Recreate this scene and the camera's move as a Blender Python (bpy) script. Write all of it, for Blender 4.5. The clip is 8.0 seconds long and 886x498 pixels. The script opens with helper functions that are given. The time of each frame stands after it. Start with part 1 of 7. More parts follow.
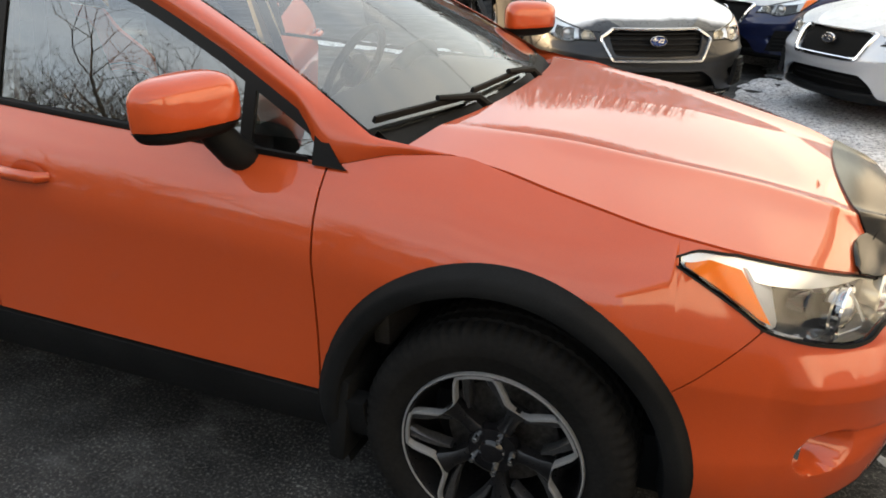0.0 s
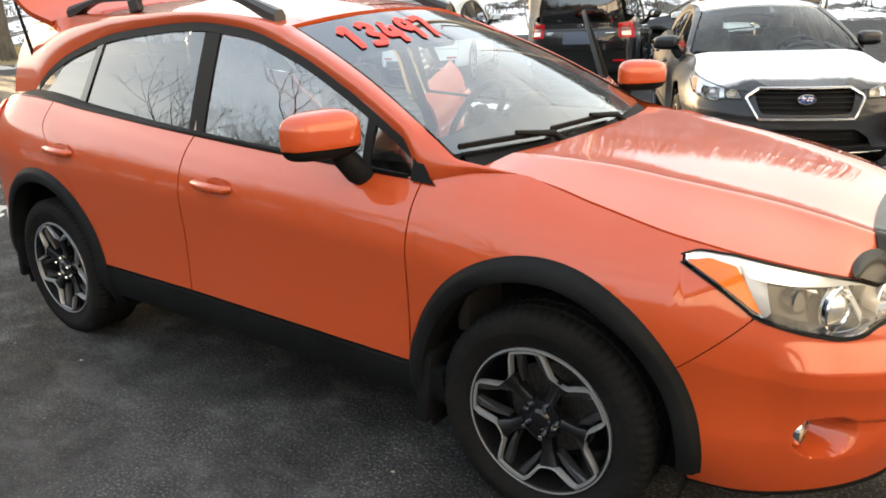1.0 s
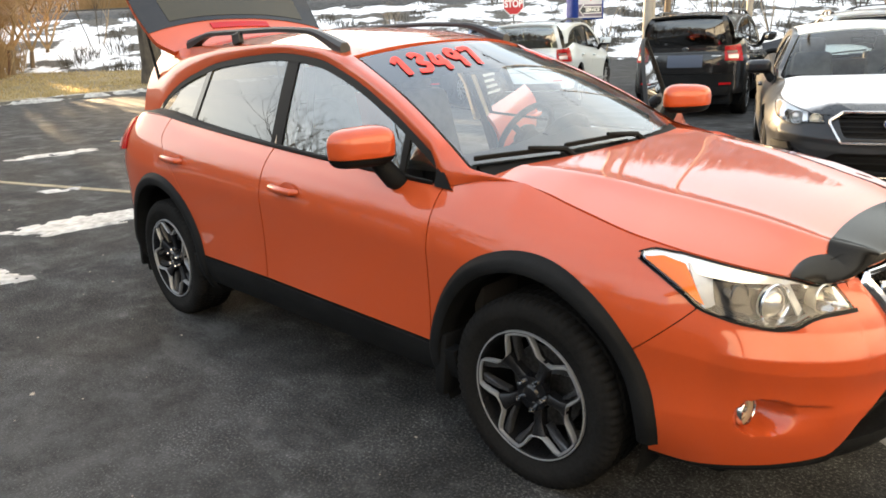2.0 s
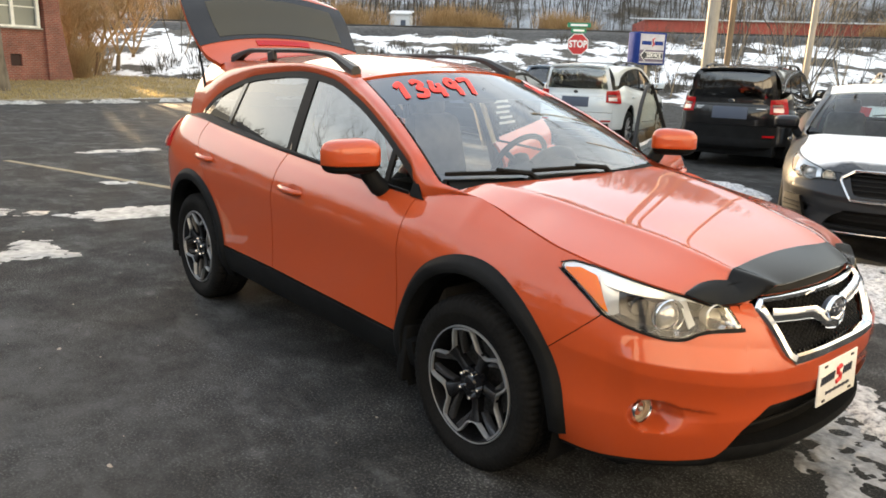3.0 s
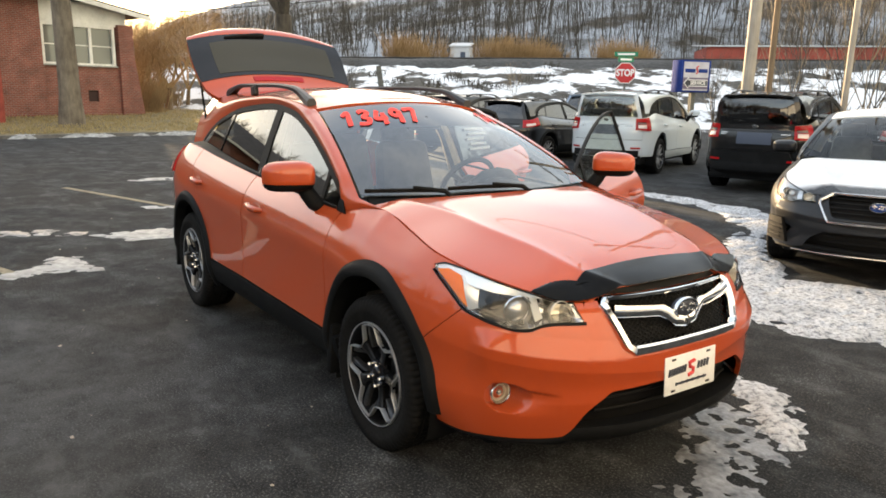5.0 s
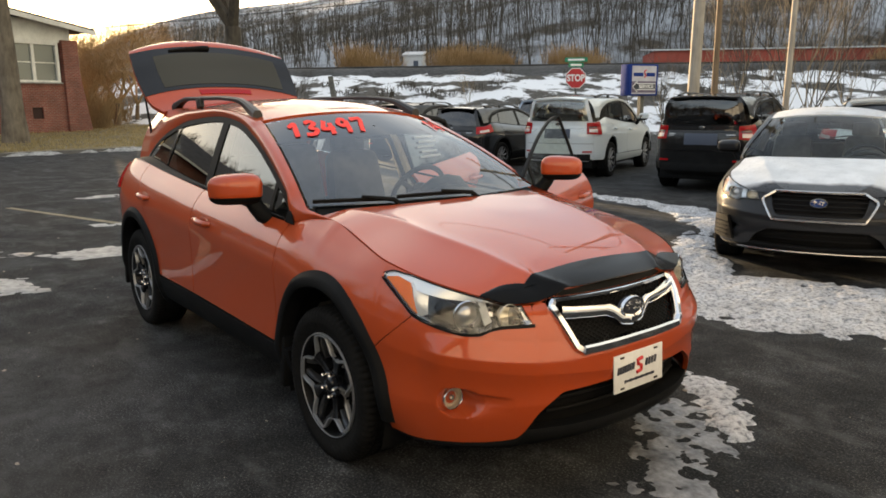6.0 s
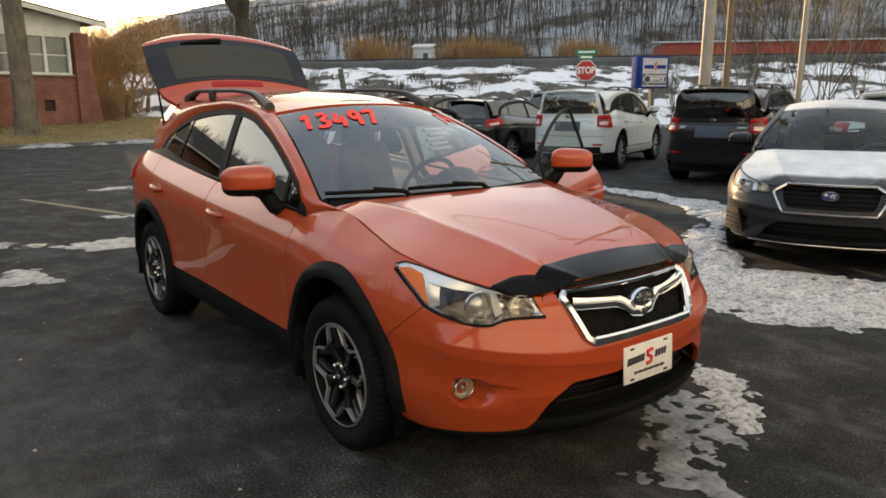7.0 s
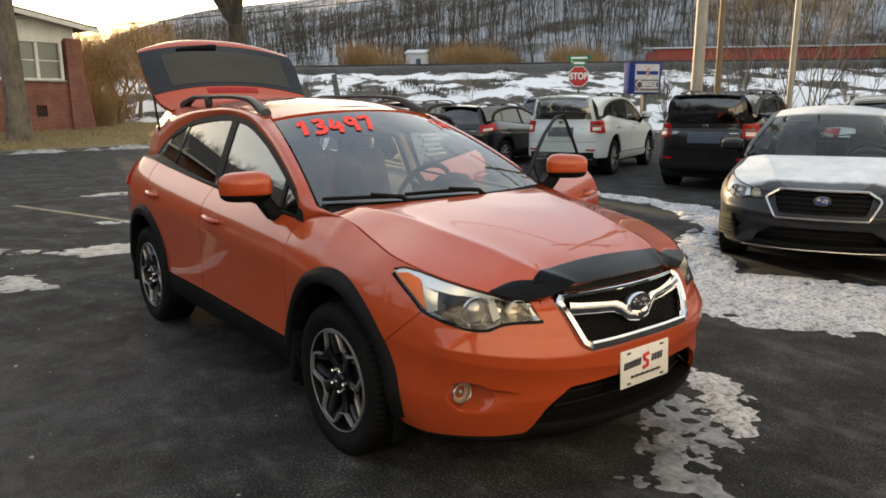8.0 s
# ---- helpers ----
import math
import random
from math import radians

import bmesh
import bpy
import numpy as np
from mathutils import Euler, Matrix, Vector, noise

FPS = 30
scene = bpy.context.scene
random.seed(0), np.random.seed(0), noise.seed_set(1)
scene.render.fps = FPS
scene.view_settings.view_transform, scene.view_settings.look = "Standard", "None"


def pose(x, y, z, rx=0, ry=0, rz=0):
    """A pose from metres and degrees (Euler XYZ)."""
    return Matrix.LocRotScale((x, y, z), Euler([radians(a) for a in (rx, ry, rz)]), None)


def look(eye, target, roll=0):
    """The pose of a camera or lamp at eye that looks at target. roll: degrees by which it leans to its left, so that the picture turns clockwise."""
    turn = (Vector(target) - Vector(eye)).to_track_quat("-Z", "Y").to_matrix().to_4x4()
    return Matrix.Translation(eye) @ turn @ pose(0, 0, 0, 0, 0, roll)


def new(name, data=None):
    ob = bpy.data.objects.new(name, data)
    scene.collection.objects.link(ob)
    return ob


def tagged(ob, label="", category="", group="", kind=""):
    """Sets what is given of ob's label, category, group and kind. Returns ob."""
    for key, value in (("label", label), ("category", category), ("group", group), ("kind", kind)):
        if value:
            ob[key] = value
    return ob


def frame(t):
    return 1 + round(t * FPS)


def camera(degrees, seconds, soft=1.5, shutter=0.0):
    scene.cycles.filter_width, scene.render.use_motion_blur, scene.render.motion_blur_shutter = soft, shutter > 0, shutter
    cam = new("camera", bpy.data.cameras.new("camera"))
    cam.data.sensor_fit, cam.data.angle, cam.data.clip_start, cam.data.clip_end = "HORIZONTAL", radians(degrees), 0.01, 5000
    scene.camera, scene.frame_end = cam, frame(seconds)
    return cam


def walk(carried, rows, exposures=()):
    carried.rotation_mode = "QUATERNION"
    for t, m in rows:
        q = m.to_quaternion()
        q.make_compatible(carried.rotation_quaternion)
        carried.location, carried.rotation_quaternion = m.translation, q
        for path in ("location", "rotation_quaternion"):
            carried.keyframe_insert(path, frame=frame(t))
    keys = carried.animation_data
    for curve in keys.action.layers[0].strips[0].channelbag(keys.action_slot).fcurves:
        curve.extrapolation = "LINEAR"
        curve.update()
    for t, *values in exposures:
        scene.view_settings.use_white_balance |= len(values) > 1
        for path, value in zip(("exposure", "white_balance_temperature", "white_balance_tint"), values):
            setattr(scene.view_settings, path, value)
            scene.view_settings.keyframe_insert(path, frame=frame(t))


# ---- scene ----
cam = camera(62.0, 8.0, soft=1.7)
PATH = [
    (0, (0.423, -2.226, 1.493), (-0.255, -0.522, 0.695), 0.1),
    (0.5, (0.646, -2.425, 1.479), (-0.261, -0.808, 0.729), -1.1),
    (1, (0.898, -2.521, 1.487), (-0.222, -0.987, 0.86), -2.1),
    (1.5, (1.196, -2.541, 1.496), (-0.088, -1.139, 0.877), -0.4),
    (1.7, (1.287, -2.573, 1.505), (-0.032, -1.192, 0.91), -1.6),
    (2.8, (1.814, -2.652, 1.515), (0.32, -1.414, 1.028), -0.4),
    (3, (1.927, -2.621, 1.506), (0.441, -1.371, 1.025), 1.7),
    (3.5, (2.167, -2.6, 1.508), (0.644, -1.373, 1.09), 0.1),
    (4, (2.335, -2.589, 1.512), (0.707, -1.526, 1.043), 0.1),
    (4.5, (2.543, -2.46, 1.511), (0.889, -1.418, 1.089), 1.0),
    (5, (2.657, -2.349, 1.523), (1.05, -1.23, 1.115), 0.9),
    (5.2, (2.691, -2.338, 1.521), (1.116, -1.164, 1.148), 0.3),
    (6.5, (2.697, -2.317, 1.522), (1.153, -1.108, 1.126), -0.6),
    (7, (2.707, -2.342, 1.521), (1.149, -1.155, 1.116), -0.4),
    (7.5, (2.712, -2.365, 1.531), (1.142, -1.177, 1.174), -0.5),
    (8, (2.709, -2.367, 1.525), (1.16, -1.163, 1.134), -0.4),
]
EXPOSURES = [(0.0, 2.92), (0.6, 2.99), (1.0, 3.34), (1.5, 3.36), (3.0, 3.02), (4.0, 2.70), (5.0, 2.84), (5.2, 2.76), (6.5, 2.06), (7.0, 2.14), (7.5, 2.22), (8.0, 2.22)]
walk(cam, [(t, look(eye, target, roll)) for t, eye, target, roll in PATH], EXPOSURES)

# ---- world and sun ----
SUN_WAY = Vector((-0.976, 0.188, 0.108)).normalized()
world = bpy.data.worlds.new("sky")
scene.world = world
world.use_nodes = True
wn, wl = world.node_tree.nodes, world.node_tree.links
wn.clear()
sky = wn.new("ShaderNodeTexSky")
sky.sky_type = "NISHITA"
sky.sun_disc = False
sky.sun_elevation = math.asin(SUN_WAY.z)
sky.sun_rotation = math.atan2(SUN_WAY.x, SUN_WAY.y)
sky.air_density, sky.dust_density, sky.ozone_density = 1.0, 1.5, 1.5
bg, wout = wn.new("ShaderNodeBackground"), wn.new("ShaderNodeOutputWorld")
bg.inputs[1].default_value = 0.038
cl, cr = wn.new("ShaderNodeTexNoise"), wn.new("ShaderNodeValToRGB")
wtc, wmap, wmix = wn.new("ShaderNodeTexCoord"), wn.new("ShaderNodeMapping"), wn.new("ShaderNodeMix")
wmap.inputs["Scale"].default_value = (1.2, 1.2, 4.5)
cl.inputs["Scale"].default_value, cl.inputs["Detail"].default_value = 2.2, 6
cr.color_ramp.elements[0].position, cr.color_ramp.elements[1].position = 0.40, 0.64
cr.color_ramp.elements[0].color, cr.color_ramp.elements[1].color = (0.70, 0.73, 0.78, 1), (1.0, 0.98, 0.96, 1)
wmix.data_type, wmix.blend_type = "RGBA", "ADD"
wmix.inputs["Factor"].default_value = 1.0


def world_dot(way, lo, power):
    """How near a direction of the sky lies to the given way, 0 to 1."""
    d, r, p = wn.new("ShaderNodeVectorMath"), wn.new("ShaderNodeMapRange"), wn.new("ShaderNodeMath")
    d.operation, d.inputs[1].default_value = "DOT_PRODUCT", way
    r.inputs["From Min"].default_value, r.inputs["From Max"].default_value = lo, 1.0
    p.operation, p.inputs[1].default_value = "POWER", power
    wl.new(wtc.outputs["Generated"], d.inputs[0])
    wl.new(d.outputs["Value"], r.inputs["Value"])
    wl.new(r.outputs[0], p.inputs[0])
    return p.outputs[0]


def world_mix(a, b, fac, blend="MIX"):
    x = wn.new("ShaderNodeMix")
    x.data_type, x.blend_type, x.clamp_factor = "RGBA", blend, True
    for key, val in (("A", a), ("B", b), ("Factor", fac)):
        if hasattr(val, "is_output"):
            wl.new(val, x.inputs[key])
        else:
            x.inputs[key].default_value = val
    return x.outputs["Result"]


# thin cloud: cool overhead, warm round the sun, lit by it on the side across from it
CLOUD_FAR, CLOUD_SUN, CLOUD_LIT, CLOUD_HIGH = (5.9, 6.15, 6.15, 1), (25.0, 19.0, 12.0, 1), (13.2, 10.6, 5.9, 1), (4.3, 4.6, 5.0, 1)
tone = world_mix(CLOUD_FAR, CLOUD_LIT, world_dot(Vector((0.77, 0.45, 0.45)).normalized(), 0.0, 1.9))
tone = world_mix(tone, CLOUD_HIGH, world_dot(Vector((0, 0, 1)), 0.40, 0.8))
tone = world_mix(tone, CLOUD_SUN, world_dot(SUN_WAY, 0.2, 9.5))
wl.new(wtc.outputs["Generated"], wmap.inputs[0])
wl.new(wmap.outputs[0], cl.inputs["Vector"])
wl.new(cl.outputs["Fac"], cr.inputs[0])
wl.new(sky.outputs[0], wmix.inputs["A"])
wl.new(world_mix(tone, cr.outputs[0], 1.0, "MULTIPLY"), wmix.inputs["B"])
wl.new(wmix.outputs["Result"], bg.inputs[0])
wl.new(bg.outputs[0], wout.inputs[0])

sun = new("sun", bpy.data.lights.new("sun", "SUN"))
sun.data.energy, sun.data.angle, sun.data.color = 5.0, radians(0.6), (1.0, 0.71, 0.40)
sun.matrix_world = look((0, 0, 0), -SUN_WAY)


# ---- small helpers ----
def part(name, bm, material, parent=None, label="", smooth=True):
    """One mesh object from a bmesh, under a thing or a part."""
    me = bpy.data.meshes.new(name)
    bm.to_mesh(me)
    bm.free()
    me.materials.append(material)
    if smooth:
        me.polygons.foreach_set("use_smooth", [True] * len(me.polygons))
        me.set_sharp_from_angle(angle=radians(38))
    ob = new(name, me)
    if parent is not None:
        ob.parent = parent
    if label:
        ob["label"] = label
    return ob


def thing(name, label, category, m=None, group="", kind=""):
    """An empty at a thing's base, to carry its parts."""
    ob = tagged(new(name), label, category, group, kind)
    ob.empty_display_size = 0.2
    if m is not None:
        ob.matrix_world = m
    return ob


def solid(name, bm, material, label, category, m=None, group="", kind="", smooth=True):
    ob = part(name, bm, material, None, "", smooth)
    tagged(ob, label, category, group, kind)
    if m is not None:
        ob.matrix_world = m
    return ob


def add_box(bm, size, at=(0, 0, 0), turn=None, bevel=0.0):
    m = Matrix.Translation(at) @ (turn or Matrix())
    made = bmesh.ops.create_cube(bm, size=1.0, matrix=m @ Matrix.Diagonal((*size, 1)))
    if bevel:
        edges = list({e for v in made["verts"] for e in v.link_edges})
        bmesh.ops.bevel(bm, geom=edges, offset=bevel, segments=2, affect="EDGES", profile=0.5)
    return bm


def box(size, at=(0, 0, 0), turn=None, bevel=0.0):
    return add_box(bmesh.new(), size, at, turn, bevel)


def add_tube(bm, path, radius, seg=8, caps=True):
    """A round bar along points; radius may be a list."""
    pts = [Vector(p) for p in path]
    rings, up = [], None
    for i, p in enumerate(pts):
        d = (pts[min(i + 1, len(pts) - 1)] - pts[max(i - 1, 0)]).normalized()
        if up is None:
            up = d.orthogonal().normalized()
        up = (up - d * up.dot(d)).normalized()
        side = d.cross(up)
        r = radius[i] if isinstance(radius, (list, tuple)) else radius
        rings.append([bm.verts.new(p + r * (math.cos(a) * up + math.sin(a) * side)) for a in (2 * math.pi * k / seg for k in range(seg))])
    for a, b in zip(rings, rings[1:]):
        for k in range(seg):
            bm.faces.new((a[k], a[(k + 1) % seg], b[(k + 1) % seg], b[k]))
    if caps:
        bm.faces.new(rings[0][::-1])
        bm.faces.new(rings[-1])
    return bm


def tube(path, radius, seg=8, caps=True):
    return add_tube(bmesh.new(), path, radius, seg, caps)


def add_spin(bm, profile, seg=48, axis="Y", at=(0, 0, 0)):
    """A solid of turning from (radius, along) pairs about an axis through at."""
    rings = []
    for r, a in profile:
        ring = []
        for k in range(seg):
            c, s = r * math.cos(2 * math.pi * k / seg), r * math.sin(2 * math.pi * k / seg)
            p = {"Y": (c, a, s), "Z": (c, s, a), "X": (a, c, s)}[axis]
            ring.append(bm.verts.new(Vector(p) + Vector(at)))
        rings.append(ring)
    for a, b in zip(rings, rings[1:]):
        for k in range(seg):
            bm.faces.new((a[k], a[(k + 1) % seg], b[(k + 1) % seg], b[k]))
    bmesh.ops.recalc_face_normals(bm, faces=bm.faces)
    return bm


def spin(profile, seg=48, axis="Y", at=(0, 0, 0)):
    return add_spin(bmesh.new(), profile, seg, axis, at)


def sheet(f, nu, nv, thick=0.0, inward=None):
    """A patch of quads from f(u, v); with thick, its border is turned back by that depth along the inward way."""
    bm = bmesh.new()
    g = [[bm.verts.new(f(i / nu, j / nv)) for j in range(nv + 1)] for i in range(nu + 1)]
    for i in range(nu):
        for j in range(nv):
            bm.faces.new((g[i][j], g[i + 1][j], g[i + 1][j + 1], g[i][j + 1]))
    bm.normal_update()
    if inward is not None:
        mid = g[nu // 2][nv // 2]
        if mid.normal.dot(Vector(inward)) > 0:
            bmesh.ops.reverse_faces(bm, faces=bm.faces)
            bm.normal_update()
    if thick:
        loop = [g[i][0] for i in range(nu + 1)] + [g[nu][j] for j in range(1, nv + 1)]
        loop += [g[i][nv] for i in range(nu - 1, -1, -1)] + [g[0][j] for j in range(nv - 1, 0, -1)]
        back = [bm.verts.new(v.co - v.normal * thick) for v in loop]
        n = len(loop)
        for k in range(n):
            bm.faces.new((loop[k], loop[(k + 1) % n], back[(k + 1) % n], back[k]))
        bmesh.ops.recalc_face_normals(bm, faces=bm.faces)
        if inward is not None:
            bm.normal_update()
            if mid.normal.dot(Vector(inward)) > 0:
                bmesh.ops.reverse_faces(bm, faces=bm.faces)
    return bm


def keyed(*keys):
    """A smooth curve through (t, value) keys."""
    t = np.array([k[0] for k in keys], float)
    v = np.array([k[1] for k in keys], float)
    d = np.diff(v) / np.diff(t)
    m = np.concatenate([[d[0]], np.where(d[:-1] * d[1:] > 0, 2 * d[:-1] * d[1:] / (d[:-1] + d[1:] + 1e-12), 0.0), [d[-1]]])

    def at(x):
        x = min(max(x, t[0]), t[-1])
        i = int(min(max(np.searchsorted(t, x) - 1, 0), len(t) - 2))
        h = t[i + 1] - t[i]
        w = (x - t[i]) / h
        return float((2 * w**3 - 3 * w**2 + 1) * v[i] + (w**3 - 2 * w**2 + w) * h * m[i] + (3 * w**2 - 2 * w**3) * v[i + 1] + (w**3 - w**2) * h * m[i + 1])

    return at


def lerp(a, b, t):
    return a + (b - a) * t


def clamp(x, a=0.0, b=1.0):
    return a if x < a else b if x > b else x


def step(a, b, x):
    t = clamp((x - a) / (b - a))
    return t * t * (3 - 2 * t)


def text_mesh(words, size, spread=0.0):
    cu = bpy.data.curves.new("writing", "FONT")
    cu.body, cu.size, cu.offset = words, size, spread
    cu.align_x, cu.align_y = "CENTER", "CENTER"
    ob = new("writing", cu)
    me = bpy.data.meshes.new_from_object(ob.evaluated_get(bpy.context.evaluated_depsgraph_get()))
    bpy.data.objects.remove(ob)
    bpy.data.curves.remove(cu)
    bm = bmesh.new()
    bm.from_mesh(me)
    bpy.data.meshes.remove(me)
    bmesh.ops.triangulate(bm, faces=bm.faces)
    return bm


# ---- materials ----
def mat(name, colour, rough=0.5, metal=0.0, coat=0.0, spec=0.5):
    m = bpy.data.materials.new(name)
    m.use_nodes = True
    b = m.node_tree.nodes["Principled BSDF"]
    b.inputs["Base Color"].default_value = (*colour, 1)
    b.inputs["Roughness"].default_value = rough
    b.inputs["Metallic"].default_value = metal
    b.inputs["Coat Weight"].default_value = coat
    b.inputs["Coat Roughness"].default_value = 0.03
    b.inputs["Specular IOR Level"].default_value = spec
    return m


def nodes(m):
    return m.node_tree.nodes, m.node_tree.links, m.node_tree.nodes["Principled BSDF"]


def noise_node(m, scale, detail=4.0, coords="Object", stretch=None, rough=0.6):
    n, l, _ = nodes(m)
    tc, no = n.new("ShaderNodeTexCoord"), n.new("ShaderNodeTexNoise")
    no.inputs["Scale"].default_value, no.inputs["Detail"].default_value, no.inputs["Roughness"].default_value = scale, detail, rough
    if stretch:
        mp = n.new("ShaderNodeMapping")
        mp.inputs["Scale"].default_value = stretch
        l.new(tc.outputs[coords], mp.inputs[0])
        l.new(mp.outputs[0], no.inputs["Vector"])
    else:
        l.new(tc.outputs[coords], no.inputs["Vector"])
    return no.outputs["Fac"]


def ramp(m, socket, stops):
    n, l, _ = nodes(m)
    r = n.new("ShaderNodeValToRGB")
    els = r.color_ramp.elements
    while len(els) < len(stops):
        els.new(0.5)
    for e, (p, c) in zip(els, stops):
        e.position = p
        e.color = (*c, 1) if isinstance(c, tuple) else (c, c, c, 1)
    l.new(socket, r.inputs[0])
    return r.outputs[0]


def mixed(m, a, b, fac, blend="MIX"):
    n, l, _ = nodes(m)
    x = n.new("ShaderNodeMix")
    x.data_type, x.blend_type = "RGBA", blend
    for key, val in (("A", a), ("B", b), ("Factor", fac)):
        if hasattr(val, "is_output"):
            l.new(val, x.inputs[key])
        elif key == "Factor":
            x.inputs[key].default_value = val
        else:
            x.inputs[key].default_value = (*val, 1)
    return x.outputs["Result"]


def bump(m, socket, strength=0.3, distance=0.01):
    n, l, b = nodes(m)
    x = n.new("ShaderNodeBump")
    x.inputs["Strength"].default_value, x.inputs["Distance"].default_value = strength, distance
    l.new(socket, x.inputs["Height"])
    l.new(x.outputs[0], b.inputs["Normal"])


def grainy(name, dark, light, scale, rough=0.7, bump_strength=0.2, bump_distance=0.004, big=None, stretch=None, metal=0.0, spec=0.5):
    """A surface with grain and larger blotches."""
    m = mat(name, light, rough, metal, 0.0, spec)
    n, l, b = nodes(m)
    fine = noise_node(m, scale, 6, stretch=stretch)
    col = ramp(m, fine, [(0.3, dark), (0.7, light)])
    if big:
        blot = noise_node(m, big, 3)
        col = mixed(m, col, ramp(m, blot, [(0.35, tuple(0.62 * c for c in dark)), (0.65, light)]), 0.45)
    l.new(col, b.inputs["Base Color"])
    l.new(ramp(m, fine, [(0.2, min(1.0, rough + 0.12)), (0.8, max(0.05, rough - 0.12))]), b.inputs["Roughness"])
    if bump_strength:
        bump(m, fine, bump_strength, bump_distance)
    return m


def backlit(m, amount):
    """Lets part of the light from behind glow through thin stalks and blades."""
    n, l, b = nodes(m)
    tr, mix = n.new("ShaderNodeBsdfTranslucent"), n.new("ShaderNodeMixShader")
    l.new(b.inputs["Base Color"].links[0].from_socket, tr.inputs[0])
    mix.inputs[0].default_value = amount
    l.new(b.outputs[0], mix.inputs[1])
    l.new(tr.outputs[0], mix.inputs[2])
    l.new(mix.outputs[0], n["Material Output"].inputs[0])
    return m


def paint(name, colour, deep, metal=0.25, coat=1.0):
    """Car paint under clear coat, with a fine flake and a thin film of dust."""
    m = mat(name, colour, 0.40, metal, coat, 0.15)
    n, l, b = nodes(m)
    fl = noise_node(m, 900, 1)
    dust = noise_node(m, 3.5, 5)
    col = mixed(m, ramp(m, fl, [(0.35, deep), (0.65, colour)]), tuple(0.85 * c + 0.04 for c in colour), ramp(m, dust, [(0.55, 0.0), (0.85, 0.22)]))
    l.new(col, b.inputs["Base Color"])
    l.new(ramp(m, dust, [(0.4, 0.008), (0.8, 0.045)]), b.inputs["Coat Roughness"])
    return m


def glass(name, tint, gloss=1.0, ior=2.0):
    """A clear pane: what lies behind it, tinted, with a mirror gloss by Fresnel."""
    m = bpy.data.materials.new(name)
    m.use_nodes = True
    n, l = m.node_tree.nodes, m.node_tree.links
    n.clear()
    out, mix = n.new("ShaderNodeOutputMaterial"), n.new("ShaderNodeMixShader")
    tr, gl, fr = n.new("ShaderNodeBsdfTransparent"), n.new("ShaderNodeBsdfGlossy"), n.new("ShaderNodeFresnel")
    tr.inputs[0].default_value = (*tint, 1)
    gl.inputs["Roughness"].default_value = 0.01
    gl.inputs[0].default_value = (gloss, gloss, gloss, 1)
    fr.inputs["IOR"].default_value = ior
    l.new(fr.outputs[0], mix.inputs[0])
    l.new(tr.outputs[0], mix.inputs[1])
    l.new(gl.outputs[0], mix.inputs[2])
    l.new(mix.outputs[0], out.inputs[0])
    return m


ORANGE = paint("orange_paint", (0.43, 0.064, 0.0145), (0.375, 0.054, 0.011), metal=0.08)
WHITE_PAINT = paint("white_paint", (0.62, 0.67, 0.70), (0.55, 0.60, 0.63), metal=0.05)
BLACK_PAINT = paint("black_paint", (0.008, 0.008, 0.009), (0.004, 0.004, 0.004), metal=0.2)
GREY_PAINT = paint("grey_paint", (0.020, 0.021, 0.023), (0.013, 0.014, 0.016), metal=0.15, coat=0.4)
SILVER_PAINT = paint("silver_paint", (0.50, 0.52, 0.55), (0.42, 0.44, 0.47), metal=0.5)
BLUE_PAINT = paint("blue_paint", (0.012, 0.02, 0.07), (0.006, 0.01, 0.04), metal=0.3)
PALE_BLUE_PAINT = paint("pale_blue_paint", (0.35, 0.43, 0.55), (0.28, 0.36, 0.48), metal=0.5)
PLASTIC = grainy("black_plastic", (0.005, 0.0055, 0.006), (0.011, 0.0115, 0.012), 260, 0.62, 0.25, 0.001, big=6, spec=0.09)
RAIL_BLACK = grainy("rail_black", (0.016, 0.016, 0.017), (0.028, 0.028, 0.029), 200, 0.42, 0.05, 0.0005, big=5, spec=0.4)
GLOSS_BLACK = mat("gloss_black", (0.006, 0.006, 0.007), 0.14, 0.0, 0.25, 0.3)
DEFLECTOR = mat("smoked_acrylic", (0.003, 0.003, 0.003), 0.16, 0.0, 0.0, 0.12)
RUBBER = grainy("tyre_rubber", (0.006, 0.006, 0.006), (0.013, 0.0127, 0.0123), 90, 0.82, 0.25, 0.002, big=7, spec=0.08)
SEAL = mat("rubber_seal", (0.005, 0.005, 0.005), 0.6, 0.0, 0.0, 0.15)
CHROME = mat("chrome", (0.80, 0.81, 0.82), 0.07, 1.0)
MACHINED = grainy("machined_alloy", (0.36, 0.37, 0.385), (0.50, 0.51, 0.525), 300, 0.42, 0.05, 0.0005, metal=0.75)
DARK_ALLOY = grainy("dark_alloy", (0.012, 0.012, 0.013), (0.022, 0.022, 0.024), 120, 0.32, 0.04, 0.0005, metal=0.6)
STEEL = grainy("worn_steel", (0.05, 0.047, 0.045), (0.12, 0.115, 0.11), 60, 0.5, 0.1, 0.001, metal=0.9)
GLASS = glass("clear_glass", (0.80, 0.84, 0.80))
SIDE_GLASS = glass("side_glass", (0.52, 0.57, 0.54), 1.0, 2.3)
DOOR_GLASS = glass("door_glass", (0.86, 0.90, 0.80), 1.0, 2.2)
SCREEN_GLASS = glass("windscreen_glass", (0.86, 0.92, 0.90), 1.0, 2.05)
DARK_GLASS = glass("privacy_glass", (0.10, 0.11, 0.11), 1.0, 1.9)
PRINT_GREY = mat("print_grey", (0.30, 0.31, 0.32), 0.6)
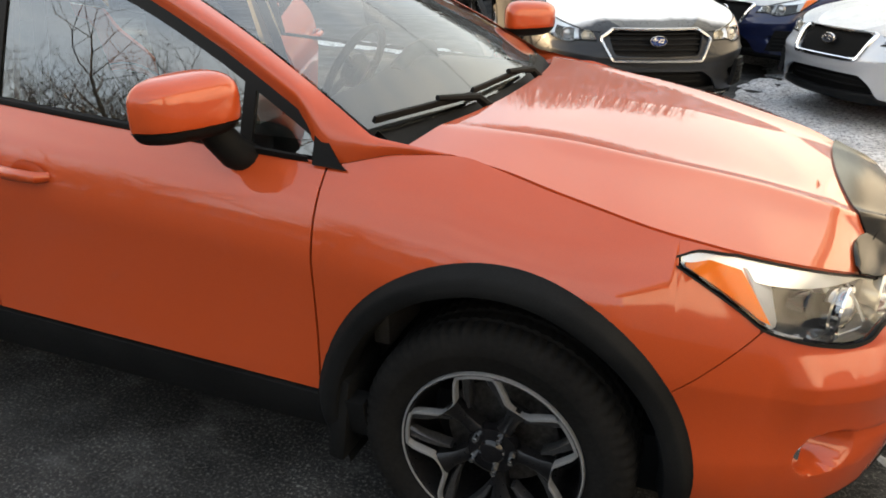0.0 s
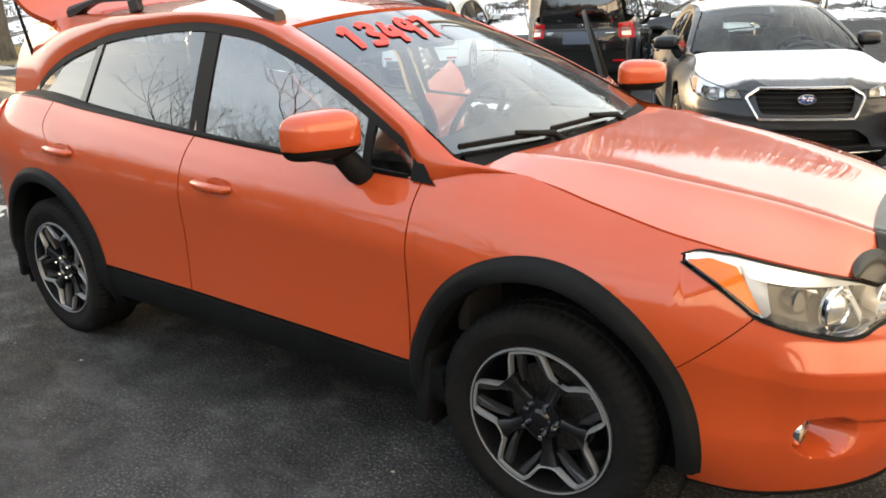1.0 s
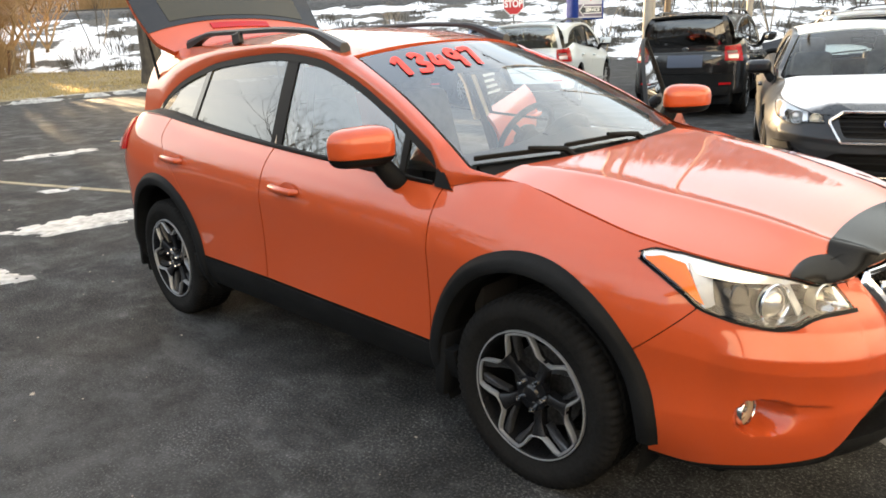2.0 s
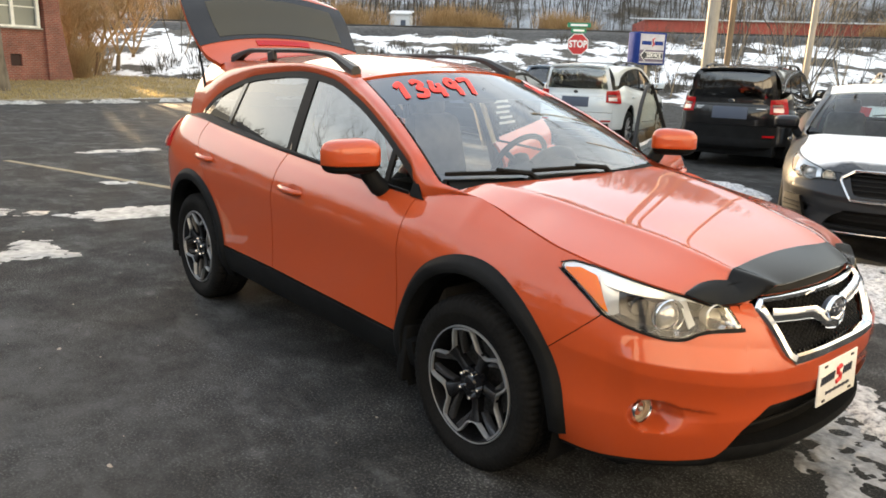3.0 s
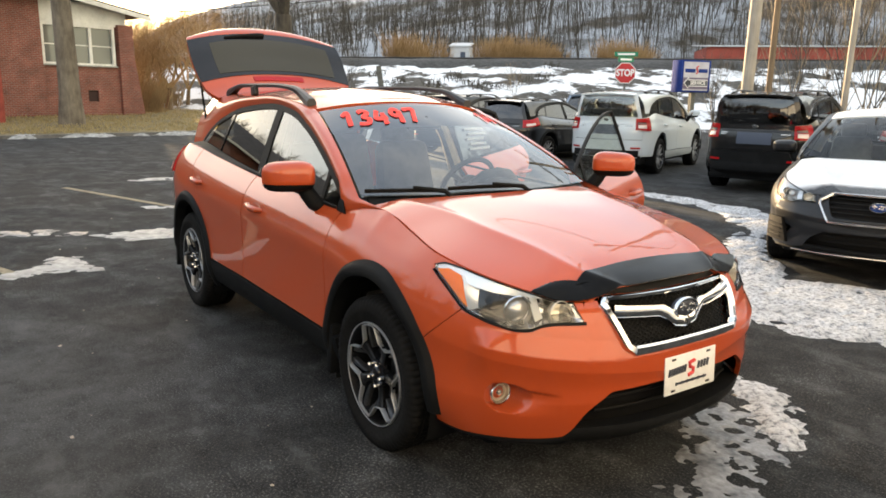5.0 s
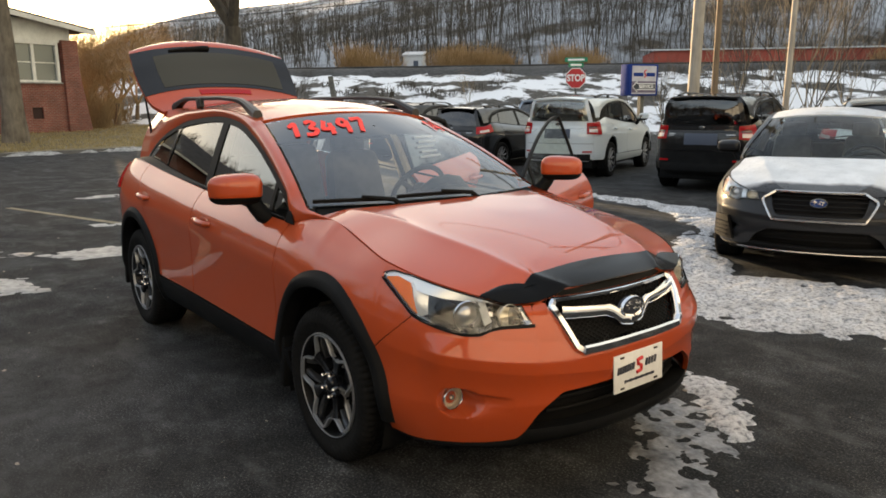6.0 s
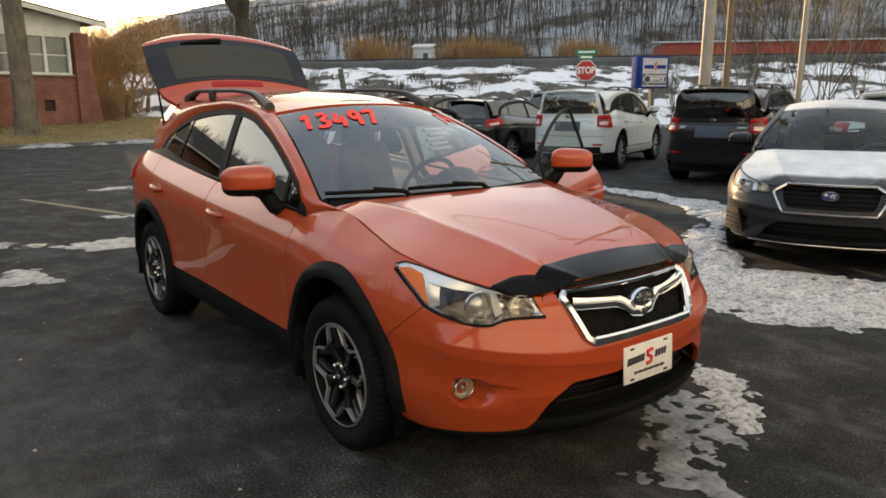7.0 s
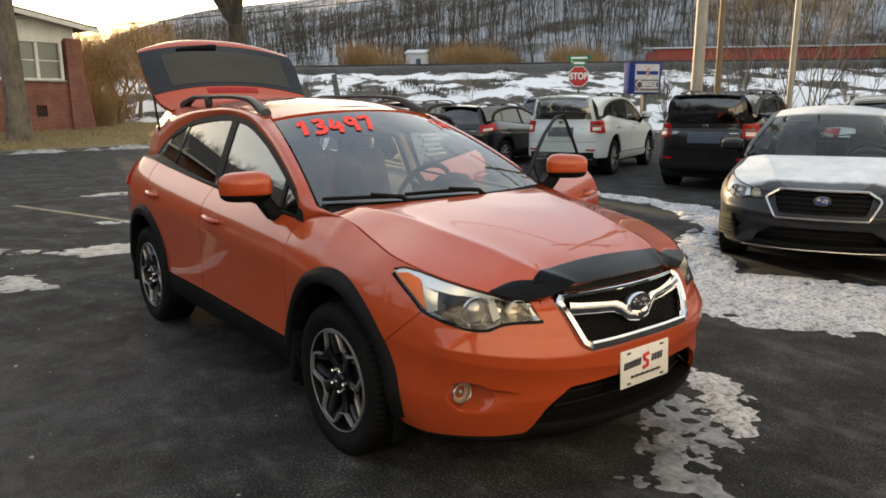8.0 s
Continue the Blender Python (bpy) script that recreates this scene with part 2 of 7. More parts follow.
LAMP_GLASS = glass("lamp_glass", (0.95, 0.95, 0.94), 1.0, 1.45)
SATIN = mat("satin_bright", (0.56, 0.56, 0.56), 0.26, 0.9)
BROW = mat("bright_lamp_trim", (0.86, 0.91, 0.97), 0.22, 0.45)
LAMP_DARK = mat("lamp_housing", (0.52, 0.53, 0.55), 0.10, 0.92)
LENS = mat("lens_glass", (0.42, 0.42, 0.41), 0.04, 0.6, 1.0)
CLEAR_SCREEN = glass("clear_screen", (0.90, 0.96, 0.94), 1.0, 1.26)
WEB_ALLOY = grainy("grey_alloy", (0.05, 0.051, 0.054), (0.085, 0.086, 0.09), 120, 0.34, 0.04, 0.0005, metal=0.7)
FROST = grainy("frosted_paint", (0.44, 0.46, 0.48), (0.58, 0.60, 0.62), 60, 0.32, 0.1, 0.001, big=4)
AMBER = mat("amber_plastic", (0.90, 0.22, 0.003), 0.35, 0.0, 0.0, 0.2)
CLEAR_LENS = mat("clear_red_lens", (0.52, 0.42, 0.42), 0.15, 0.2, 1.0)
DARK_LENS = mat("dark_red_lens", (0.07, 0.004, 0.006), 0.2, 0.0, 0.6)
WARM_BOWL = mat("warm_reflector", (0.86, 0.80, 0.66), 0.22, 0.45)
RED_LENS = mat("red_lens", (0.33, 0.005, 0.008), 0.25, 0.0, 0.12, 0.25)
CLOTH = grainy("seat_cloth", (0.07, 0.069, 0.067), (0.13, 0.127, 0.122), 220, 0.95, 0.3, 0.002, big=8)
TRIM = grainy("cream_trim", (0.42, 0.36, 0.27), (0.50, 0.43, 0.33), 90, 0.8, 0.1, 0.001)
DASH = grainy("dash_vinyl", (0.030, 0.030, 0.031), (0.046, 0.046, 0.047), 240, 0.7, 0.3, 0.001)
PLATE_WHITE = grainy("plate_white", (0.70, 0.70, 0.68), (0.80, 0.80, 0.78), 30, 0.45, 0.0)
PLATE_GREY = mat("plate_grey", (0.05, 0.065, 0.10), 0.5)
SIGN_NAVY = mat("navy_enamel", (0.012, 0.035, 0.16), 0.2, 0.0, 0.8)
INK = mat("dark_ink", (0.02, 0.025, 0.04), 0.5)
RED_INK = mat("red_ink", (0.55, 0.03, 0.03), 0.5)
PRICE_PAINT = grainy("window_marker", (0.92, 0.040, 0.028), (0.98, 0.065, 0.045), 40, 0.7, 0.0)
SHADE_BAND = mat("windscreen_band", (0.02, 0.022, 0.024), 0.3)


# ---- cars ----
# A car's own axes: x to its nose, y to its left, z up; the ground under the front axle's middle is the origin.
XF, XR, HALF, AXLE_Z, BASE = 0.965, -3.50, 0.872, 0.33, 2.635
N_F, XC_F, N_R, XC_R = 2.6, 0.10, 3.2, -2.75


def plan_table():
    th = np.linspace(0, 1, 500) ** 2 * (math.pi / 2)
    fx, fy = XC_F + (XF - XC_F) * np.sin(th) ** (2 / N_F), HALF * np.cos(th) ** (2 / N_F)
    fs = XC_F + np.concatenate([[0], np.cumsum(np.hypot(np.diff(fx), np.diff(fy)))])
    rx, ry = XC_R + (XR - XC_R) * np.sin(th) ** (2 / N_R), HALF * np.cos(th) ** (2 / N_R)
    rs = XC_R - np.concatenate([[0], np.cumsum(np.hypot(np.diff(rx), np.diff(ry)))])
    return np.concatenate([rs[::-1], fs]), np.concatenate([rx[::-1], fx]), np.concatenate([ry[::-1], fy])


PS, PX, PY = plan_table()
S_NOSE, S_TAIL = float(PS[-1]), float(PS[0])


def s_at(y):
    """The station on the front at that distance from the middle line."""
    k = PS > XC_F
    return float(np.interp(-abs(y), -PY[k], PS[k]))


def s_of(x):
    """The station at that distance ahead, on the side or the front corner."""
    if x <= XC_F:
        return x
    k = PS > XC_F
    return float(np.interp(x, PX[k], PS[k]))


def s_rear(x):
    """The station on the side or the rear corner at that distance behind."""
    k = PS < XC_R
    return x if x >= XC_R else float(np.interp(x, PX[k], PS[k]))


def s_back(y):
    k = PS < XC_R
    return float(np.interp(abs(y), PY[k], PS[k]))


belt = keyed((-3.3, 1.135), (-2.9, 1.15), (-2.3, 1.10), (-1.6, 1.045), (-0.8, 1.0), (-0.4, 0.98))
S_HL, S_HR, S_HI = s_of(0.375), s_at(0.472), s_at(0.505)
top_z = keyed((S_TAIL, 1.055), (S_TAIL + 0.5, 1.055), (-3.3, 1.07), (-2.9, 1.15), (-2.3, 1.10), (-1.6, 1.045), (-0.8, 1.0), (-0.45, 0.985), (-0.28, 1.016), (-0.13, 1.022),
              (-0.05, 1.004), (0.1, 0.968), (0.22, 0.946), (0.34, 0.924), (0.42, 0.910), (0.5, 0.894), (0.59, 0.877), (0.84, 0.824), (0.97, 0.792), (s_at(0.38), 0.788), (S_NOSE, 0.803))
lamp_top = keyed((S_HL, 0.884), (0.425, 0.896), (0.50, 0.890), (0.53, 0.95))
top_in = keyed((S_TAIL, 0.07), (S_TAIL + 0.5, 0.07), (-3.2, 0.10), (-2.6, 0.125), (-1.6, 0.118), (-0.8, 0.105), (-0.45, 0.108), (-0.25, 0.15), (-0.13, 0.165), (0.1, 0.145),
               (S_HL, 0.10), (s_of(0.72), 0.085), (s_at(0.38), 0.10), (S_NOSE, 0.095))
crease_z = keyed((S_TAIL, 0.78), (S_TAIL + 0.5, 0.78), (-3.0, 0.86), (-1.6, 0.82), (-0.4, 0.77), (0.2, 0.70), (S_HL, 0.64), (S_NOSE, 0.50))


def skin(s, z, side=-1, out=0.0):
    """A point of the lower body: a station round the plan, and a height."""
    x, y = np.interp(s, PS, PX), np.interp(s, PS, PY)
    a, b = s - 0.012, s + 0.012
    tx, ty = np.interp(b, PS, PX) - np.interp(a, PS, PX), np.interp(b, PS, PY) - np.interp(a, PS, PY)
    if s > S_NOSE - 0.012 or s < S_TAIL + 0.012:
        tx, ty = 0.0, -1.0 if s > 0 else 1.0
    h = math.hypot(tx, ty)
    nx, ny = -ty / h, tx / h
    zt, zc = top_z(s), crease_z(s)
    d = lerp(0.085, 0.045, step(0.40, 0.65, s)) * (max(0.0, 0.43 - z) / 0.23) ** 2 + 0.006 * math.sin(clamp((z - 0.43) / (zc - 0.43)) * math.pi)
    t = clamp((z - zc) / (zt - zc), 0, 1.3)
    d += top_in(s) * (0.25 * t + 0.75 * t**2.7)
    d -= 0.014 * (math.exp(-((s - 0.0) / 0.42) ** 2) + math.exp(-((s + BASE) / 0.42) ** 2)) * math.exp(-((z - 0.72) / 0.2) ** 2)
    d -= out
    if s > 0.45:
        # the bumper's corner and the sharp shelf that runs from it under the headlight
        zr = 0.632 - 0.042 * clamp((s - 0.67) / 0.48)
        shelf = clamp(1 - (z - zr) / 0.066) if z > zr else clamp(1 - (zr - z) / 0.30) ** 1.4
        d -= (0.024 - 0.010 * step(0.95, 1.2, s)) * shelf * step(0.585, 0.690, s)
        # the scoop beside the fog lamp: a sharp upper edge, fading below and inwards
        lid = 0.484 - 0.13 * (s - 0.786)
        d += 0.030 * clamp(1 - (s - 0.76) / 0.20) * step(0.69, 0.73, s) * step(lid + 0.004, lid - 0.006, z) * step(0.375, 0.455, z)
    p = Vector((x - nx * d, side * (y - ny * d), z))
    if 0.62 < s < 0.90 and out < 0.01:
        # the round well of the fog lamp faces straight ahead
        k = step(1.02, 0.84, math.hypot((s - 0.757) / 0.090, (z - 0.443) / 0.058))
        p.x = lerp(p.x, min(p.x, 0.650), k)
    return p


def back_pt(y, z, out=0.0):
    return skin(s_back(y), z, -1 if y < 0 else 1, out)


glass_y = keyed((-3.4, 0.69), (-2.9, 0.715), (-1.6, 0.758), (-0.4, 0.768))


def side_glass(x, z, side=-1, out=0.0):
    h = z - 1.0
    return Vector((x, side * (glass_y(x) - 0.33 * h - 0.12 * h * h + out), z))


dlo = keyed((-2.93, 1.17), (-2.80, 1.27), (-2.6, 1.35), (-2.25, 1.425), (-1.716, 1.458), (-1.4, 1.432), (-1.1, 1.352), (-0.8, 1.23), (-0.62, 1.14), (-0.5, 1.075), (-0.43, 1.03), (-0.38, 0.985))
edge_y = keyed((-3.2, 0.49), (-2.6, 0.515), (-1.9, 0.535), (-1.17, 0.560), (-0.75, 0.650), (-0.34, 0.735))
edge_z = keyed((-3.2, 1.475), (-2.6, 1.505), (-1.9, 1.505), (-1.5, 1.487), (-1.17, 1.435), (-0.75, 1.25), (-0.34, 1.055))
mid_z = keyed((-3.2, 1.515), (-2.6, 1.555), (-1.9, 1.565), (-1.5, 1.545), (-1.10, 1.485))


def windscreen(u, v, out=0.0):
    """u across from the car's right to its left, v from the cowl up."""
    w = 2 * u - 1
    base = Vector((-0.22 - 0.13 * w * w, 0.735 * w, 1.045 + 0.002 * w * w))
    head = Vector((-1.09 - 0.09 * w * w, 0.550 * w, 1.478 - 0.050 * w * w))
    p = base.lerp(head, v)
    p.z += 0.022 * math.sin(math.pi * v) + out
    p.x += 0.012 * math.sin(math.pi * v) + 0.5 * out
    return p


def hood_pt(u, v, out=0.0):
    """u across, v from the cowl to the nose."""
    w = 2 * u - 1
    a = abs(w)
    ex = lerp(-0.20, 0.84, v)
    se = [hood_sx(v)][0]
    e = skin(se, top_z(se) - 0.001, 1)
    cx, cz = lerp(-0.185, 0.885, v), hood_mid(v)
    k = a ** 2.0
    x = lerp(cx, e.x, k * (0.35 + 0.65 * v))
    x = lerp(x, e.x, a**6)
    # a crowned middle and flatter flanks that fall from a soft crease
    ac = hood_fold(v)
    fall = 0.15 * (a / ac) ** 2.0 if a < ac else 0.15 + 0.85 * ((a - ac) / (1 - ac)) ** 1.10
    z = cz - (cz - e.z) * fall + 0.007 * math.exp(-(abs(a - ac) / 0.07) ** 1.2) * step(-0.04, 0.25, v)
    x -= 0.125 * a**2.6 * clamp(1 - v / 0.13) ** 2
    return Vector((x + 0.5 * out, (1 if w > 0 else -1) * abs(e.y) * a, z + out))


HOOD_S0, HOOD_S1 = -0.16, s_at(0.375)
hood_fold = keyed((0, 0.80), (0.25, 0.66), (0.6, 0.59), (0.8, 0.66), (1, 0.72))
hood_sx = lambda v: lerp(HOOD_S0, HOOD_S1, v)
hood_mid = keyed((0, 1.053), (0.35, 1.002), (0.7, 0.925), (0.9, 0.858), (1, 0.820))

ARCH = 0.415


def arch_z(x, low, r=ARCH):
    """The lower edge of a panel, cut by the wheel arches."""
    for cx in (0.0, -BASE):
        if abs(x - cx) < r:
            return max(low, AXLE_Z + 1.09 * math.sqrt(r * r - (x - cx) ** 2))
    return low


def patch(s0, s1, zlo, zhi, nu, nv, side, thick=0.018, out=0.0):
    """A panel of the lower body; s0 and s1 are functions of v, zlo and zhi of s."""

    def f(u, v):
        s = lerp(s0(v), s1(v), u)
        return skin(s, lerp(zlo(s), zhi(s), v), side, out)

    return sheet(f, nu, nv, thick, (0, -side, 0) if s1(0.5) < 0.9 and s0(0.5) > -3.2 else (-1 if s1(0.5) > 0 else 1, 0, 0))


def glass_patch(x0, x1, zlo, zhi, nu, nv, side, out=0.0, thick=0.006):
    def f(u, v):
        x = lerp(x0(v), x1(v), u)
        return side_glass(x, lerp(zlo(x), zhi(x), v), side, out)

    return sheet(f, nu, nv, thick, (0, -side, 0))


def flat(c):
    return lambda _: c


# the lower edge of the headlight, and the upper edge of the bumper
lamp_low = keyed((S_HL, 0.870), (0.455, 0.826), (0.52, 0.784), (0.56, 0.754), (0.61, 0.735), (0.70, 0.711), (0.79, 0.697), (0.825, 0.698), (0.88, 0.715), (0.93, 0.720), (S_HR, 0.718))
bump_base = keyed((0.36, 0.583), (s_of(0.52), 0.728), (s_of(0.535), 0.742), (s_of(0.66), 0.695), (s_of(0.76), 0.692), (S_HR - 0.012, 0.715), (S_HR + 0.012, 0.785),
                 (s_at(0.422), 0.790), (s_at(0.402), 0.785), (s_at(0.318), 0.615), (s_at(0.29), 0.605), (S_NOSE, 0.600))


def seam_z(s):
    """The joint of fender and bumper, rising from the arch to the headlight."""
    return 0.595 + (s - 0.37) * 0.84


def bump_top(s):
    """The bumper's upper edge follows that joint, then the headlight."""
    if s < s_of(0.60):
        return min(seam_z(s), lamp_low(s) if s > S_HL else 1.0) - 0.004
    if s <= S_HR - 0.012:
        return lamp_low(s) - 0.004
    return bump_base(s)


bump_low = keyed((0.36, 0.285), (0.42, 0.272), (0.53, 0.266), (0.67, 0.275), (0.85, 0.286), (0.965, 0.297), (0.995, 0.318), (1.053, 0.396), (1.11, 0.440), (1.165, 0.468), (S_NOSE, 0.474))


def wheel_parts(car, at, side, rim_r=0.232, tyre_r=0.342, spokes=True, turn=0.0):
    """A wheel under a car: tyre, rim, spokes, nuts."""
    w = thing("wheel", "", "")
    w.parent = car
    w.location = at
    if side > 0:
        w.rotation_euler[2] = math.pi
    # outer face towards -y
    prof = [(rim_r - 0.008, 0.09), (rim_r + 0.02, 0.115), (tyre_r - 0.045, 0.122), (tyre_r - 0.012, 0.108), (tyre_r - 0.001, 0.092), (tyre_r, 0.055), (tyre_r - 0.006, 0.050), (tyre_r - 0.006, 0.042),
            (tyre_r, 0.037), (tyre_r, 0.004), (tyre_r - 0.006, 0.0), (tyre_r - 0.006, -0.008), (tyre_r, -0.012), (tyre_r, -0.045), (tyre_r - 0.006, -0.050), (tyre_r - 0.006, -0.056),
            (tyre_r, -0.061), (tyre_r - 0.002, -0.090), (tyre_r - 0.014, -0.107), (tyre_r - 0.034, -0.1145), (tyre_r - 0.040, -0.115), (rim_r + 0.050, -0.119), (rim_r + 0.046, -0.117),
            (rim_r + 0.012, -0.110), (rim_r - 0.004, -0.098), (rim_r - 0.008, -0.05)]
    tyre = bmesh.new()
    turns = 216 if spokes else 72
    rings = []
    for i, (r, y) in enumerate(prof):
        ring = []
        for k in range(turns):
            cut = 0.0
            if spokes and 4 <= i <= 19:
                shift = 1 if 8 <= i <= 13 else 0
                lateral = i in (4, 5, 16, 17, 18, 19)
                if (k + shift) % 3 == 0:
                    cut = 0.007 if lateral else 0.004
            a = 2 * math.pi * k / turns
            ring.append(tyre.verts.new(((r - cut) * math.cos(a), y, (r - cut) * math.sin(a))))
        rings.append(ring)
    for p, q in zip(rings, rings[1:]):
        for k in range(turns):
            tyre.faces.new((p[k], p[(k + 1) % turns], q[(k + 1) % turns], q[k]))
    bmesh.ops.recalc_face_normals(tyre, faces=tyre.faces)
    part("tyre", tyre, RUBBER, w, "black tyre with blocky tread")
    part("rim", spin([(rim_r, -0.100), (rim_r - 0.006, -0.108), (rim_r - 0.012, -0.105), (rim_r - 0.016, -0.08), (rim_r - 0.03, 0.0), (rim_r - 0.03, 0.09)], 64), DARK_ALLOY, w)
    part("rim_edge", spin([(rim_r - 0.001, -0.101), (rim_r - 0.003, -0.110), (rim_r - 0.007, -0.110), (rim_r - 0.009, -0.100)], 64), MACHINED, w, "machined rim edge")
    part("brake_disc", spin([(0.0, 0.0), (0.145, 0.0), (0.147, 0.012), (0.0, 0.014)], 40), STEEL, w)
    if not spokes:
        for k in range(10):
            a = 2 * math.pi * k / 10 + 0.2
            m = Matrix.Rotation(-a, 4, "Y") @ Matrix.Translation((0.5 * rim_r, -0.082, 0))
            part("spoke", box((rim_r - 0.01, 0.02, 0.024), turn=m, bevel=0.004), MACHINED, w)
        part("hub", spin([(0.0, -0.098), (0.035, -0.096), (0.05, -0.085), (0.05, -0.05), (0.0, -0.05)], 32), DARK_ALLOY, w)
        return w

    def face(a, r, y):
        return Vector((r * math.cos(a), y, r * math.sin(a)))

    ri = rim_r - 0.010
    for k in range(5):
        a = 2 * math.pi * k / 5 + turn
        bm = bmesh.new()
        # a stem that widens towards the fork, then two arms to the rim; rings of four points
        def bar(points, close=True):
            rings = []
            for (ang, r, wid, y, deep) in points:
                t = Vector((-math.sin(ang), 0, math.cos(ang)))
                c = face(ang, r, y)
                rings.append([bm.verts.new(q) for q in (c - t * wid + Vector((0, 0.006, 0)), c - t * wid * 0.6, c + t * wid * 0.6, c + t * wid + Vector((0, 0.006, 0)),
                                                        c + t * wid + Vector((0, deep, 0)), c - t * wid + Vector((0, deep, 0)))])
            for p, q in zip(rings, rings[1:]):
                for i in range(6):
                    bm.faces.new((p[i], p[(i + 1) % 6], q[(i + 1) % 6], q[i]))
            bm.faces.new(rings[0])
            bm.faces.new(rings[-1][::-1])

        bar([(a, 0.030, 0.030, -0.080, 0.04), (a, 0.075, 0.017, -0.080, 0.04), (a, 0.112, 0.018, -0.085, 0.035), (a, 0.150, 0.030, -0.095, 0.03)])
        bmesh.ops.recalc_face_normals(bm, faces=bm.faces)
        part("spoke", bm, DARK_ALLOY, w)
        for d in (-1, 1):
            bm = bmesh.new()
            bar([(a - d * 0.03, 0.149, 0.0060, -0.100, 0.02), (a + d * 0.13, 0.151, 0.0060, -0.102, 0.02), (a + d * 0.20, 0.157, 0.0064, -0.103, 0.02), (a + d * 0.28, 0.178, 0.0064, -0.105, 0.02), (a + d * 0.36, 0.204, 0.0064, -0.107, 0.018),
                 (a + d * 0.415, ri - 0.005, 0.0070, -0.107, 0.016)], True)
            bmesh.ops.recalc_face_normals(bm, faces=bm.faces)
            part("spoke_arm", bm, MACHINED, w, "bright machined fork of the spoke")
            bm = bmesh.new()
            arc = [(a + d * t, ri - 0.005) for t in (0.405, 0.46, 0.52, 0.58, 0.632)]
            rows = [[bm.verts.new(face(g, r + q, y)) for q, y in ((-0.0045, -0.098), (-0.0035, -0.107), (0.0035, -0.107), (0.0045, -0.098))] for g, r in arc]
            for p, q in zip(rows, rows[1:]):
                for i in range(3):
                    bm.faces.new((p[i], p[i + 1], q[i + 1], q[i]))
            bmesh.ops.recalc_face_normals(bm, faces=bm.faces)
            part("spoke_land", bm, MACHINED, w, "bright machined land along the rim")
            bm = bmesh.new()
            bar([(a + d * 0.24, 0.118, 0.006, -0.070, 0.03), (a + d * 0.34, 0.150, 0.010, -0.078, 0.03), (a + d * 0.44, 0.182, 0.013, -0.086, 0.025), (a + d * 0.51, ri, 0.016, -0.088, 0.02)])
            bmesh.ops.recalc_face_normals(bm, faces=bm.faces)
            part("spoke_web", bm, WEB_ALLOY, w)
        part("wheel_nut", spin([(0.0, -0.108), (0.006, -0.108), (0.009, -0.102), (0.009, -0.085)], 8, at=tuple(face(a, 0.052, 0.0))), CHROME, w)
    part("hub", spin([(0.0, -0.098), (0.024, -0.098), (0.030, -0.094), (0.034, -0.088), (0.062, -0.084), (0.068, -0.06), (0.0, -0.05)], 40), GLOSS_BLACK, w)
    return w


def mirror_parts(parent, side, paint_mat, closed=True):
    """A door mirror: painted cap, black lower shell, foot, glass."""
    c = Vector((-0.735, side * 0.922, 1.124))

    def shell(u, v, grow=0.0):
        # superellipse cross-section, rounder to the front
        a, b = 2 * math.pi * u, math.pi * (v - 0.5)
        f = lambda t, e: math.copysign(abs(t) ** e, t)
        y = 0.119 * f(math.cos(b), 0.55) * f(math.cos(a), 0.58)
        z = 0.080 * f(math.cos(b), 0.55) * f(math.sin(a), 0.58)
        x = 0.080 * f(math.sin(b), 0.9)
        out = clamp((y + 0.119) / 0.238)
        z *= 0.86 + 0.16 * out if z > 0 else 0.95
        x += 0.09 * (out - 0.5)
        if x < -0.02:
            x = -0.02 + (x + 0.02) * 0.3
        g = 1 + grow
        return x * g, y * g, z * g

    def piece(lo, hi, grow):
        bm = bmesh.new()
        nu, nv = 48, 24
        grid = []
        for i in range(nu):
            col = []
            for j in range(nv + 1):
                x, y, z = shell(i / nu, 0.02 + 0.96 * j / nv, grow)
                col.append(bm.verts.new((c.x + x, c.y - side * y if side > 0 else c.y + y, c.z + clamp(z, lo, hi))))
            grid.append(col)
        for i in range(nu):
            for j in range(nv):
                bm.faces.new((grid[i][j], grid[(i + 1) % nu][j], grid[(i + 1) % nu][j + 1], grid[i][j + 1]))
        bm.faces.new([g[0] for g in grid][::-1])
        bm.faces.new([g[nv] for g in grid])
        bmesh.ops.remove_doubles(bm, verts=bm.verts, dist=0.0004)
        bmesh.ops.recalc_face_normals(bm, faces=bm.faces)
        return bm

    m = part("door_mirror", piece(-0.036, 0.2, 0.0), paint_mat, parent)
    part("mirror_shell", piece(-0.2, -0.038, 0.0), PLASTIC, m, "black lower mirror shell")
    ins = -side
    foot = tube([(c.x + 0.008, c.y + ins * 0.075, c.z - 0.045), (c.x + 0.028, c.y + ins * 0.092, c.z - 0.085), (c.x + 0.050, c.y + ins * 0.118, c.z - 0.130), (c.x + 0.058, c.y + ins * 0.165, c.z - 0.158)],
                [0.038, 0.040, 0.042, 0.040], 14)
    part("mirror_foot", foot, PLASTIC, m, "black mirror foot")
    part("mirror_glass", box((0.004, 0.130, 0.080), (c.x - 0.034, c.y, c.z + 0.004), bevel=0.0015), CHROME, m)
    return m


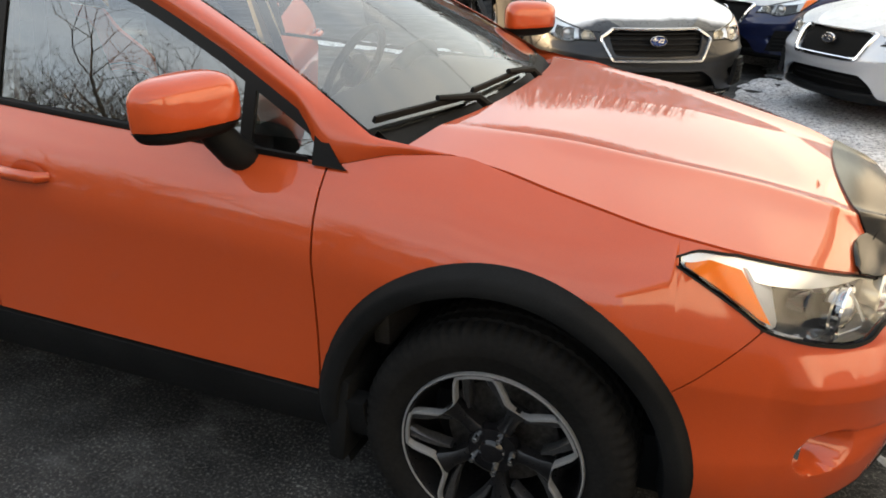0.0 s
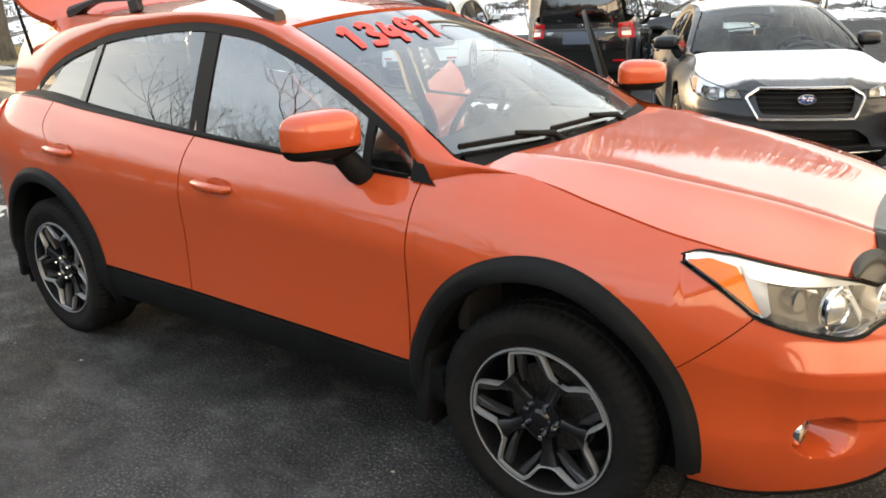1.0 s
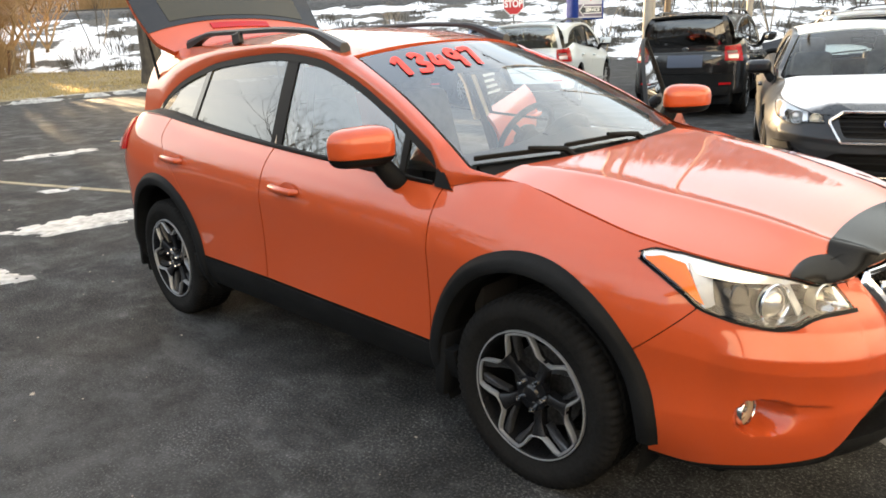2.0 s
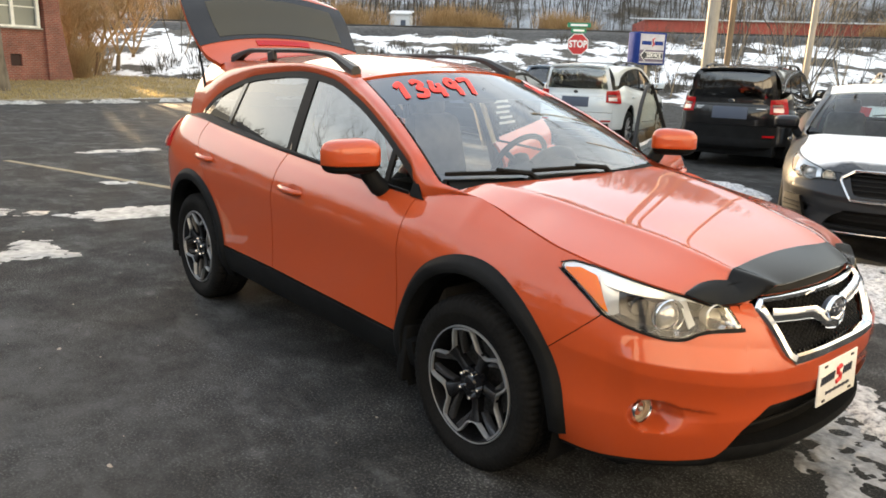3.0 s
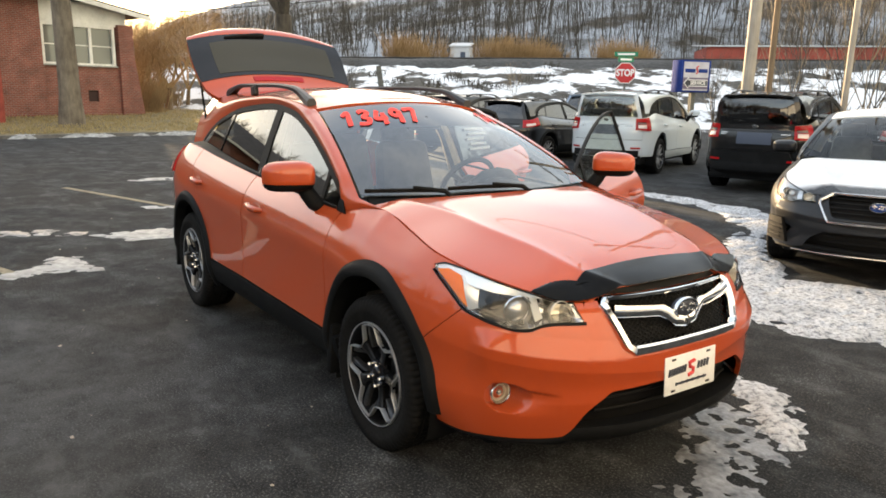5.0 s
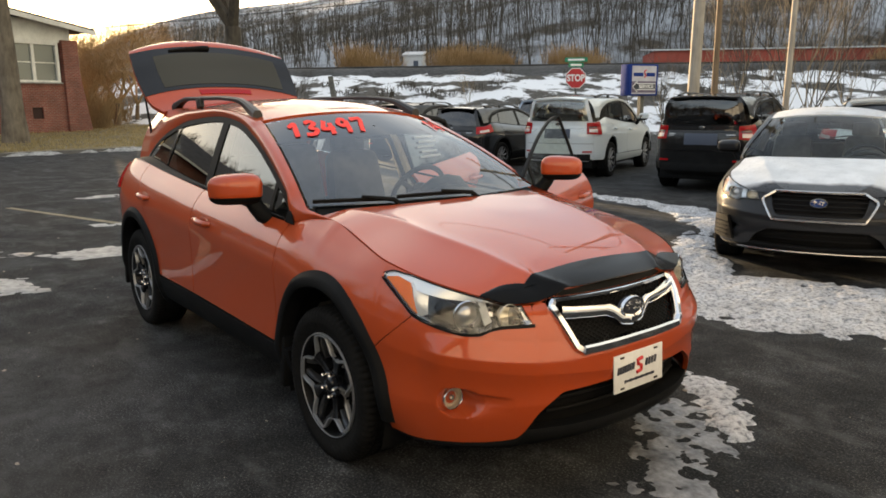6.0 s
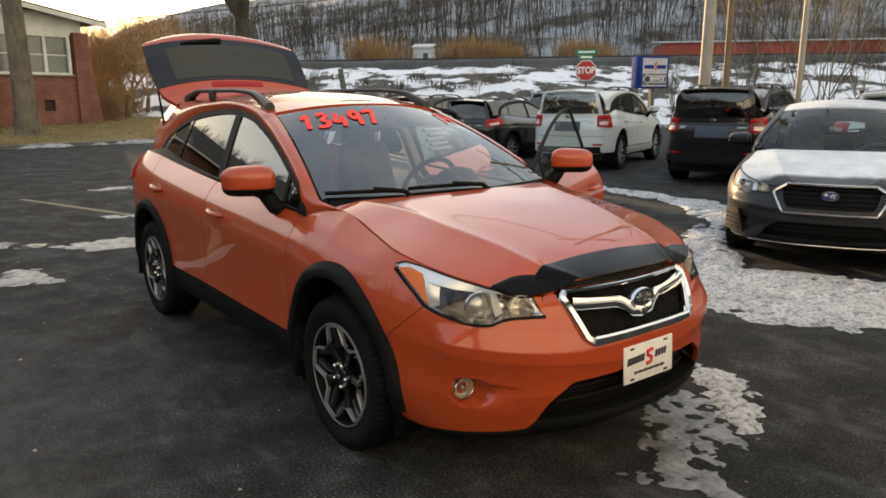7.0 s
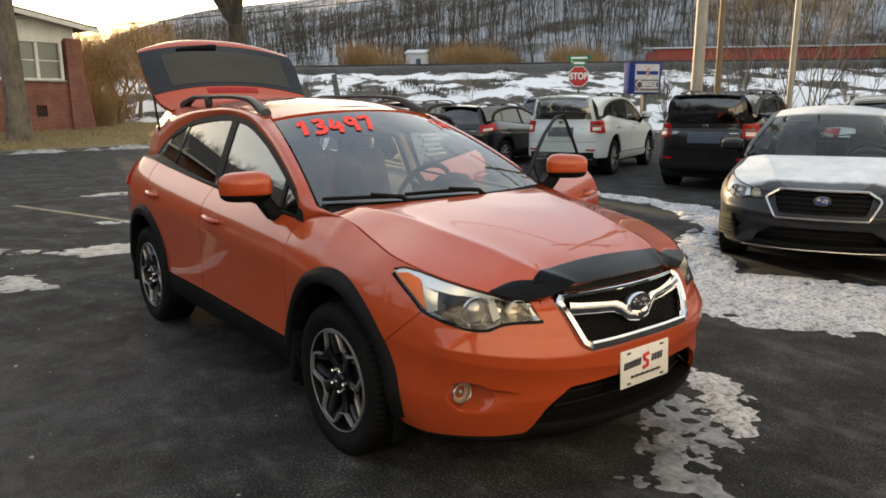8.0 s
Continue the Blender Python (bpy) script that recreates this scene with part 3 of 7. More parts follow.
def door_handle(parent, x, z, side, paint_mat):
    p = skin(x, z, side)
    bm = tube([p + Vector((0.095, side * -0.004, 0.0)), p + Vector((0.08, side * 0.022, 0.002)), p + Vector((0.0, side * 0.032, 0.006)), p + Vector((-0.08, side * 0.022, 0.008)),
               p + Vector((-0.095, side * -0.004, 0.008))], [0.013, 0.017, 0.018, 0.017, 0.013], 10)
    h = part("door_handle", bm, paint_mat, parent)
    cup = spin([(0.0, 0.022), (0.03, 0.020), (0.047, 0.008), (0.055, -0.002), (0.0, -0.003)], 24)
    for v in cup.verts:
        v.co = Vector((v.co.x * 1.25 + p.x + 0.03, p.y + side * 0.003 - side * v.co.y * 0.12, v.co.z * 0.85 + p.z - 0.006))
    part("handle_cup", cup, paint_mat, h)
    return h


def side_glazing(car, side, glass_mat, rear_glass_mat, with_front=True):
    lo = lambda x: belt(x) + 0.008
    hi = lambda x: dlo(x) - 0.028
    if with_front:
        part("quarter_light", glass_patch(flat(-0.665), flat(-0.482), lo, hi, 8, 8, side, -0.006), glass_mat, car)
        part("front_door_glass", glass_patch(flat(-1.535), flat(-0.70), lo, hi, 24, 10, side, -0.006), glass_mat, car)
    if with_front:
        part("rear_door_glass", glass_patch(lambda v: lerp(-2.44, -2.36, v), flat(-1.625), lo, hi, 18, 10, side, -0.006), rear_glass_mat, car)
    part("rear_quarter_glass", glass_patch(lambda v: lerp(-2.84, -2.70, v), lambda v: lerp(-2.49, -2.41, v), lo, hi, 10, 8, side, -0.006), rear_glass_mat, car)
    part("pillar_cover", glass_patch(flat(-1.627), flat(-1.533), lo, lambda x: dlo(x) - 0.02, 4, 10, side, 0.0), SEAL, car)
    part("window_divider", glass_patch(lambda v: lerp(-2.49, -2.41, v), lambda v: lerp(-2.44, -2.36, v), lo, lambda x: dlo(x) - 0.02, 3, 8, side, 0.001), GLOSS_BLACK, car)
    if with_front:
        part("window_divider", glass_patch(flat(-0.70), flat(-0.665), lo, lambda x: dlo(x) - 0.02, 3, 8, side, 0.001), SEAL, car)
        part("mirror_sail", glass_patch(flat(-0.486), lambda v: lerp(-0.392, -0.455, v), lambda x: belt(x) - 0.004, lambda x: dlo(x) + 0.003, 8, 6, side, 0.009), PLASTIC, car)
    def trim(u, v):
        x = lerp(-2.90, -0.50, u)
        a, b = skin(x, top_z(x) - 0.004, side, 0.003), side_glass(x, belt(x) + 0.013, side, 0.004)
        return a.lerp(b, v) + Vector((0, side * 0.006 * math.sin(math.pi * v), 0.006 * math.sin(math.pi * v)))

    part("window_sill_trim", sheet(trim, 50, 4, 0.0, (0, -side, 0)), SEAL, car)
    part("window_surround", glass_patch(flat(-2.90), flat(-0.50), lambda x: dlo(x) - 0.032, lambda x: dlo(x) + 0.002, 60, 2, side, 0.003), SEAL, car)


def front_door_panel(car, side, paint_mat):
    lo = lambda s: 0.415 + 0.02 * clamp((-0.45 - s) / 1.1)
    d = part("front_door", patch(flat(-1.563), flat(-0.452), lo, lambda s: top_z(s), 40, 22, side), paint_mat, car)
    door_handle(d, -1.36, 0.878, side, paint_mat)
    return d


def rear_door_panel(car, side, paint_mat):
    lo = lambda s: arch_z(s, 0.435, 0.43)
    d = part("rear_door_panel", patch(lambda v: lerp(-2.30, -2.60, step(0.0, 0.75, v)), flat(-1.571), lo, lambda s: top_z(s), 36, 22, side), paint_mat, car)
    door_handle(d, -2.42, 0.925, side, paint_mat)
    return d


def rail_path(side):
    pts = []
    for k in range(49):
        t = k / 48
        x = lerp(-1.25, -2.78, t)
        h = 0.052 * step(-0.03, 0.20, t) * step(1.03, 0.80, t)
        pts.append((x, side * (edge_y(x) - 0.010 - 0.010 * t), edge_z(x) + 0.012 + h))
    return pts


def roof_rail(car, side):
    path = rail_path(side)
    r = part("roof_rail", bmesh.new(), RAIL_BLACK, car, "black raised roof rail")
    bm = bmesh.new()
    rings = []
    for i, p in enumerate(path):
        t = i / 48
        wide, high = 0.017 + 0.010 * (step(0.16, 0, t) + step(0.84, 1, t)), 0.013 + 0.014 * (step(0.22, 0, t) + step(0.84, 1, t))
        p = Vector(p)
        rings.append([bm.verts.new(p + Vector((0, a * wide, b * high))) for a, b in ((-1, -1), (-1.05, 0.3), (-0.6, 1), (0.6, 1), (1.05, 0.3), (1, -1))])
    for a, b in zip(rings, rings[1:]):
        for k in range(6):
            bm.faces.new((a[k], a[(k + 1) % 6], b[(k + 1) % 6], b[k]))
    bm.faces.new(rings[0])
    bm.faces.new(rings[-1][::-1])
    for x, w in ((-2.18, 0.075),):
        z = edge_z(x)
        add_box(bm, (w, 0.032, 0.060), (x, side * edge_y(x), z + 0.030), Matrix.Rotation(0.25 if x > -2 else -0.2, 4, "Y"), 0.008)
    bmesh.ops.recalc_face_normals(bm, faces=bm.faces)
    bm.to_mesh(r.data)
    bm.free()
    return r


def arch_cladding(car, cx, side, r0=0.406, r1=0.464):
    """A black ring round a wheel arch, rounded outwards."""

    def f(u, v):
        a = lerp(math.radians(-3 if cx == 0 else -12), math.radians(192), u)
        r = lerp(r0 - 0.012, r1, v)
        x, z = cx + r * math.cos(a), AXLE_Z + 1.09 * r * math.sin(a)
        s = s_of(x) if x > XC_R else s_rear(x)
        puff = 0.022 * (1 - (2 * clamp(v * 1.1) - 1) ** 4) if v > 0.04 else -0.05
        return skin(s, z, side, puff)

    return part("arch_cladding", sheet(f, 56, 8, 0.02, (0, -side, 0)), PLASTIC, car, "black plastic wheel-arch cladding")


def wheel_well(car, cx, side):
    bm = bmesh.new()
    y0, y1 = side * 0.84, side * 0.50
    rings = []
    for y in (y0, y1):
        rings.append([bm.verts.new((cx + 0.42 * math.cos(a), y, AXLE_Z + 0.455 * math.sin(a))) for a in (lerp(-0.35, math.pi + 0.35, k / 24) for k in range(25))])
    for k in range(24):
        bm.faces.new((rings[0][k], rings[0][k + 1], rings[1][k + 1], rings[1][k]))
    bm.faces.new(rings[1])
    return part("wheel_well", bm, PLASTIC, car)


def headlight(car, side):
    """Clear cover over a dark housing with a projector, a chrome surround and an amber reflector."""
    hi = lambda s: min(top_z(s) - 0.004, lamp_top(s))
    lo = lambda s: lamp_low(s) + 0.004

    def inner(s, w, deep):
        return skin(s, lerp(lo(s), hi(s), w), side, -deep)

    slant = lambda v: lerp(S_HR - 0.006, S_HI - 0.006, v)
    cover = part("headlight", patch(flat(S_HL + 0.004), slant, lo, hi, 40, 12, side, 0.012, 0.002), LAMP_GLASS, car, "clear headlight with chrome surround and amber corner")
    L = S_HR - S_HL
    part("housing", sheet(lambda u, v: inner(lerp(S_HL + 0.006, slant(v) - 0.004, u), 0.01 + 0.98 * v, lerp(0.010, 0.085, step(0, 0.25, u) * step(1.0, 0.85, u) * step(0, 0.2, v) * step(1, 0.85, v))), 34, 14, 0.0, (-1, 0, 0)), LAMP_DARK, cover)
    # a bright brow from the rear tip along the top, a curved bright bar down to the floor, an amber corner behind it
    brow_low = keyed((0.0, 0.28), (0.10, 0.52), (0.24, 0.60), (0.45, 0.68), (0.70, 0.82), (1.0, 0.93))
    part("chrome_trim", sheet(lambda u, v: inner(lerp(S_HL + 0.008, S_HI - 0.03, u), lerp(brow_low(u), 0.985, v), 0.009 + 0.020 * u * (1 - v)), 34, 6, 0.008, (-1, 0, 0)), BROW, cover, "bright lamp surround")
    part("chrome_bar", sheet(lambda u, v: inner(lerp(0.583, 0.520, v**0.8) + u * lerp(0.030, 0.075, v), 0.04 + 0.74 * v, 0.008 + 0.03 * u), 8, 12, 0.008, (-1, 0, 0)), BROW, cover, "bright bar beside the amber corner")
    part("amber_reflector", sheet(lambda u, v: inner(lerp(S_HL + 0.016, lerp(0.578, 0.514, v), u), lerp(0.07, lerp(0.34, 0.72, min(1.0, 2.4 * u)), v), 0.007), 16, 6, 0.008, (0, -side, 0)), AMBER, cover, "amber side reflector")
    part("lamp_bezel", sheet(lambda u, v: inner(lerp(0.600, 0.79, u) + 0.03 * (0.5 - v), lerp(0.06, 0.62, v), 0.040), 16, 6, 0.0, (-1, 0, 0)), GLOSS_BLACK, cover, "black bezel round the projector")
    part("lamp_floor", sheet(lambda u, v: inner(lerp(0.600, S_HR - 0.02, u), lerp(0.03, 0.17, v), 0.02 + 0.05 * v), 16, 4, 0.0, (-1, 0, 0)), SATIN, cover)
    part("lamp_divider", sheet(lambda u, v: inner(lerp(0.835, 0.865, u) + 0.03 * (0.5 - v), lerp(0.14, 0.85, v), 0.022 + 0.02 * u), 4, 8, 0.004, (-1, 0, 0)), BROW, cover)
    for at, w, r, kind in ((0.585, 0.43, 0.058, "lens"), (0.425, 0.44, 0.034, "dark"), (0.845, 0.46, 0.044, "bowl")):
        s = S_HL + at * L
        p = inner(s, w, 0.034)
        a = Vector((0.93, side * 0.30 if at < 0.7 else side * 0.2, 0.0)).normalized()
        turn = a.to_track_quat("Z", "Y").to_matrix().to_4x4()
        bm = spin([(r, 0.016), (r * 0.97, 0.021), (r * 0.9, 0.014), (r * 0.72, -0.020), (r * 0.3, -0.032), (0.0, -0.034)], 32, "Z")
        bmesh.ops.transform(bm, matrix=Matrix.Translation(p) @ turn, verts=bm.verts)
        part("reflector_bowl", bm, {"lens": CHROME, "dark": GLOSS_BLACK, "bowl": WARM_BOWL}[kind], cover)
        if kind == "lens":
            bm = spin([(r * 0.86, -0.004), (r * 0.76, 0.012), (r * 0.5, 0.026), (r * 0.25, 0.033), (0.0, 0.035)], 32, "Z")
            bmesh.ops.transform(bm, matrix=Matrix.Translation(p) @ turn, verts=bm.verts)
            part("projector_lens", bm, LENS, cover, "round projector lens")
    part("lamp_seal", sheet(lambda u, v: skin(S_HL - 0.004 + u * (L + 0.006), lamp_low(S_HL + u * L) + lerp(-0.002, 0.001 + 0.008 * u, v), side, 0.004), 40, 2, 0.01, (-1, 0, 0)), SEAL, cover)
    part("lamp_seal", sheet(lambda u, v: skin(lerp(S_HL - 0.005, S_HI, u), hi(lerp(S_HL, S_HI, u)) + lerp(0.003, -0.001, v), side, 0.003), 40, 2, 0.006, (-1, 0, 0)), SEAL, cover)
    return cover


def strip(path, wide, high, mat_, name, parent, closed=False, up=(1, 0, 0), label=""):
    """A bar with a rounded rectangular section along points; wide lies across the given way."""
    pts = [Vector(p) for p in path]
    bm = bmesh.new()
    rings = []
    n = len(pts)
    for i, p in enumerate(pts):
        a, b = (pts[(i - 1) % n], pts[(i + 1) % n]) if closed else (pts[max(i - 1, 0)], pts[min(i + 1, n - 1)])
        d = (b - a).normalized()
        u = (Vector(up) - d * d.dot(Vector(up))).normalized()
        w = d.cross(u)
        wd = wide(i / max(n - 1, 1)) if callable(wide) else wide
        rings.append([bm.verts.new(p + w * x * wd + u * y * high) for x, y in ((-0.5, -0.5), (-0.5, 0.25), (-0.32, 0.5), (0.32, 0.5), (0.5, 0.25), (0.5, -0.5))])
    for i in range(n if closed else n - 1):
        a, b = rings[i], rings[(i + 1) % n]
        for k in range(6):
            bm.faces.new((a[k], a[(k + 1) % 6], b[(k + 1) % 6], b[k]))
    if not closed:
        bm.faces.new(rings[0])
        bm.faces.new(rings[-1][::-1])
    bmesh.ops.recalc_face_normals(bm, faces=bm.faces)
    return part(name, bm, mat_, parent, label)


def front_pt(y, z, out=0.0):
    return skin(s_at(y), z, -1 if y < 0 else 1, out)


def dense(points, n=6, closed=False):
    pts = [Vector(p) for p in points]
    res = []
    m = len(pts)
    for i in range(m if closed else m - 1):
        for k in range(n):
            res.append(pts[i].lerp(pts[(i + 1) % m], k / n))
    if not closed:
        res.append(pts[-1])
    return res


def grille(car, wide=0.388, high=0.796, low=0.615, low_wide=0.300, crossbar=True, slats=False, hexed=False):
    outline = [(-low_wide + 0.01, low), (low_wide - 0.01, low), (low_wide + 0.02, low + 0.02), (wide, high - 0.02), (wide - 0.02, high), (-wide + 0.02, high), (-wide, high - 0.02), (-low_wide - 0.02, low + 0.02)]

    zw = lerp(low, high, 0.70)
    if hexed:
        outline = [(-low_wide, low), (low_wide, low), (wide, zw - 0.012), (wide, zw + 0.012), (low_wide + 0.02, high), (-low_wide - 0.02, high), (-wide, zw + 0.012), (-wide, zw - 0.012)]

    def span(v):
        if hexed:
            return lerp(low_wide, wide, v / 0.70) if v < 0.70 else lerp(wide, low_wide + 0.02, (v - 0.70) / 0.30)
        return lerp(low_wide + 0.015, wide - 0.012, v)

    def back(u, v):
        return front_pt(lerp(-span(v), span(v), u), lerp(low, high, v), -0.045)

    g = part("grille", sheet(back, 24, 8, 0.0, (-1, 0, 0)), SEAL, car, "black mesh grille in a bright frame")
    strip([front_pt(y, z, 0.014 if hexed else 0.004) for y, z in [tuple(q)[:2] for q in dense([(a, b, 0) for a, b in outline], 8, True)]], lambda t: 0.022 if hexed else 0.040 if t < 0.125 else 0.030 if t < 0.46 or t > 0.66 else 0.020, 0.03, SATIN if hexed else CHROME, "grille_frame", g, True, label="chrome grille frame")
    bm = bmesh.new()
    h = high - low
    if slats:
        for k in range(1, 6):
            v = k / 6
            add_tube(bm, [front_pt(y * span(v), low + h * v, -0.02) for y in np.linspace(-1, 1, 13)], 0.008, 6)
    else:
        for k in range(-16, 34):
            for d in (1, -1):
                pts = []
                for q in range(7):
                    v = q / 6
                    y = -0.42 + k * 0.028 + d * (v - 0.5) * h * 1.6
                    if abs(y) < span(v):
                        pts.append(front_pt(y, low + h * v, -0.022))
                if len(pts) > 1:
                    add_tube(bm, pts, 0.0032, 5)
    part("grille_mesh", bm, SEAL, g)
    zc = lerp(low, high, 0.64)
    if crossbar:
        for sd in (-1, 1):
            pts = [front_pt(sd * y, zc + dz, 0.006) for y, dz in ((0.352, 0.022), (0.30, 0.017), (0.20, 0.010), (0.12, 0.004), (0.085, -0.012), (0.05, -0.040), (0.0, -0.050))]
            strip(dense(pts, 4), lambda t: 0.050 - 0.008 * t, 0.024, CHROME, "grille_wing", g, label="chrome wing bar")
    p = front_pt(0, zc, 0.022)
    bm = spin([(0.0, 0.012), (0.046, 0.010), (0.060, 0.002), (0.064, -0.006), (0.064, -0.02)], 40, "X", p)
    for v in bm.verts:
        v.co.z = p.z + (v.co.z - p.z) * 0.62
    em = part("emblem", bm, SIGN_NAVY if hexed else INK, g, "dark oval emblem with a bright rim")
    ring = [p + Vector((0.004, 0.064 * math.cos(a), 0.040 * math.sin(a))) for a in (2 * math.pi * k / 32 for k in range(32))]
    strip(ring, 0.010, 0.014, CHROME, "emblem_rim", em, True)
    for y, z, r in ((-0.038, 0.012, 0.016), (0.005, -0.004, 0.009), (0.018, 0.016, 0.009), (0.034, -0.008, 0.009), (0.040, 0.012, 0.009)):
        bm = bmesh.new()
        y *= 0.82
        add_box(bm, (0.004, r * 2.4, r * 0.5), (p.x + 0.012, p.y + y, p.z + z), None, 0.001)
        add_box(bm, (0.004, r * 0.5, r * 2.0), (p.x + 0.0125, p.y + y, p.z + z), None, 0.001)
        part("emblem_mark", bm, CHROME, em)
    return g


def bumper(car, paint_mat, nu=220, nv=36):
    s0 = 0.372

    def f(u, v):
        w = 2 * u - 1
        s = lerp(S_NOSE, s0, abs(w))
        lo = bump_low(s)
        if s < s_of(0.43):
            lo = max(lo, arch_z(np.interp(s, PS, PX), lo, 0.43))
        return skin(s, lerp(lo, bump_top(s), v), -1 if w < 0 else 1)

    return part("front_bumper", sheet(f, nu, nv, 0.02, (-1, 0, 0)), paint_mat, car)


def lower_front(car):
    def chin(u, v):
        w = 2 * u - 1
        s = lerp(S_NOSE, 0.42, abs(w))
        lip = 0.014 * math.sin(math.pi * v) + 0.016 * step(0.62, 0.25, abs(w)) * step(0.0, 0.35, v)
        lip -= 0.05 * (1 - v) ** 2
        return skin(s, lerp(0.228, bump_low(s) - 0.004 if s < 1.0 else lerp(0.316, 0.330, clamp((S_NOSE - s) / 0.4)), v), -1 if w < 0 else 1, lip - 0.012)

    c = part("lower_bumper", sheet(chin, 80, 8, 0.03, (-1, 0, 0)), PLASTIC, car, "black plastic bumper lip")

    def mouth(u, v):
        z = lerp(0.225, 0.50, v)
        half = lerp(0.68, 0.60, v)
        y = lerp(-half, half, u)
        return front_pt(y, z, -0.075)

    part("intake_back", box((0.03, 0.96, 0.24), (0.76, 0, 0.37), None, 0.005), SEAL, c)

    def shelf(u, v):
        # from the lip's upper edge back into the mouth
        w = 2 * u - 1
        s = lerp(S_NOSE, 0.985, abs(w))
        z = lerp(0.316, 0.330, clamp((S_NOSE - s) / 0.4))
        return skin(s, z, -1 if w < 0 else 1, -0.012 + 0.030 * step(0.62, 0.25, abs(w)) * 0.5).lerp(skin(s, z - 0.012, -1 if w < 0 else 1, -0.10), v)

    part("lip_shelf", sheet(shelf, 50, 3, 0.0, (0, 0, -1)), PLASTIC, c)
    part("lower_grille", sheet(mouth, 30, 6, 0.0, (-1, 0, 0)), SEAL, c)
    for z in (0.375, 0.425):
        half = lerp(0.50, 0.35, (z - 0.262) / 0.2)
        part("grille_slat", tube([front_pt(y * half, z, -0.058) for y in np.linspace(-1, 1, 13)], 0.007, 6), SEAL, c)
    return c


def body_shell(car, paint_mat, clad=True, hatch_open=False, left_open=False, rear_mat=None, rails=True, top_mat=None):
    """Panels of the body, both sides."""
    for side in (-1, 1):
        # fender
        fender_top = lambda s: top_z(s) - 0.003 if s < S_HL else lamp_low(s) - 0.003
        seam = lambda s: min(max(arch_z(np.interp(s, PS, PX), 0.30, 0.43), seam_z(s) if s > 0.37 else 0.0), fender_top(s) - 0.001)
        def fender(u, v):
            # one row of points on each side of the headlight's tip
            k = round(u * 64)
            s = lerp(-0.446, S_HL - 0.0005, k / 52) if k <= 52 else lerp(S_HL + 0.0005, s_of(0.545), (k - 53) / 11)
            return skin(s, lerp(seam(s), fender_top(s), v), side)

        part("front_fender", sheet(fender, 64, 26, 0.018, (0, -side, 0)), paint_mat, car)
        part("fender_tip", patch(flat(S_HL), flat(0.513), lambda s: min(lamp_top(s) + 0.002, top_z(s) - 0.006), lambda s: top_z(s) - 0.003, 10, 4, side), paint_mat, car)
        if side < 0 or not left_open:
            front_door_panel(car, side, paint_mat)
        if side < 0 or not left_open:
            rear_door_panel(car, side, paint_mat)
        part("quarter_panel", patch(flat(-3.38), lambda v: lerp(-2.307, -2.607, step(0.0, 0.75, v)), lambda s: arch_z(s, 0.36, 0.43), lambda s: top_z(s), 40, 22, side), paint_mat, car)
        part("sill", patch(flat(-2.30), flat(-0.33), flat(0.275), lambda s: 0.40 + 0.022 * clamp((-0.45 - s) / 1.1), 30, 5, side, 0.05, 0.004), PLASTIC if clad else paint_mat, car, "black plastic sill" if clad else "")
        if clad:
            arch_cladding(car, 0.0, side)
            arch_cladding(car, -BASE, side)
        wheel_well(car, 0.0, side)
        wheel_well(car, -BASE, side)
        # pillar and cant rail, from the cowl to the tail
        def cant(u, v):
            x = lerp(-0.166, -3.16, u**1.15)
            zb = dlo(x) if x > -2.93 else belt(x)
            b = side_glass(x, zb, side, 0.004) if x < -0.54 else side_glass(x, zb, side, 0.004).lerp(skin(x, top_z(x) - 0.002, side), step(-0.54, -0.44, x)) if x < -0.44 else skin(x, top_z(x) - 0.002, side)
            t = Vector((x, side * edge_y(x), edge_z(x)))
            if x > -0.35:
                t = windscreen(0 if side < 0 else 1, 0.0, 0.003).lerp(skin(-0.166, top_z(-0.166), side), (x + 0.35) / 0.184)
            elif x > -1.16:
                t = windscreen(0 if side < 0 else 1, clamp((-0.35 - x) / 0.83), 0.004)
            p = b.lerp(t, v)
            full = clamp((-0.166 - x) / 0.35)
            p.y += side * 0.024 * full * math.sin(math.pi * v)
            p.z += 0.016 * full * math.sin(math.pi * v)
            return p

        part("roof_pillar", sheet(cant, 110, 8, 0.0, (0, -side, 0)), paint_mat, car)
        if rails:
            roof_rail(car, side)
    part("roof", sheet(lambda u, v: Vector((lerp(-1.10 - 0.09 * (2 * u - 1) ** 2, -3.2 + 0.04 * (2 * u - 1) ** 2, v), (2 * u - 1) * edge_y(lerp(-1.10, -3.2, v)),
                                            lerp(mid_z(lerp(-1.10, -3.2, v)), edge_z(lerp(-1.17, -3.2, v)), abs(2 * u - 1) ** 2.4))), 24, 30, 0.02, (0, 0, -1)), top_mat or paint_mat, car)
    part("bonnet", sheet(lambda u, v: hood_pt(0.004 + 0.992 * u, v * (0.958 if hatch_open else 1.0)), 112, 44, 0.02, (0, 0, -1)), top_mat or paint_mat, car, "bonnet white with frost" if top_mat else "")
    bumper(car, paint_mat, *((420, 84) if hatch_open else (220, 36)))
    for side in (-1, 1):
        part("bumper_corner", patch(lambda v: lerp(S_HR - 0.002, S_HI, v), flat(S_HR + 0.004), lambda s: lamp_low(s) + 0.002, lambda s: top_z(s) - 0.004, 6, 10, side), paint_mat, car)
    lower_front(car)
    part("cowl", sheet(lambda u, v: windscreen(0.03 + 0.94 * u, lerp(-0.085 + 0.055 * abs(2 * u - 1) ** 3, 0.03, v)) + Vector((0, 0, -0.010 + 0.002 * v)), 24, 3, 0.02, (0, 0, -1)), PLASTIC, car, "black cowl panel under the windscreen")
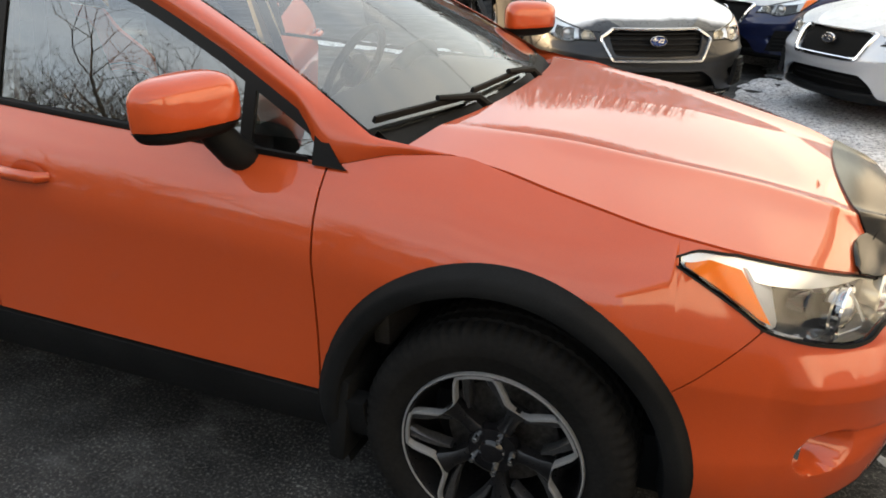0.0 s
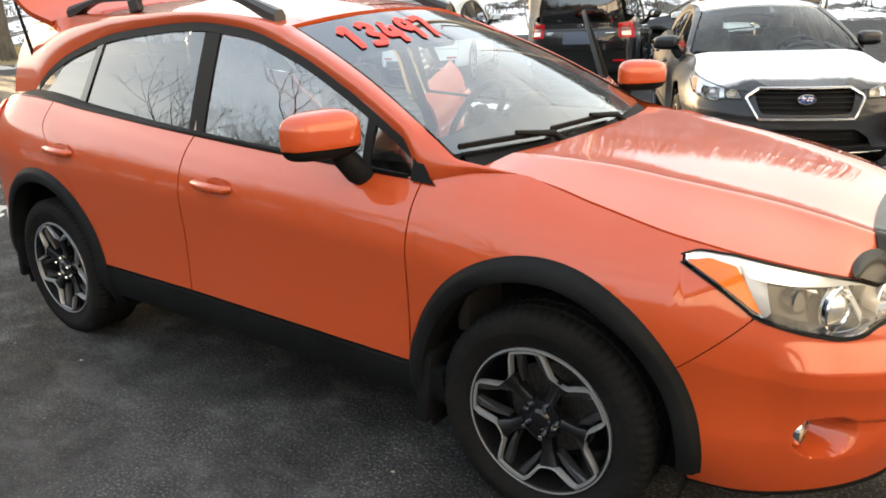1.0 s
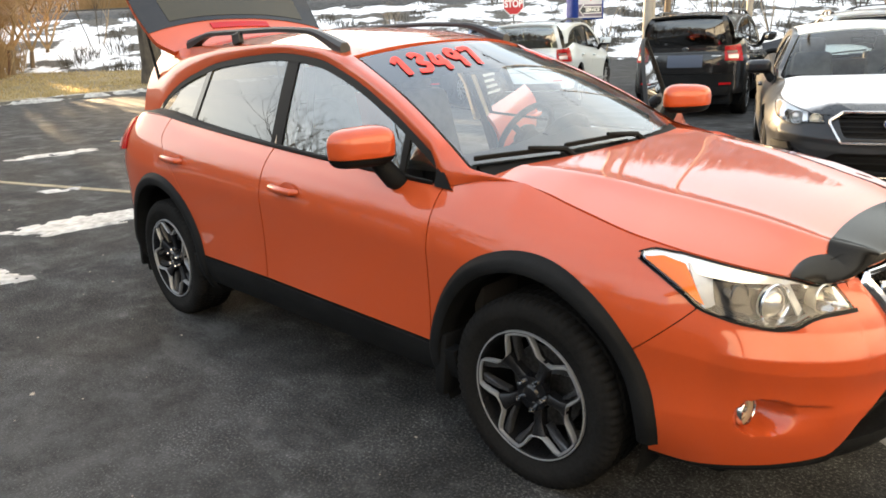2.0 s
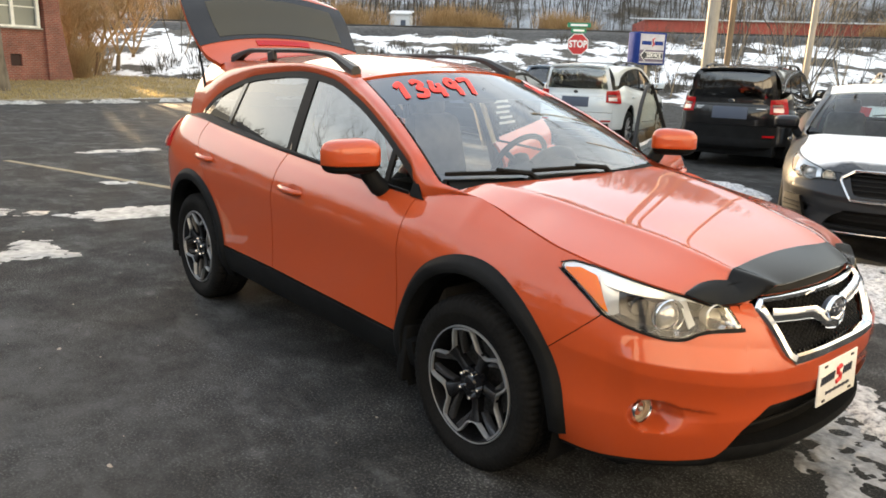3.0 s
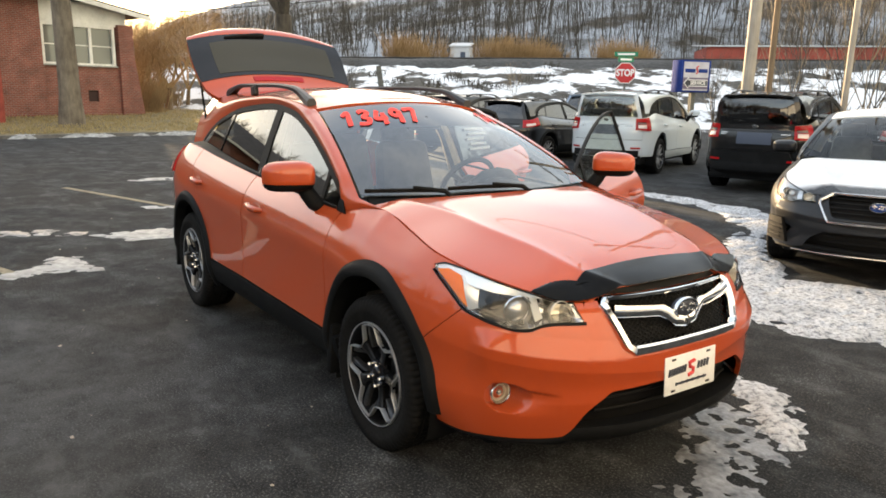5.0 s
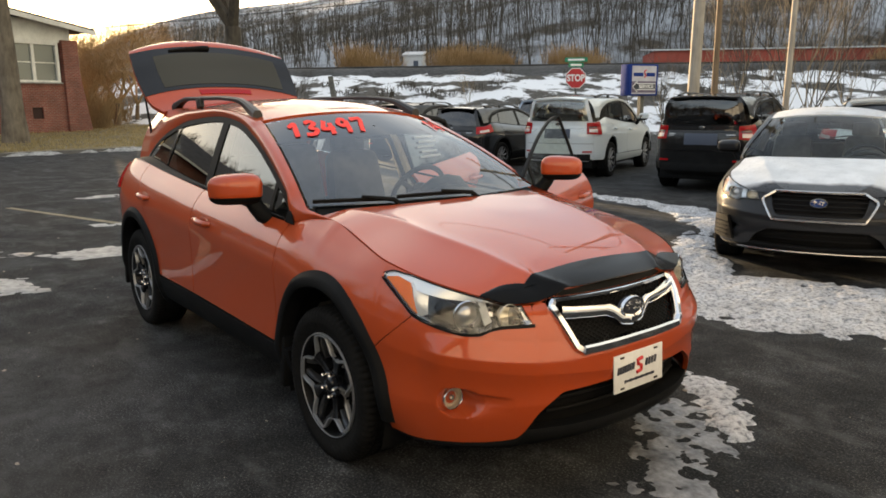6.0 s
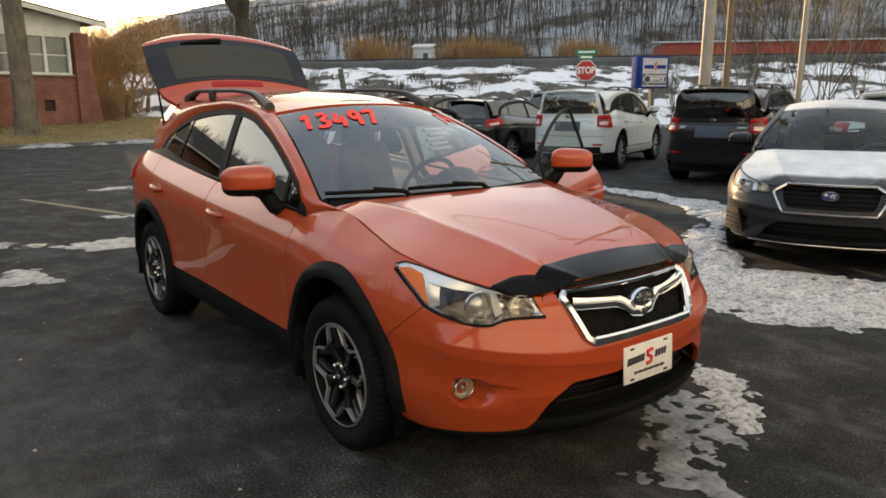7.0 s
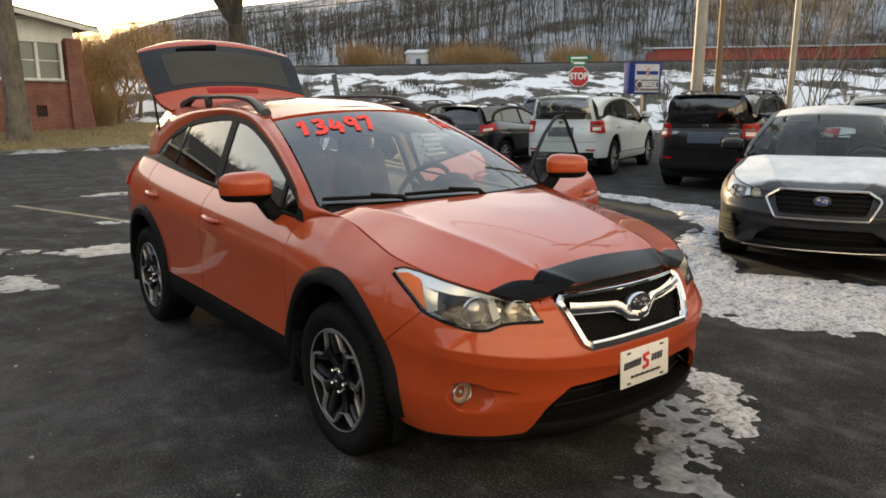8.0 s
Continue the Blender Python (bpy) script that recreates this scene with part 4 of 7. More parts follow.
    part("underbody", box((4.0, 1.40, 0.18), (-1.38, 0, 0.29), None, 0.03), PLASTIC, car)
    part("floor_pan", box((2.7, 1.46, 0.05), (-1.75, 0, 0.40), None, 0.01), DASH, car)
    part("firewall", box((0.05, 1.40, 0.5), (-0.36, 0, 0.72), None, 0.01), DASH, car)
    if rear_mat is None:
        rear_mat = DARK_GLASS
    # tail, below the belt
    def tail(lo, hi):
        return lambda u, v: skin(lerp(S_TAIL, -3.386, abs(2 * u - 1)), lerp(lo, hi if isinstance(hi, float) else hi(lerp(S_TAIL, -3.386, abs(2 * u - 1))), v), -1 if u < 0.5 else 1)

    part("rear_bumper", sheet(tail(0.33, 0.66), 50, 10, 0.02, (1, 0, 0)), PLASTIC if clad else paint_mat, car, "black plastic rear bumper" if clad else "")
    if not hatch_open:
        h = part("tailgate", sheet(tail(0.668, lambda s: top_z(s)), 50, 12, 0.02, (1, 0, 0)), paint_mat, car)

        def back(u, v, out=0.0):
            w = 2 * u - 1
            lowp = skin(lerp(S_TAIL, -3.386, abs(w) ** 0.9), top_z(lerp(S_TAIL, -3.386, abs(w) ** 0.9)), -1 if w < 0 else 1)
            hip = Vector((-3.2 + 0.04 * w * w, w * edge_y(-3.2), lerp(mid_z(-3.2), edge_z(-3.2), abs(w) ** 2.4)))
            p = lowp.lerp(hip, v)
            return p + Vector((-out - 0.02 * math.sin(math.pi * v), 0, 0))

        frame_bm = sheet(lambda u, v: back(u, v), 30, 14, 0.0, (1, 0, 0))
        # the opening of the rear window is cut out
        cut = [f for f in frame_bm.faces if 0.10 < (f.calc_center_median() - back(0.5, 0.0)).dot(back(0.5, 1.0) - back(0.5, 0.0)) / (back(0.5, 1.0) - back(0.5, 0.0)).length_squared < 0.80
               and abs(f.calc_center_median().y) < 0.46]
        bmesh.ops.delete(frame_bm, geom=cut, context="FACES")
        part("tailgate_frame", frame_bm, paint_mat, h)
        part("rear_window", sheet(lambda u, v: back(0.07 + 0.86 * u, 0.06 + 0.78 * v, 0.006), 24, 10, 0.004, (1, 0, 0)), rear_mat, h, "dark rear window")
        part("spoiler", sheet(lambda u, v: Vector((lerp(-3.12, -3.30, v), lerp(-0.46, 0.46, u), 1.53 - 0.10 * (u - 0.5) ** 2 - 0.025 * v)), 16, 4, 0.03, (0, 0, -1)), paint_mat, h)
        part("wiper", tube([back(0.5, 0.10, 0.02), back(0.62, 0.16, 0.02), back(0.78, 0.20, 0.016)], 0.010, 6), PLASTIC, h)
        part("plate_recess", sheet(lambda u, v: back_pt(lerp(-0.27, 0.27, u), lerp(0.76, 0.94, v), 0.006), 12, 3, 0.006, (1, 0, 0)), PLATE_GREY, h, "blue-grey blank plate")
        part("plate_garnish", sheet(lambda u, v: back_pt(lerp(-0.55, 0.55, u), lerp(0.955, 0.985, v), 0.012), 16, 2, 0.012, (1, 0, 0)), GLOSS_BLACK if paint_mat is not WHITE_PAINT else WHITE_PAINT, h)
        for y0, y1, z in ((0.42, 0.54, 0.925), (0.45, 0.54, 0.900), (-0.54, -0.40, 0.915)):
            part("badge_bar", sheet(lambda u, v: back_pt(lerp(y0, y1, u), lerp(z, z + 0.009, v), 0.014), 6, 1, 0.003, (1, 0, 0)), SATIN, h)
        part("bumper_step", sheet(lambda u, v: back_pt(lerp(-0.66, 0.66, u), lerp(0.345, 0.47, v), 0.010 + 0.015 * (1 - v)), 24, 4, 0.02, (1, 0, 0)), PLASTIC, h, "black bumper step")
        part("bumper_valance", sheet(lambda u, v: back_pt(lerp(-0.60, 0.60, u), lerp(0.30, 0.345, v), -0.010), 20, 2, 0.02, (1, 0, 0)), PLASTIC, h)
        for d in (-1, 1):
            part("bumper_reflector", sheet(lambda u, v: back_pt(d * lerp(0.52, 0.68, u), lerp(0.50, 0.53, v), 0.035), 6, 2, 0.005, (1, 0, 0)), RED_LENS, h, "red reflector")
        bm = spin([(0.0, -0.008), (0.045, -0.006), (0.05, 0.0)], 24, "X")
        p = back_pt(0.0, 1.025, 0.004)
        for v in bm.verts:
            v.co = Vector((p.x + v.co.x - 0.003, v.co.y, p.z + v.co.z * 0.6))
        part("emblem", bm, CHROME, h)
    return car


def tail_light(car, side, tall=False):
    """A lamp round the rear corner; the tall kind stands upright, with clear lenses in a red C."""
    s1, s0, z0, z1, lean = (-3.19, -3.53, 0.80, 1.075, 0.03) if tall else (-3.05, -3.50, 0.88, 1.14, 0.06)
    f = lambda u, v, out: skin(lerp(s0, s1, u), lerp(z0 + lean * u + (0.05 * (1 - u) if tall else 0.0), min(z1, top_z(lerp(s0, s1, u)) - 0.004), v), side, out)
    t = part("tail_light", sheet(lambda u, v: f(u, v, 0.010 + 0.016 * math.sin(math.pi * u)), 20, 8, 0.02, (0.5, -side, 0)), RED_LENS, car, "red tail light")
    if tall:
        part("clear_lens", sheet(lambda u, v: f(0.14 + 0.50 * u, lerp(0.16, 0.44, v), 0.030), 10, 4, 0.008, (0.5, -side, 0)), CLEAR_LENS, t, "clear lamp lens")
        part("dark_lens", sheet(lambda u, v: f(0.10 + 0.52 * u, lerp(0.50, 0.70, v), 0.030), 10, 4, 0.008, (0.5, -side, 0)), DARK_LENS, t, "dark red lamp lens")
    else:
        part("clear_lens", sheet(lambda u, v: f(0.18 + 0.5 * u, lerp(0.14, 0.46, v), 0.030), 10, 4, 0.008, (0.5, -side, 0)), CLEAR_LENS, t, "clear lamp lens")
    return t


def seat(car, x, y, label="", wide=0.50, headrest=True, cloth=None):
    cloth = cloth or CLOTH
    s = part("seat", box((0.52, wide, 0.16), (x, y, 0.60), Matrix.Rotation(-0.08, 4, "Y"), 0.05), cloth, car, label)
    back = box((0.15, wide - 0.03, 0.64), (0, 0, 0), None, 0.065)
    for v in back.verts:
        up, edge = clamp((v.co.z + 0.32) / 0.64), abs(v.co.y) / (0.5 * wide)
        v.co.y *= 1.0 - 0.24 * up**3 if wide < 0.8 else 1.0 - 0.06 * up
        v.co.x += 0.03 * edge**2
    bmesh.ops.transform(back, matrix=Matrix.Translation((x - 0.31, y, 0.90)) @ Matrix.Rotation(-0.22, 4, "Y"), verts=back.verts)
    part("backrest", back, cloth, s)
    if headrest:
        part("headrest", box((0.10, 0.26, 0.19), (x - 0.40, y, 1.285), Matrix.Rotation(-0.12, 4, "Y"), 0.045), cloth, s)
        for d in (-0.06, 0.06):
            part("headrest_post", tube([(x - 0.385, y + d, 1.13), (x - 0.395, y + d, 1.24)], 0.006, 8), CHROME, s)
    return s


def cabin(car, full=True, cloth=None):
    def dash_top(u, v):
        y = lerp(-0.68, 0.68, u)
        x = lerp(-0.30, -0.86, v)
        hump = 0.055 * math.exp(-((y - 0.36) / 0.2) ** 2) * step(0.35, 0.8, v)
        return Vector((x, y, 1.025 - 0.05 * (1 - v) * 0.3 - 0.02 * v + hump - 0.10 * step(0.85, 1.0, v)))

    d = part("dashboard", sheet(dash_top, 30, 12, 0.22, (0, 0, -1)), DASH, car)
    if full:
        part("instrument_hood", tube([(-0.72, 0.20, 1.02), (-0.70, 0.27, 1.075), (-0.69, 0.36, 1.09), (-0.70, 0.45, 1.075), (-0.72, 0.52, 1.02)], 0.03, 10), DASH, d)
        part("air_vent", box((0.02, 0.13, 0.06), (-0.865, -0.50, 0.93), None, 0.006), GLOSS_BLACK, d)
        part("centre_console", box((0.75, 0.22, 0.30), (-1.15, 0, 0.60), None, 0.03), DASH, car)
    wheel = thing("steering_wheel", "", "")
    wheel.parent = car
    wheel.matrix_local = Matrix.Translation((-0.98, 0.36, 0.985)) @ Matrix.Rotation(math.radians(-62), 4, "Y")
    part("steering_rim", tube([(0.185 * math.cos(a), 0.185 * math.sin(a), 0) for a in (2 * math.pi * k / 36 for k in range(37))], 0.016, 10, False), DASH, wheel)
    part("steering_boss", spin([(0.0, 0.03), (0.06, 0.025), (0.075, 0.0), (0.06, -0.03), (0.0, -0.04)], 20, "Z"), DASH, wheel)
    for a in (0.0, 2.6, -2.6):
        part("steering_spoke", tube([(0.05 * math.cos(a + 1.57), 0.05 * math.sin(a + 1.57), 0), (0.18 * math.cos(a + 1.57), 0.18 * math.sin(a + 1.57), 0)], 0.016, 8), DASH, wheel)
    seat(car, -1.42, -0.36, cloth=cloth)
    seat(car, -1.42, 0.36, cloth=cloth)
    seat(car, -2.30, 0.0, "", 1.20, False, cloth)
    if full:
        for y in (-0.38, 0.38):
            part("rear_headrest", box((0.09, 0.24, 0.13), (-2.69, y, 1.24), Matrix.Rotation(-0.15, 4, "Y"), 0.035), CLOTH, car)
        part("headliner", sheet(lambda u, v: Vector((lerp(-1.2, -3.1, v), lerp(-0.50, 0.50, u), 1.455 + 0.05 * math.sin(math.pi * u) + 0.03 * math.sin(math.pi * v))), 10, 10, 0.0, (0, 0, 1)), TRIM, car)
        for side in (-1, 1):
            part("inner_pillar", tube([side_glass(-1.585, 1.03, side, -0.05), side_glass(-1.60, 1.25, side, -0.05), side_glass(-1.66, 1.43, side, -0.06)], [0.05, 0.042, 0.045], 8), TRIM, car, "cream pillar lining")
            part("belt_strap", strip_bm([side_glass(-1.56, 1.36, side, -0.11), side_glass(-1.50, 1.05, side, -0.13), side_glass(-1.46, 0.75, side, -0.15)], 0.05), SEAL, car)
        part("rear_mirror", box((0.03, 0.22, 0.065), (-0.93, 0.0, 1.36), None, 0.012), SEAL, car)
        part("mirror_stalk", tube([(-0.93, 0, 1.36), (-0.90, 0, 1.40)], 0.010, 6), SEAL, car)


def strip_bm(path, wide):
    bm = bmesh.new()
    pts = [Vector(p) for p in path]
    rows = [[bm.verts.new(p + Vector((d * wide / 2, 0, 0))) for d in (-1, 1)] for p in pts]
    rows2 = [[bm.verts.new(p + Vector((d * wide / 2, 0.004, 0))) for d in (-1, 1)] for p in pts]
    for rr in (rows, rows2):
        for a, b in zip(rr, rr[1:]):
            bm.faces.new((a[0], a[1], b[1], b[0]))
    return bm


def windscreen_parts(car, glass_mat):
    w = part("windscreen", sheet(lambda u, v: windscreen(0.01 + 0.98 * u, 0.01 + 0.98 * v), 30, 20, 0.005, (0, 0, -1)), glass_mat, car, "clear windscreen with a price painted along its top")
    return w


# ---- the orange crossover ----
ORANGE_CAR = thing("crossover_car", "orange compact crossover with black cladding, open tailgate and open driver's door", "car")
body_shell(ORANGE_CAR, ORANGE, hatch_open=True, left_open=True)
for sd in (-1, 1):
    headlight(ORANGE_CAR, sd)
    tail_light(ORANGE_CAR, sd)
    side_glazing(ORANGE_CAR, sd, SIDE_GLASS, DARK_GLASS, with_front=sd < 0)
    for cx in (0.0, -BASE):
        wheel_parts(ORANGE_CAR, (cx, sd * 0.755, AXLE_Z), sd, turn=radians(-6.5) if cx == 0 else radians(12))
mirror_parts(ORANGE_CAR, -1, ORANGE)
grille(ORANGE_CAR)
SCREEN = windscreen_parts(ORANGE_CAR, SCREEN_GLASS)
cabin(ORANGE_CAR)


FIGURES = {
    "1": [[(0.12, 0.74), (0.50, 0.97), (0.56, 0.5), (0.62, 0.03)]],
    "3": [[(0.10, 0.88), (0.45, 0.98), (0.75, 0.78), (0.40, 0.54), (0.82, 0.36), (0.60, 0.08), (0.08, 0.10)]],
    "4": [[(0.32, 0.97), (0.20, 0.7), (0.12, 0.42), (0.5, 0.40), (0.92, 0.42)], [(0.66, 0.78), (0.68, 0.4), (0.70, 0.02)]],
    "9": [[(0.80, 0.84), (0.45, 0.97), (0.18, 0.72), (0.42, 0.50), (0.78, 0.66), (0.82, 0.84), (0.80, 0.45), (0.72, 0.03)]],
    "7": [[(0.08, 0.88), (0.45, 0.92), (0.88, 0.90), (0.68, 0.45), (0.50, 0.02)]],
}


def brush_stroke(bm, pts, place, wide):
    """A broad painted stroke through points of a flat cell, laid by place(a, b)."""
    fine, n = [], len(pts)
    for i in range(n - 1):
        p0, p1, p2, p3 = (Vector(pts[clamp(i + d, 0, n - 1)]) for d in (-1, 0, 1, 2))
        for k in range(6):
            t = k / 6
            fine.append(0.5 * (2 * p1 + (p2 - p0) * t + (2 * p0 - 5 * p1 + 4 * p2 - p3) * t * t + (3 * p1 - p0 - 3 * p2 + p3) * t**3))
    fine.append(Vector(pts[-1]))
    rows = []
    for i, p in enumerate(fine):
        d = (fine[min(i + 1, len(fine) - 1)] - fine[max(i - 1, 0)]).normalized()
        side = Vector((-d.y * 0.95, d.x * 0.70))
        w = wide * (0.9 + 0.2 * noise.noise(Vector((p.x * 3, p.y * 3, i * 0.2))))
        rows.append([bm.verts.new(place(*(p + side * w * k))) for k in (-0.5, 0.0, 0.5)])
    for a, b in zip(rows, rows[1:]):
        for k in range(2):
            bm.faces.new((a[k], a[k + 1], b[k + 1], b[k]))


def windscreen_writing(words, u0, u1, v0, v1):
    cell = (u1 - u0) / len(words)
    for i, c in enumerate(words):
        bm = bmesh.new()
        drop = 0.006 * math.sin(2.1 * i)

        def place(a, b):
            return windscreen(u0 + cell * (i + 0.04 + 0.88 * a) + 0.03 * (b - 0.5), lerp(v0, v1, b) + drop, 0.005)

        for stroke in FIGURES[c]:
            brush_stroke(bm, stroke, place, 0.37)
        part("price_figure", bm, PRICE_PAINT, SCREEN, "red painted price figure", False)


windscreen_writing("13497", 0.068, 0.462, 0.715, 0.905)
windscreen_writing("14", 0.865, 0.985, 0.735, 0.90)
part("shade_band", sheet(lambda u, v: windscreen(0.012 + 0.976 * u, 0.69 + 0.30 * v, -0.008), 24, 2, 0.0, (0, 0, -1)), SHADE_BAND, SCREEN)
for base_u, tip, bend in ((0.30, (0.02, 0.035), 0.004), (0.62, (0.30, 0.035), 0.006)):
    a, b = windscreen(base_u, -0.045, 0.012), windscreen(base_u - 0.05, 0.03, 0.028)
    arm = part("wiper", tube([a, a.lerp(b, 0.5) + Vector((0, 0, 0.012)), windscreen(lerp(base_u, tip[0], 0.45), 0.036, 0.03)], [0.014, 0.012, 0.008], 8), PLASTIC, ORANGE_CAR, "black windscreen wiper")
    blade = [windscreen(lerp(base_u - 0.02, tip[0], k / 8), lerp(0.022, tip[1], k / 8) + bend * math.sin(math.pi * k / 8), 0.018) for k in range(9)]
    strip(blade, 0.010, 0.017, SEAL, "wiper_blade", arm, up=(0.4, 0, 1))

# the smoked deflector along the bonnet's nose
def deflector(u, v):
    """u along the bonnet's border round the nose, v from its inner edge out."""
    k = 2 * u - 1
    a = abs(k)
    # a rounded corner from the nose to the side
    over = 0.05 * math.log(1 + math.exp((a - 0.62) / 0.05))
    ub, vb = 0.5 + 0.5 * math.copysign(min(1.0, (a - over) / 0.62), k), 0.965 - 0.21 * over / 0.38
    turn = 0.5 * math.pi * step(0.48, 0.80, a)
    deep = (0.140 - 0.02 * step(0.42, 0.60, a) + 0.005 * step(0.62, 0.78, a)) * math.sqrt(max(0.02, 1 - clamp((a - 0.80) / 0.20) ** 2))
    du, dv = deep * math.sin(turn) / 1.1 * (1 if k < 0 else -1), -deep * math.cos(turn) / 1.05
    w = 1 - v
    p = hood_pt(clamp(ub + du * w, 0.002, 0.998), vb + dv * w, 0.005 + 0.013 * v)
    return p + Vector((0.008 * v * math.cos(turn), 0.014 * v * math.sin(turn) * (1 if k > 0 else -1), -0.010 * v * v))


def nose_gap(u, v):
    w = 0.97 * (2 * u - 1)
    return hood_pt(0.5 + 0.5 * w, 0.952, -0.006).lerp(front_pt(0.40 * w, 0.800, -0.012), v)


part("nose_gap", sheet(nose_gap, 40, 4, 0.0, (-1, 0, 0)), SEAL, ORANGE_CAR)
part("bonnet_deflector", sheet(deflector, 120, 10, 0.006, (0, 0, -1)), DEFLECTOR, ORANGE_CAR, "smoked black bonnet deflector")

# number plate board of the dealer, lettering as plain bars
pl = thing("front_plate", "", "")
pl.parent = ORANGE_CAR
pl.matrix_local = Matrix.Translation((0.975, 0.008, 0.487)) @ Matrix.Rotation(radians(-3), 4, "Y")
part("plate_board", box((0.006, 0.305, 0.152), (0, 0, 0), None, 0.002), PLATE_WHITE, pl, "white dealer plate with red and dark bars")
lean = Matrix.Rotation(radians(-12), 4, "X")
for k in range(7):
    part("plate_bar", box((0.002, 0.0115, 0.030), (0.004, -0.128 + 0.0155 * k, 0.012 + 0.0008 * k), lean), INK, pl)
for k in range(4):
    part("plate_bar", box((0.002, 0.0130, 0.030), (0.004, 0.046 + 0.0185 * k, 0.016 + 0.0008 * k), lean), INK, pl)
for k in range(17):
    part("plate_bar", box((0.002, 0.0082, 0.009 + 0.004 * (k % 3 == 0)), (0.004, -0.088 + 0.0112 * k, -0.038)), INK, pl)
part("plate_mark", tube([(0.004, 0.018, 0.040), (0.004, -0.012, 0.034), (0.004, -0.008, 0.018), (0.004, 0.012, 0.010), (0.004, 0.010, -0.008), (0.004, -0.018, -0.014)], 0.008, 6), RED_INK, pl)
for y, z in ((-0.105, 0.062), (0.105, 0.062), (-0.105, -0.062), (0.105, -0.062)):
    part("plate_screw", box((0.004, 0.022, 0.008), (0.004, y, z), None, 0.001), STEEL, pl)

# fog lamps, facing straight ahead out of their wells
for sd in (-1, 1):
    turn = Matrix.Translation((0.655, sd * 0.690, 0.440)) @ Vector((1, sd * 0.06, 0)).to_track_quat("Z", "Y").to_matrix().to_4x4()

    def fog_part(name, profile, material, parent, label=""):
        bm = spin(profile, 36, "Z")
        bmesh.ops.transform(bm, matrix=turn, verts=bm.verts)
        return part(name, bm, material, parent, label)

    fog = fog_part("fog_lamp", [(0.046, -0.03), (0.046, 0.010), (0.043, 0.014), (0.040, 0.010), (0.036, -0.02)], CHROME, ORANGE_CAR, "round fog lamp with a bright rim")
    fog_part("fog_lens", [(0.040, 0.011), (0.030, 0.015), (0.015, 0.018), (0.0, 0.019)], LAMP_GLASS, fog)
    fog_part("fog_reflector", [(0.040, 0.008), (0.033, -0.001), (0.027, 0.0), (0.022, -0.008), (0.016, -0.007), (0.0, -0.014)], WARM_BOWL, fog)
    fog_part("fog_bulb", [(0.010, -0.012), (0.010, 0.004), (0.006, 0.008), (0.0, 0.009)], LENS, fog)
# mud flap behind the front wheel
for sd in (-1, 1):
    part("mud_flap", box((0.05, 0.20, 0.26), (-0.405, sd * 0.775, 0.33), Matrix.Rotation(0.12, 4, "Y"), 0.012), PLASTIC, ORANGE_CAR)
    part("mud_flap", box((0.04, 0.20, 0.24), (-BASE - 0.42, sd * 0.765, 0.33), Matrix.Rotation(0.12, 4, "Y"), 0.012), PLASTIC, ORANGE_CAR)

# the open tailgate, turned up round its hinge at the roof's end
GATE = thing("tailgate", "", "")
GATE.parent = ORANGE_CAR


gate_rise = keyed((0.0, 0.0), (0.15, 0.060), (0.45, 0.235), (0.75, 0.42), (0.92, 0.505), (1.0, 0.515))
gate_back = keyed((0.0, 0.0), (0.15, 0.10), (0.45, 0.28), (0.75, 0.45), (0.92, 0.56), (1.0, 0.63))
gate_half = keyed((0.0, 0.54), (0.2, 0.605), (0.6, 0.635), (0.9, 0.625), (1.0, 0.595))


def gate(u, v, out=0.0):
    """u across, v from the hinge to the lower edge of the gate."""
    w = 2 * u - 1
    return Vector((-2.89 - gate_back(v) + 0.11 * v * w * w, w * gate_half(v), 1.53 + gate_rise(v) - (0.05 + 0.06 * v) * abs(w) ** 2.2 + out))


part("gate_panel", sheet(gate, 30, 24, 0.03, (0, 0, -1)), ORANGE, GATE, "orange tailgate raised over the roof")
part("gate_lining", sheet(lambda u, v: gate(0.04 + 0.92 * u, 0.05 + 0.9 * v, -0.035), 16, 12, 0.0, (0, 0, 1)), DASH, GATE)
part("gate_window_band", sheet(lambda u, v: gate(-0.004 + 1.008 * u, 0.28 + 0.53 * v - 0.05 * abs(2 * u - 1) ** 3 * (0.3 - v), 0.006), 30, 12, 0.004, (0, 0, -1)), GLOSS_BLACK, GATE, "black band round the rear window")
part("gate_window", sheet(lambda u, v: gate(0.13 + 0.78 * u, 0.32 + 0.40 * v, 0.010), 24, 10, 0.003, (0, 0, -1)), mat("rear_pane", (0.040, 0.038, 0.027), 0.05, 0.0, 0.12, 0.22), GATE, "dark rear window")
part("brake_lamp", sheet(lambda u, v: gate(0.33 + 0.34 * u, 0.19 + 0.06 * v, 0.008), 10, 3, 0.006, (0, 0, -1)), RED_LENS, GATE, "high red brake lamp")
part("rear_wiper", tube([gate(0.50, 0.775, 0.012), gate(0.46, 0.765, 0.020), gate(0.36, 0.76, 0.018), gate(0.24, 0.76, 0.014)], [0.022, 0.020, 0.015, 0.009], 10), PLASTIC, GATE, "black rear wiper")
for sd in (0, 1):
    part("gas_strut", tube([gate(lerp(0.01, 0.99, sd), 0.36, -0.03), (-3.00, (2 * sd - 1) * 0.60, 1.27)], [0.007, 0.010], 8), PLASTIC, GATE)

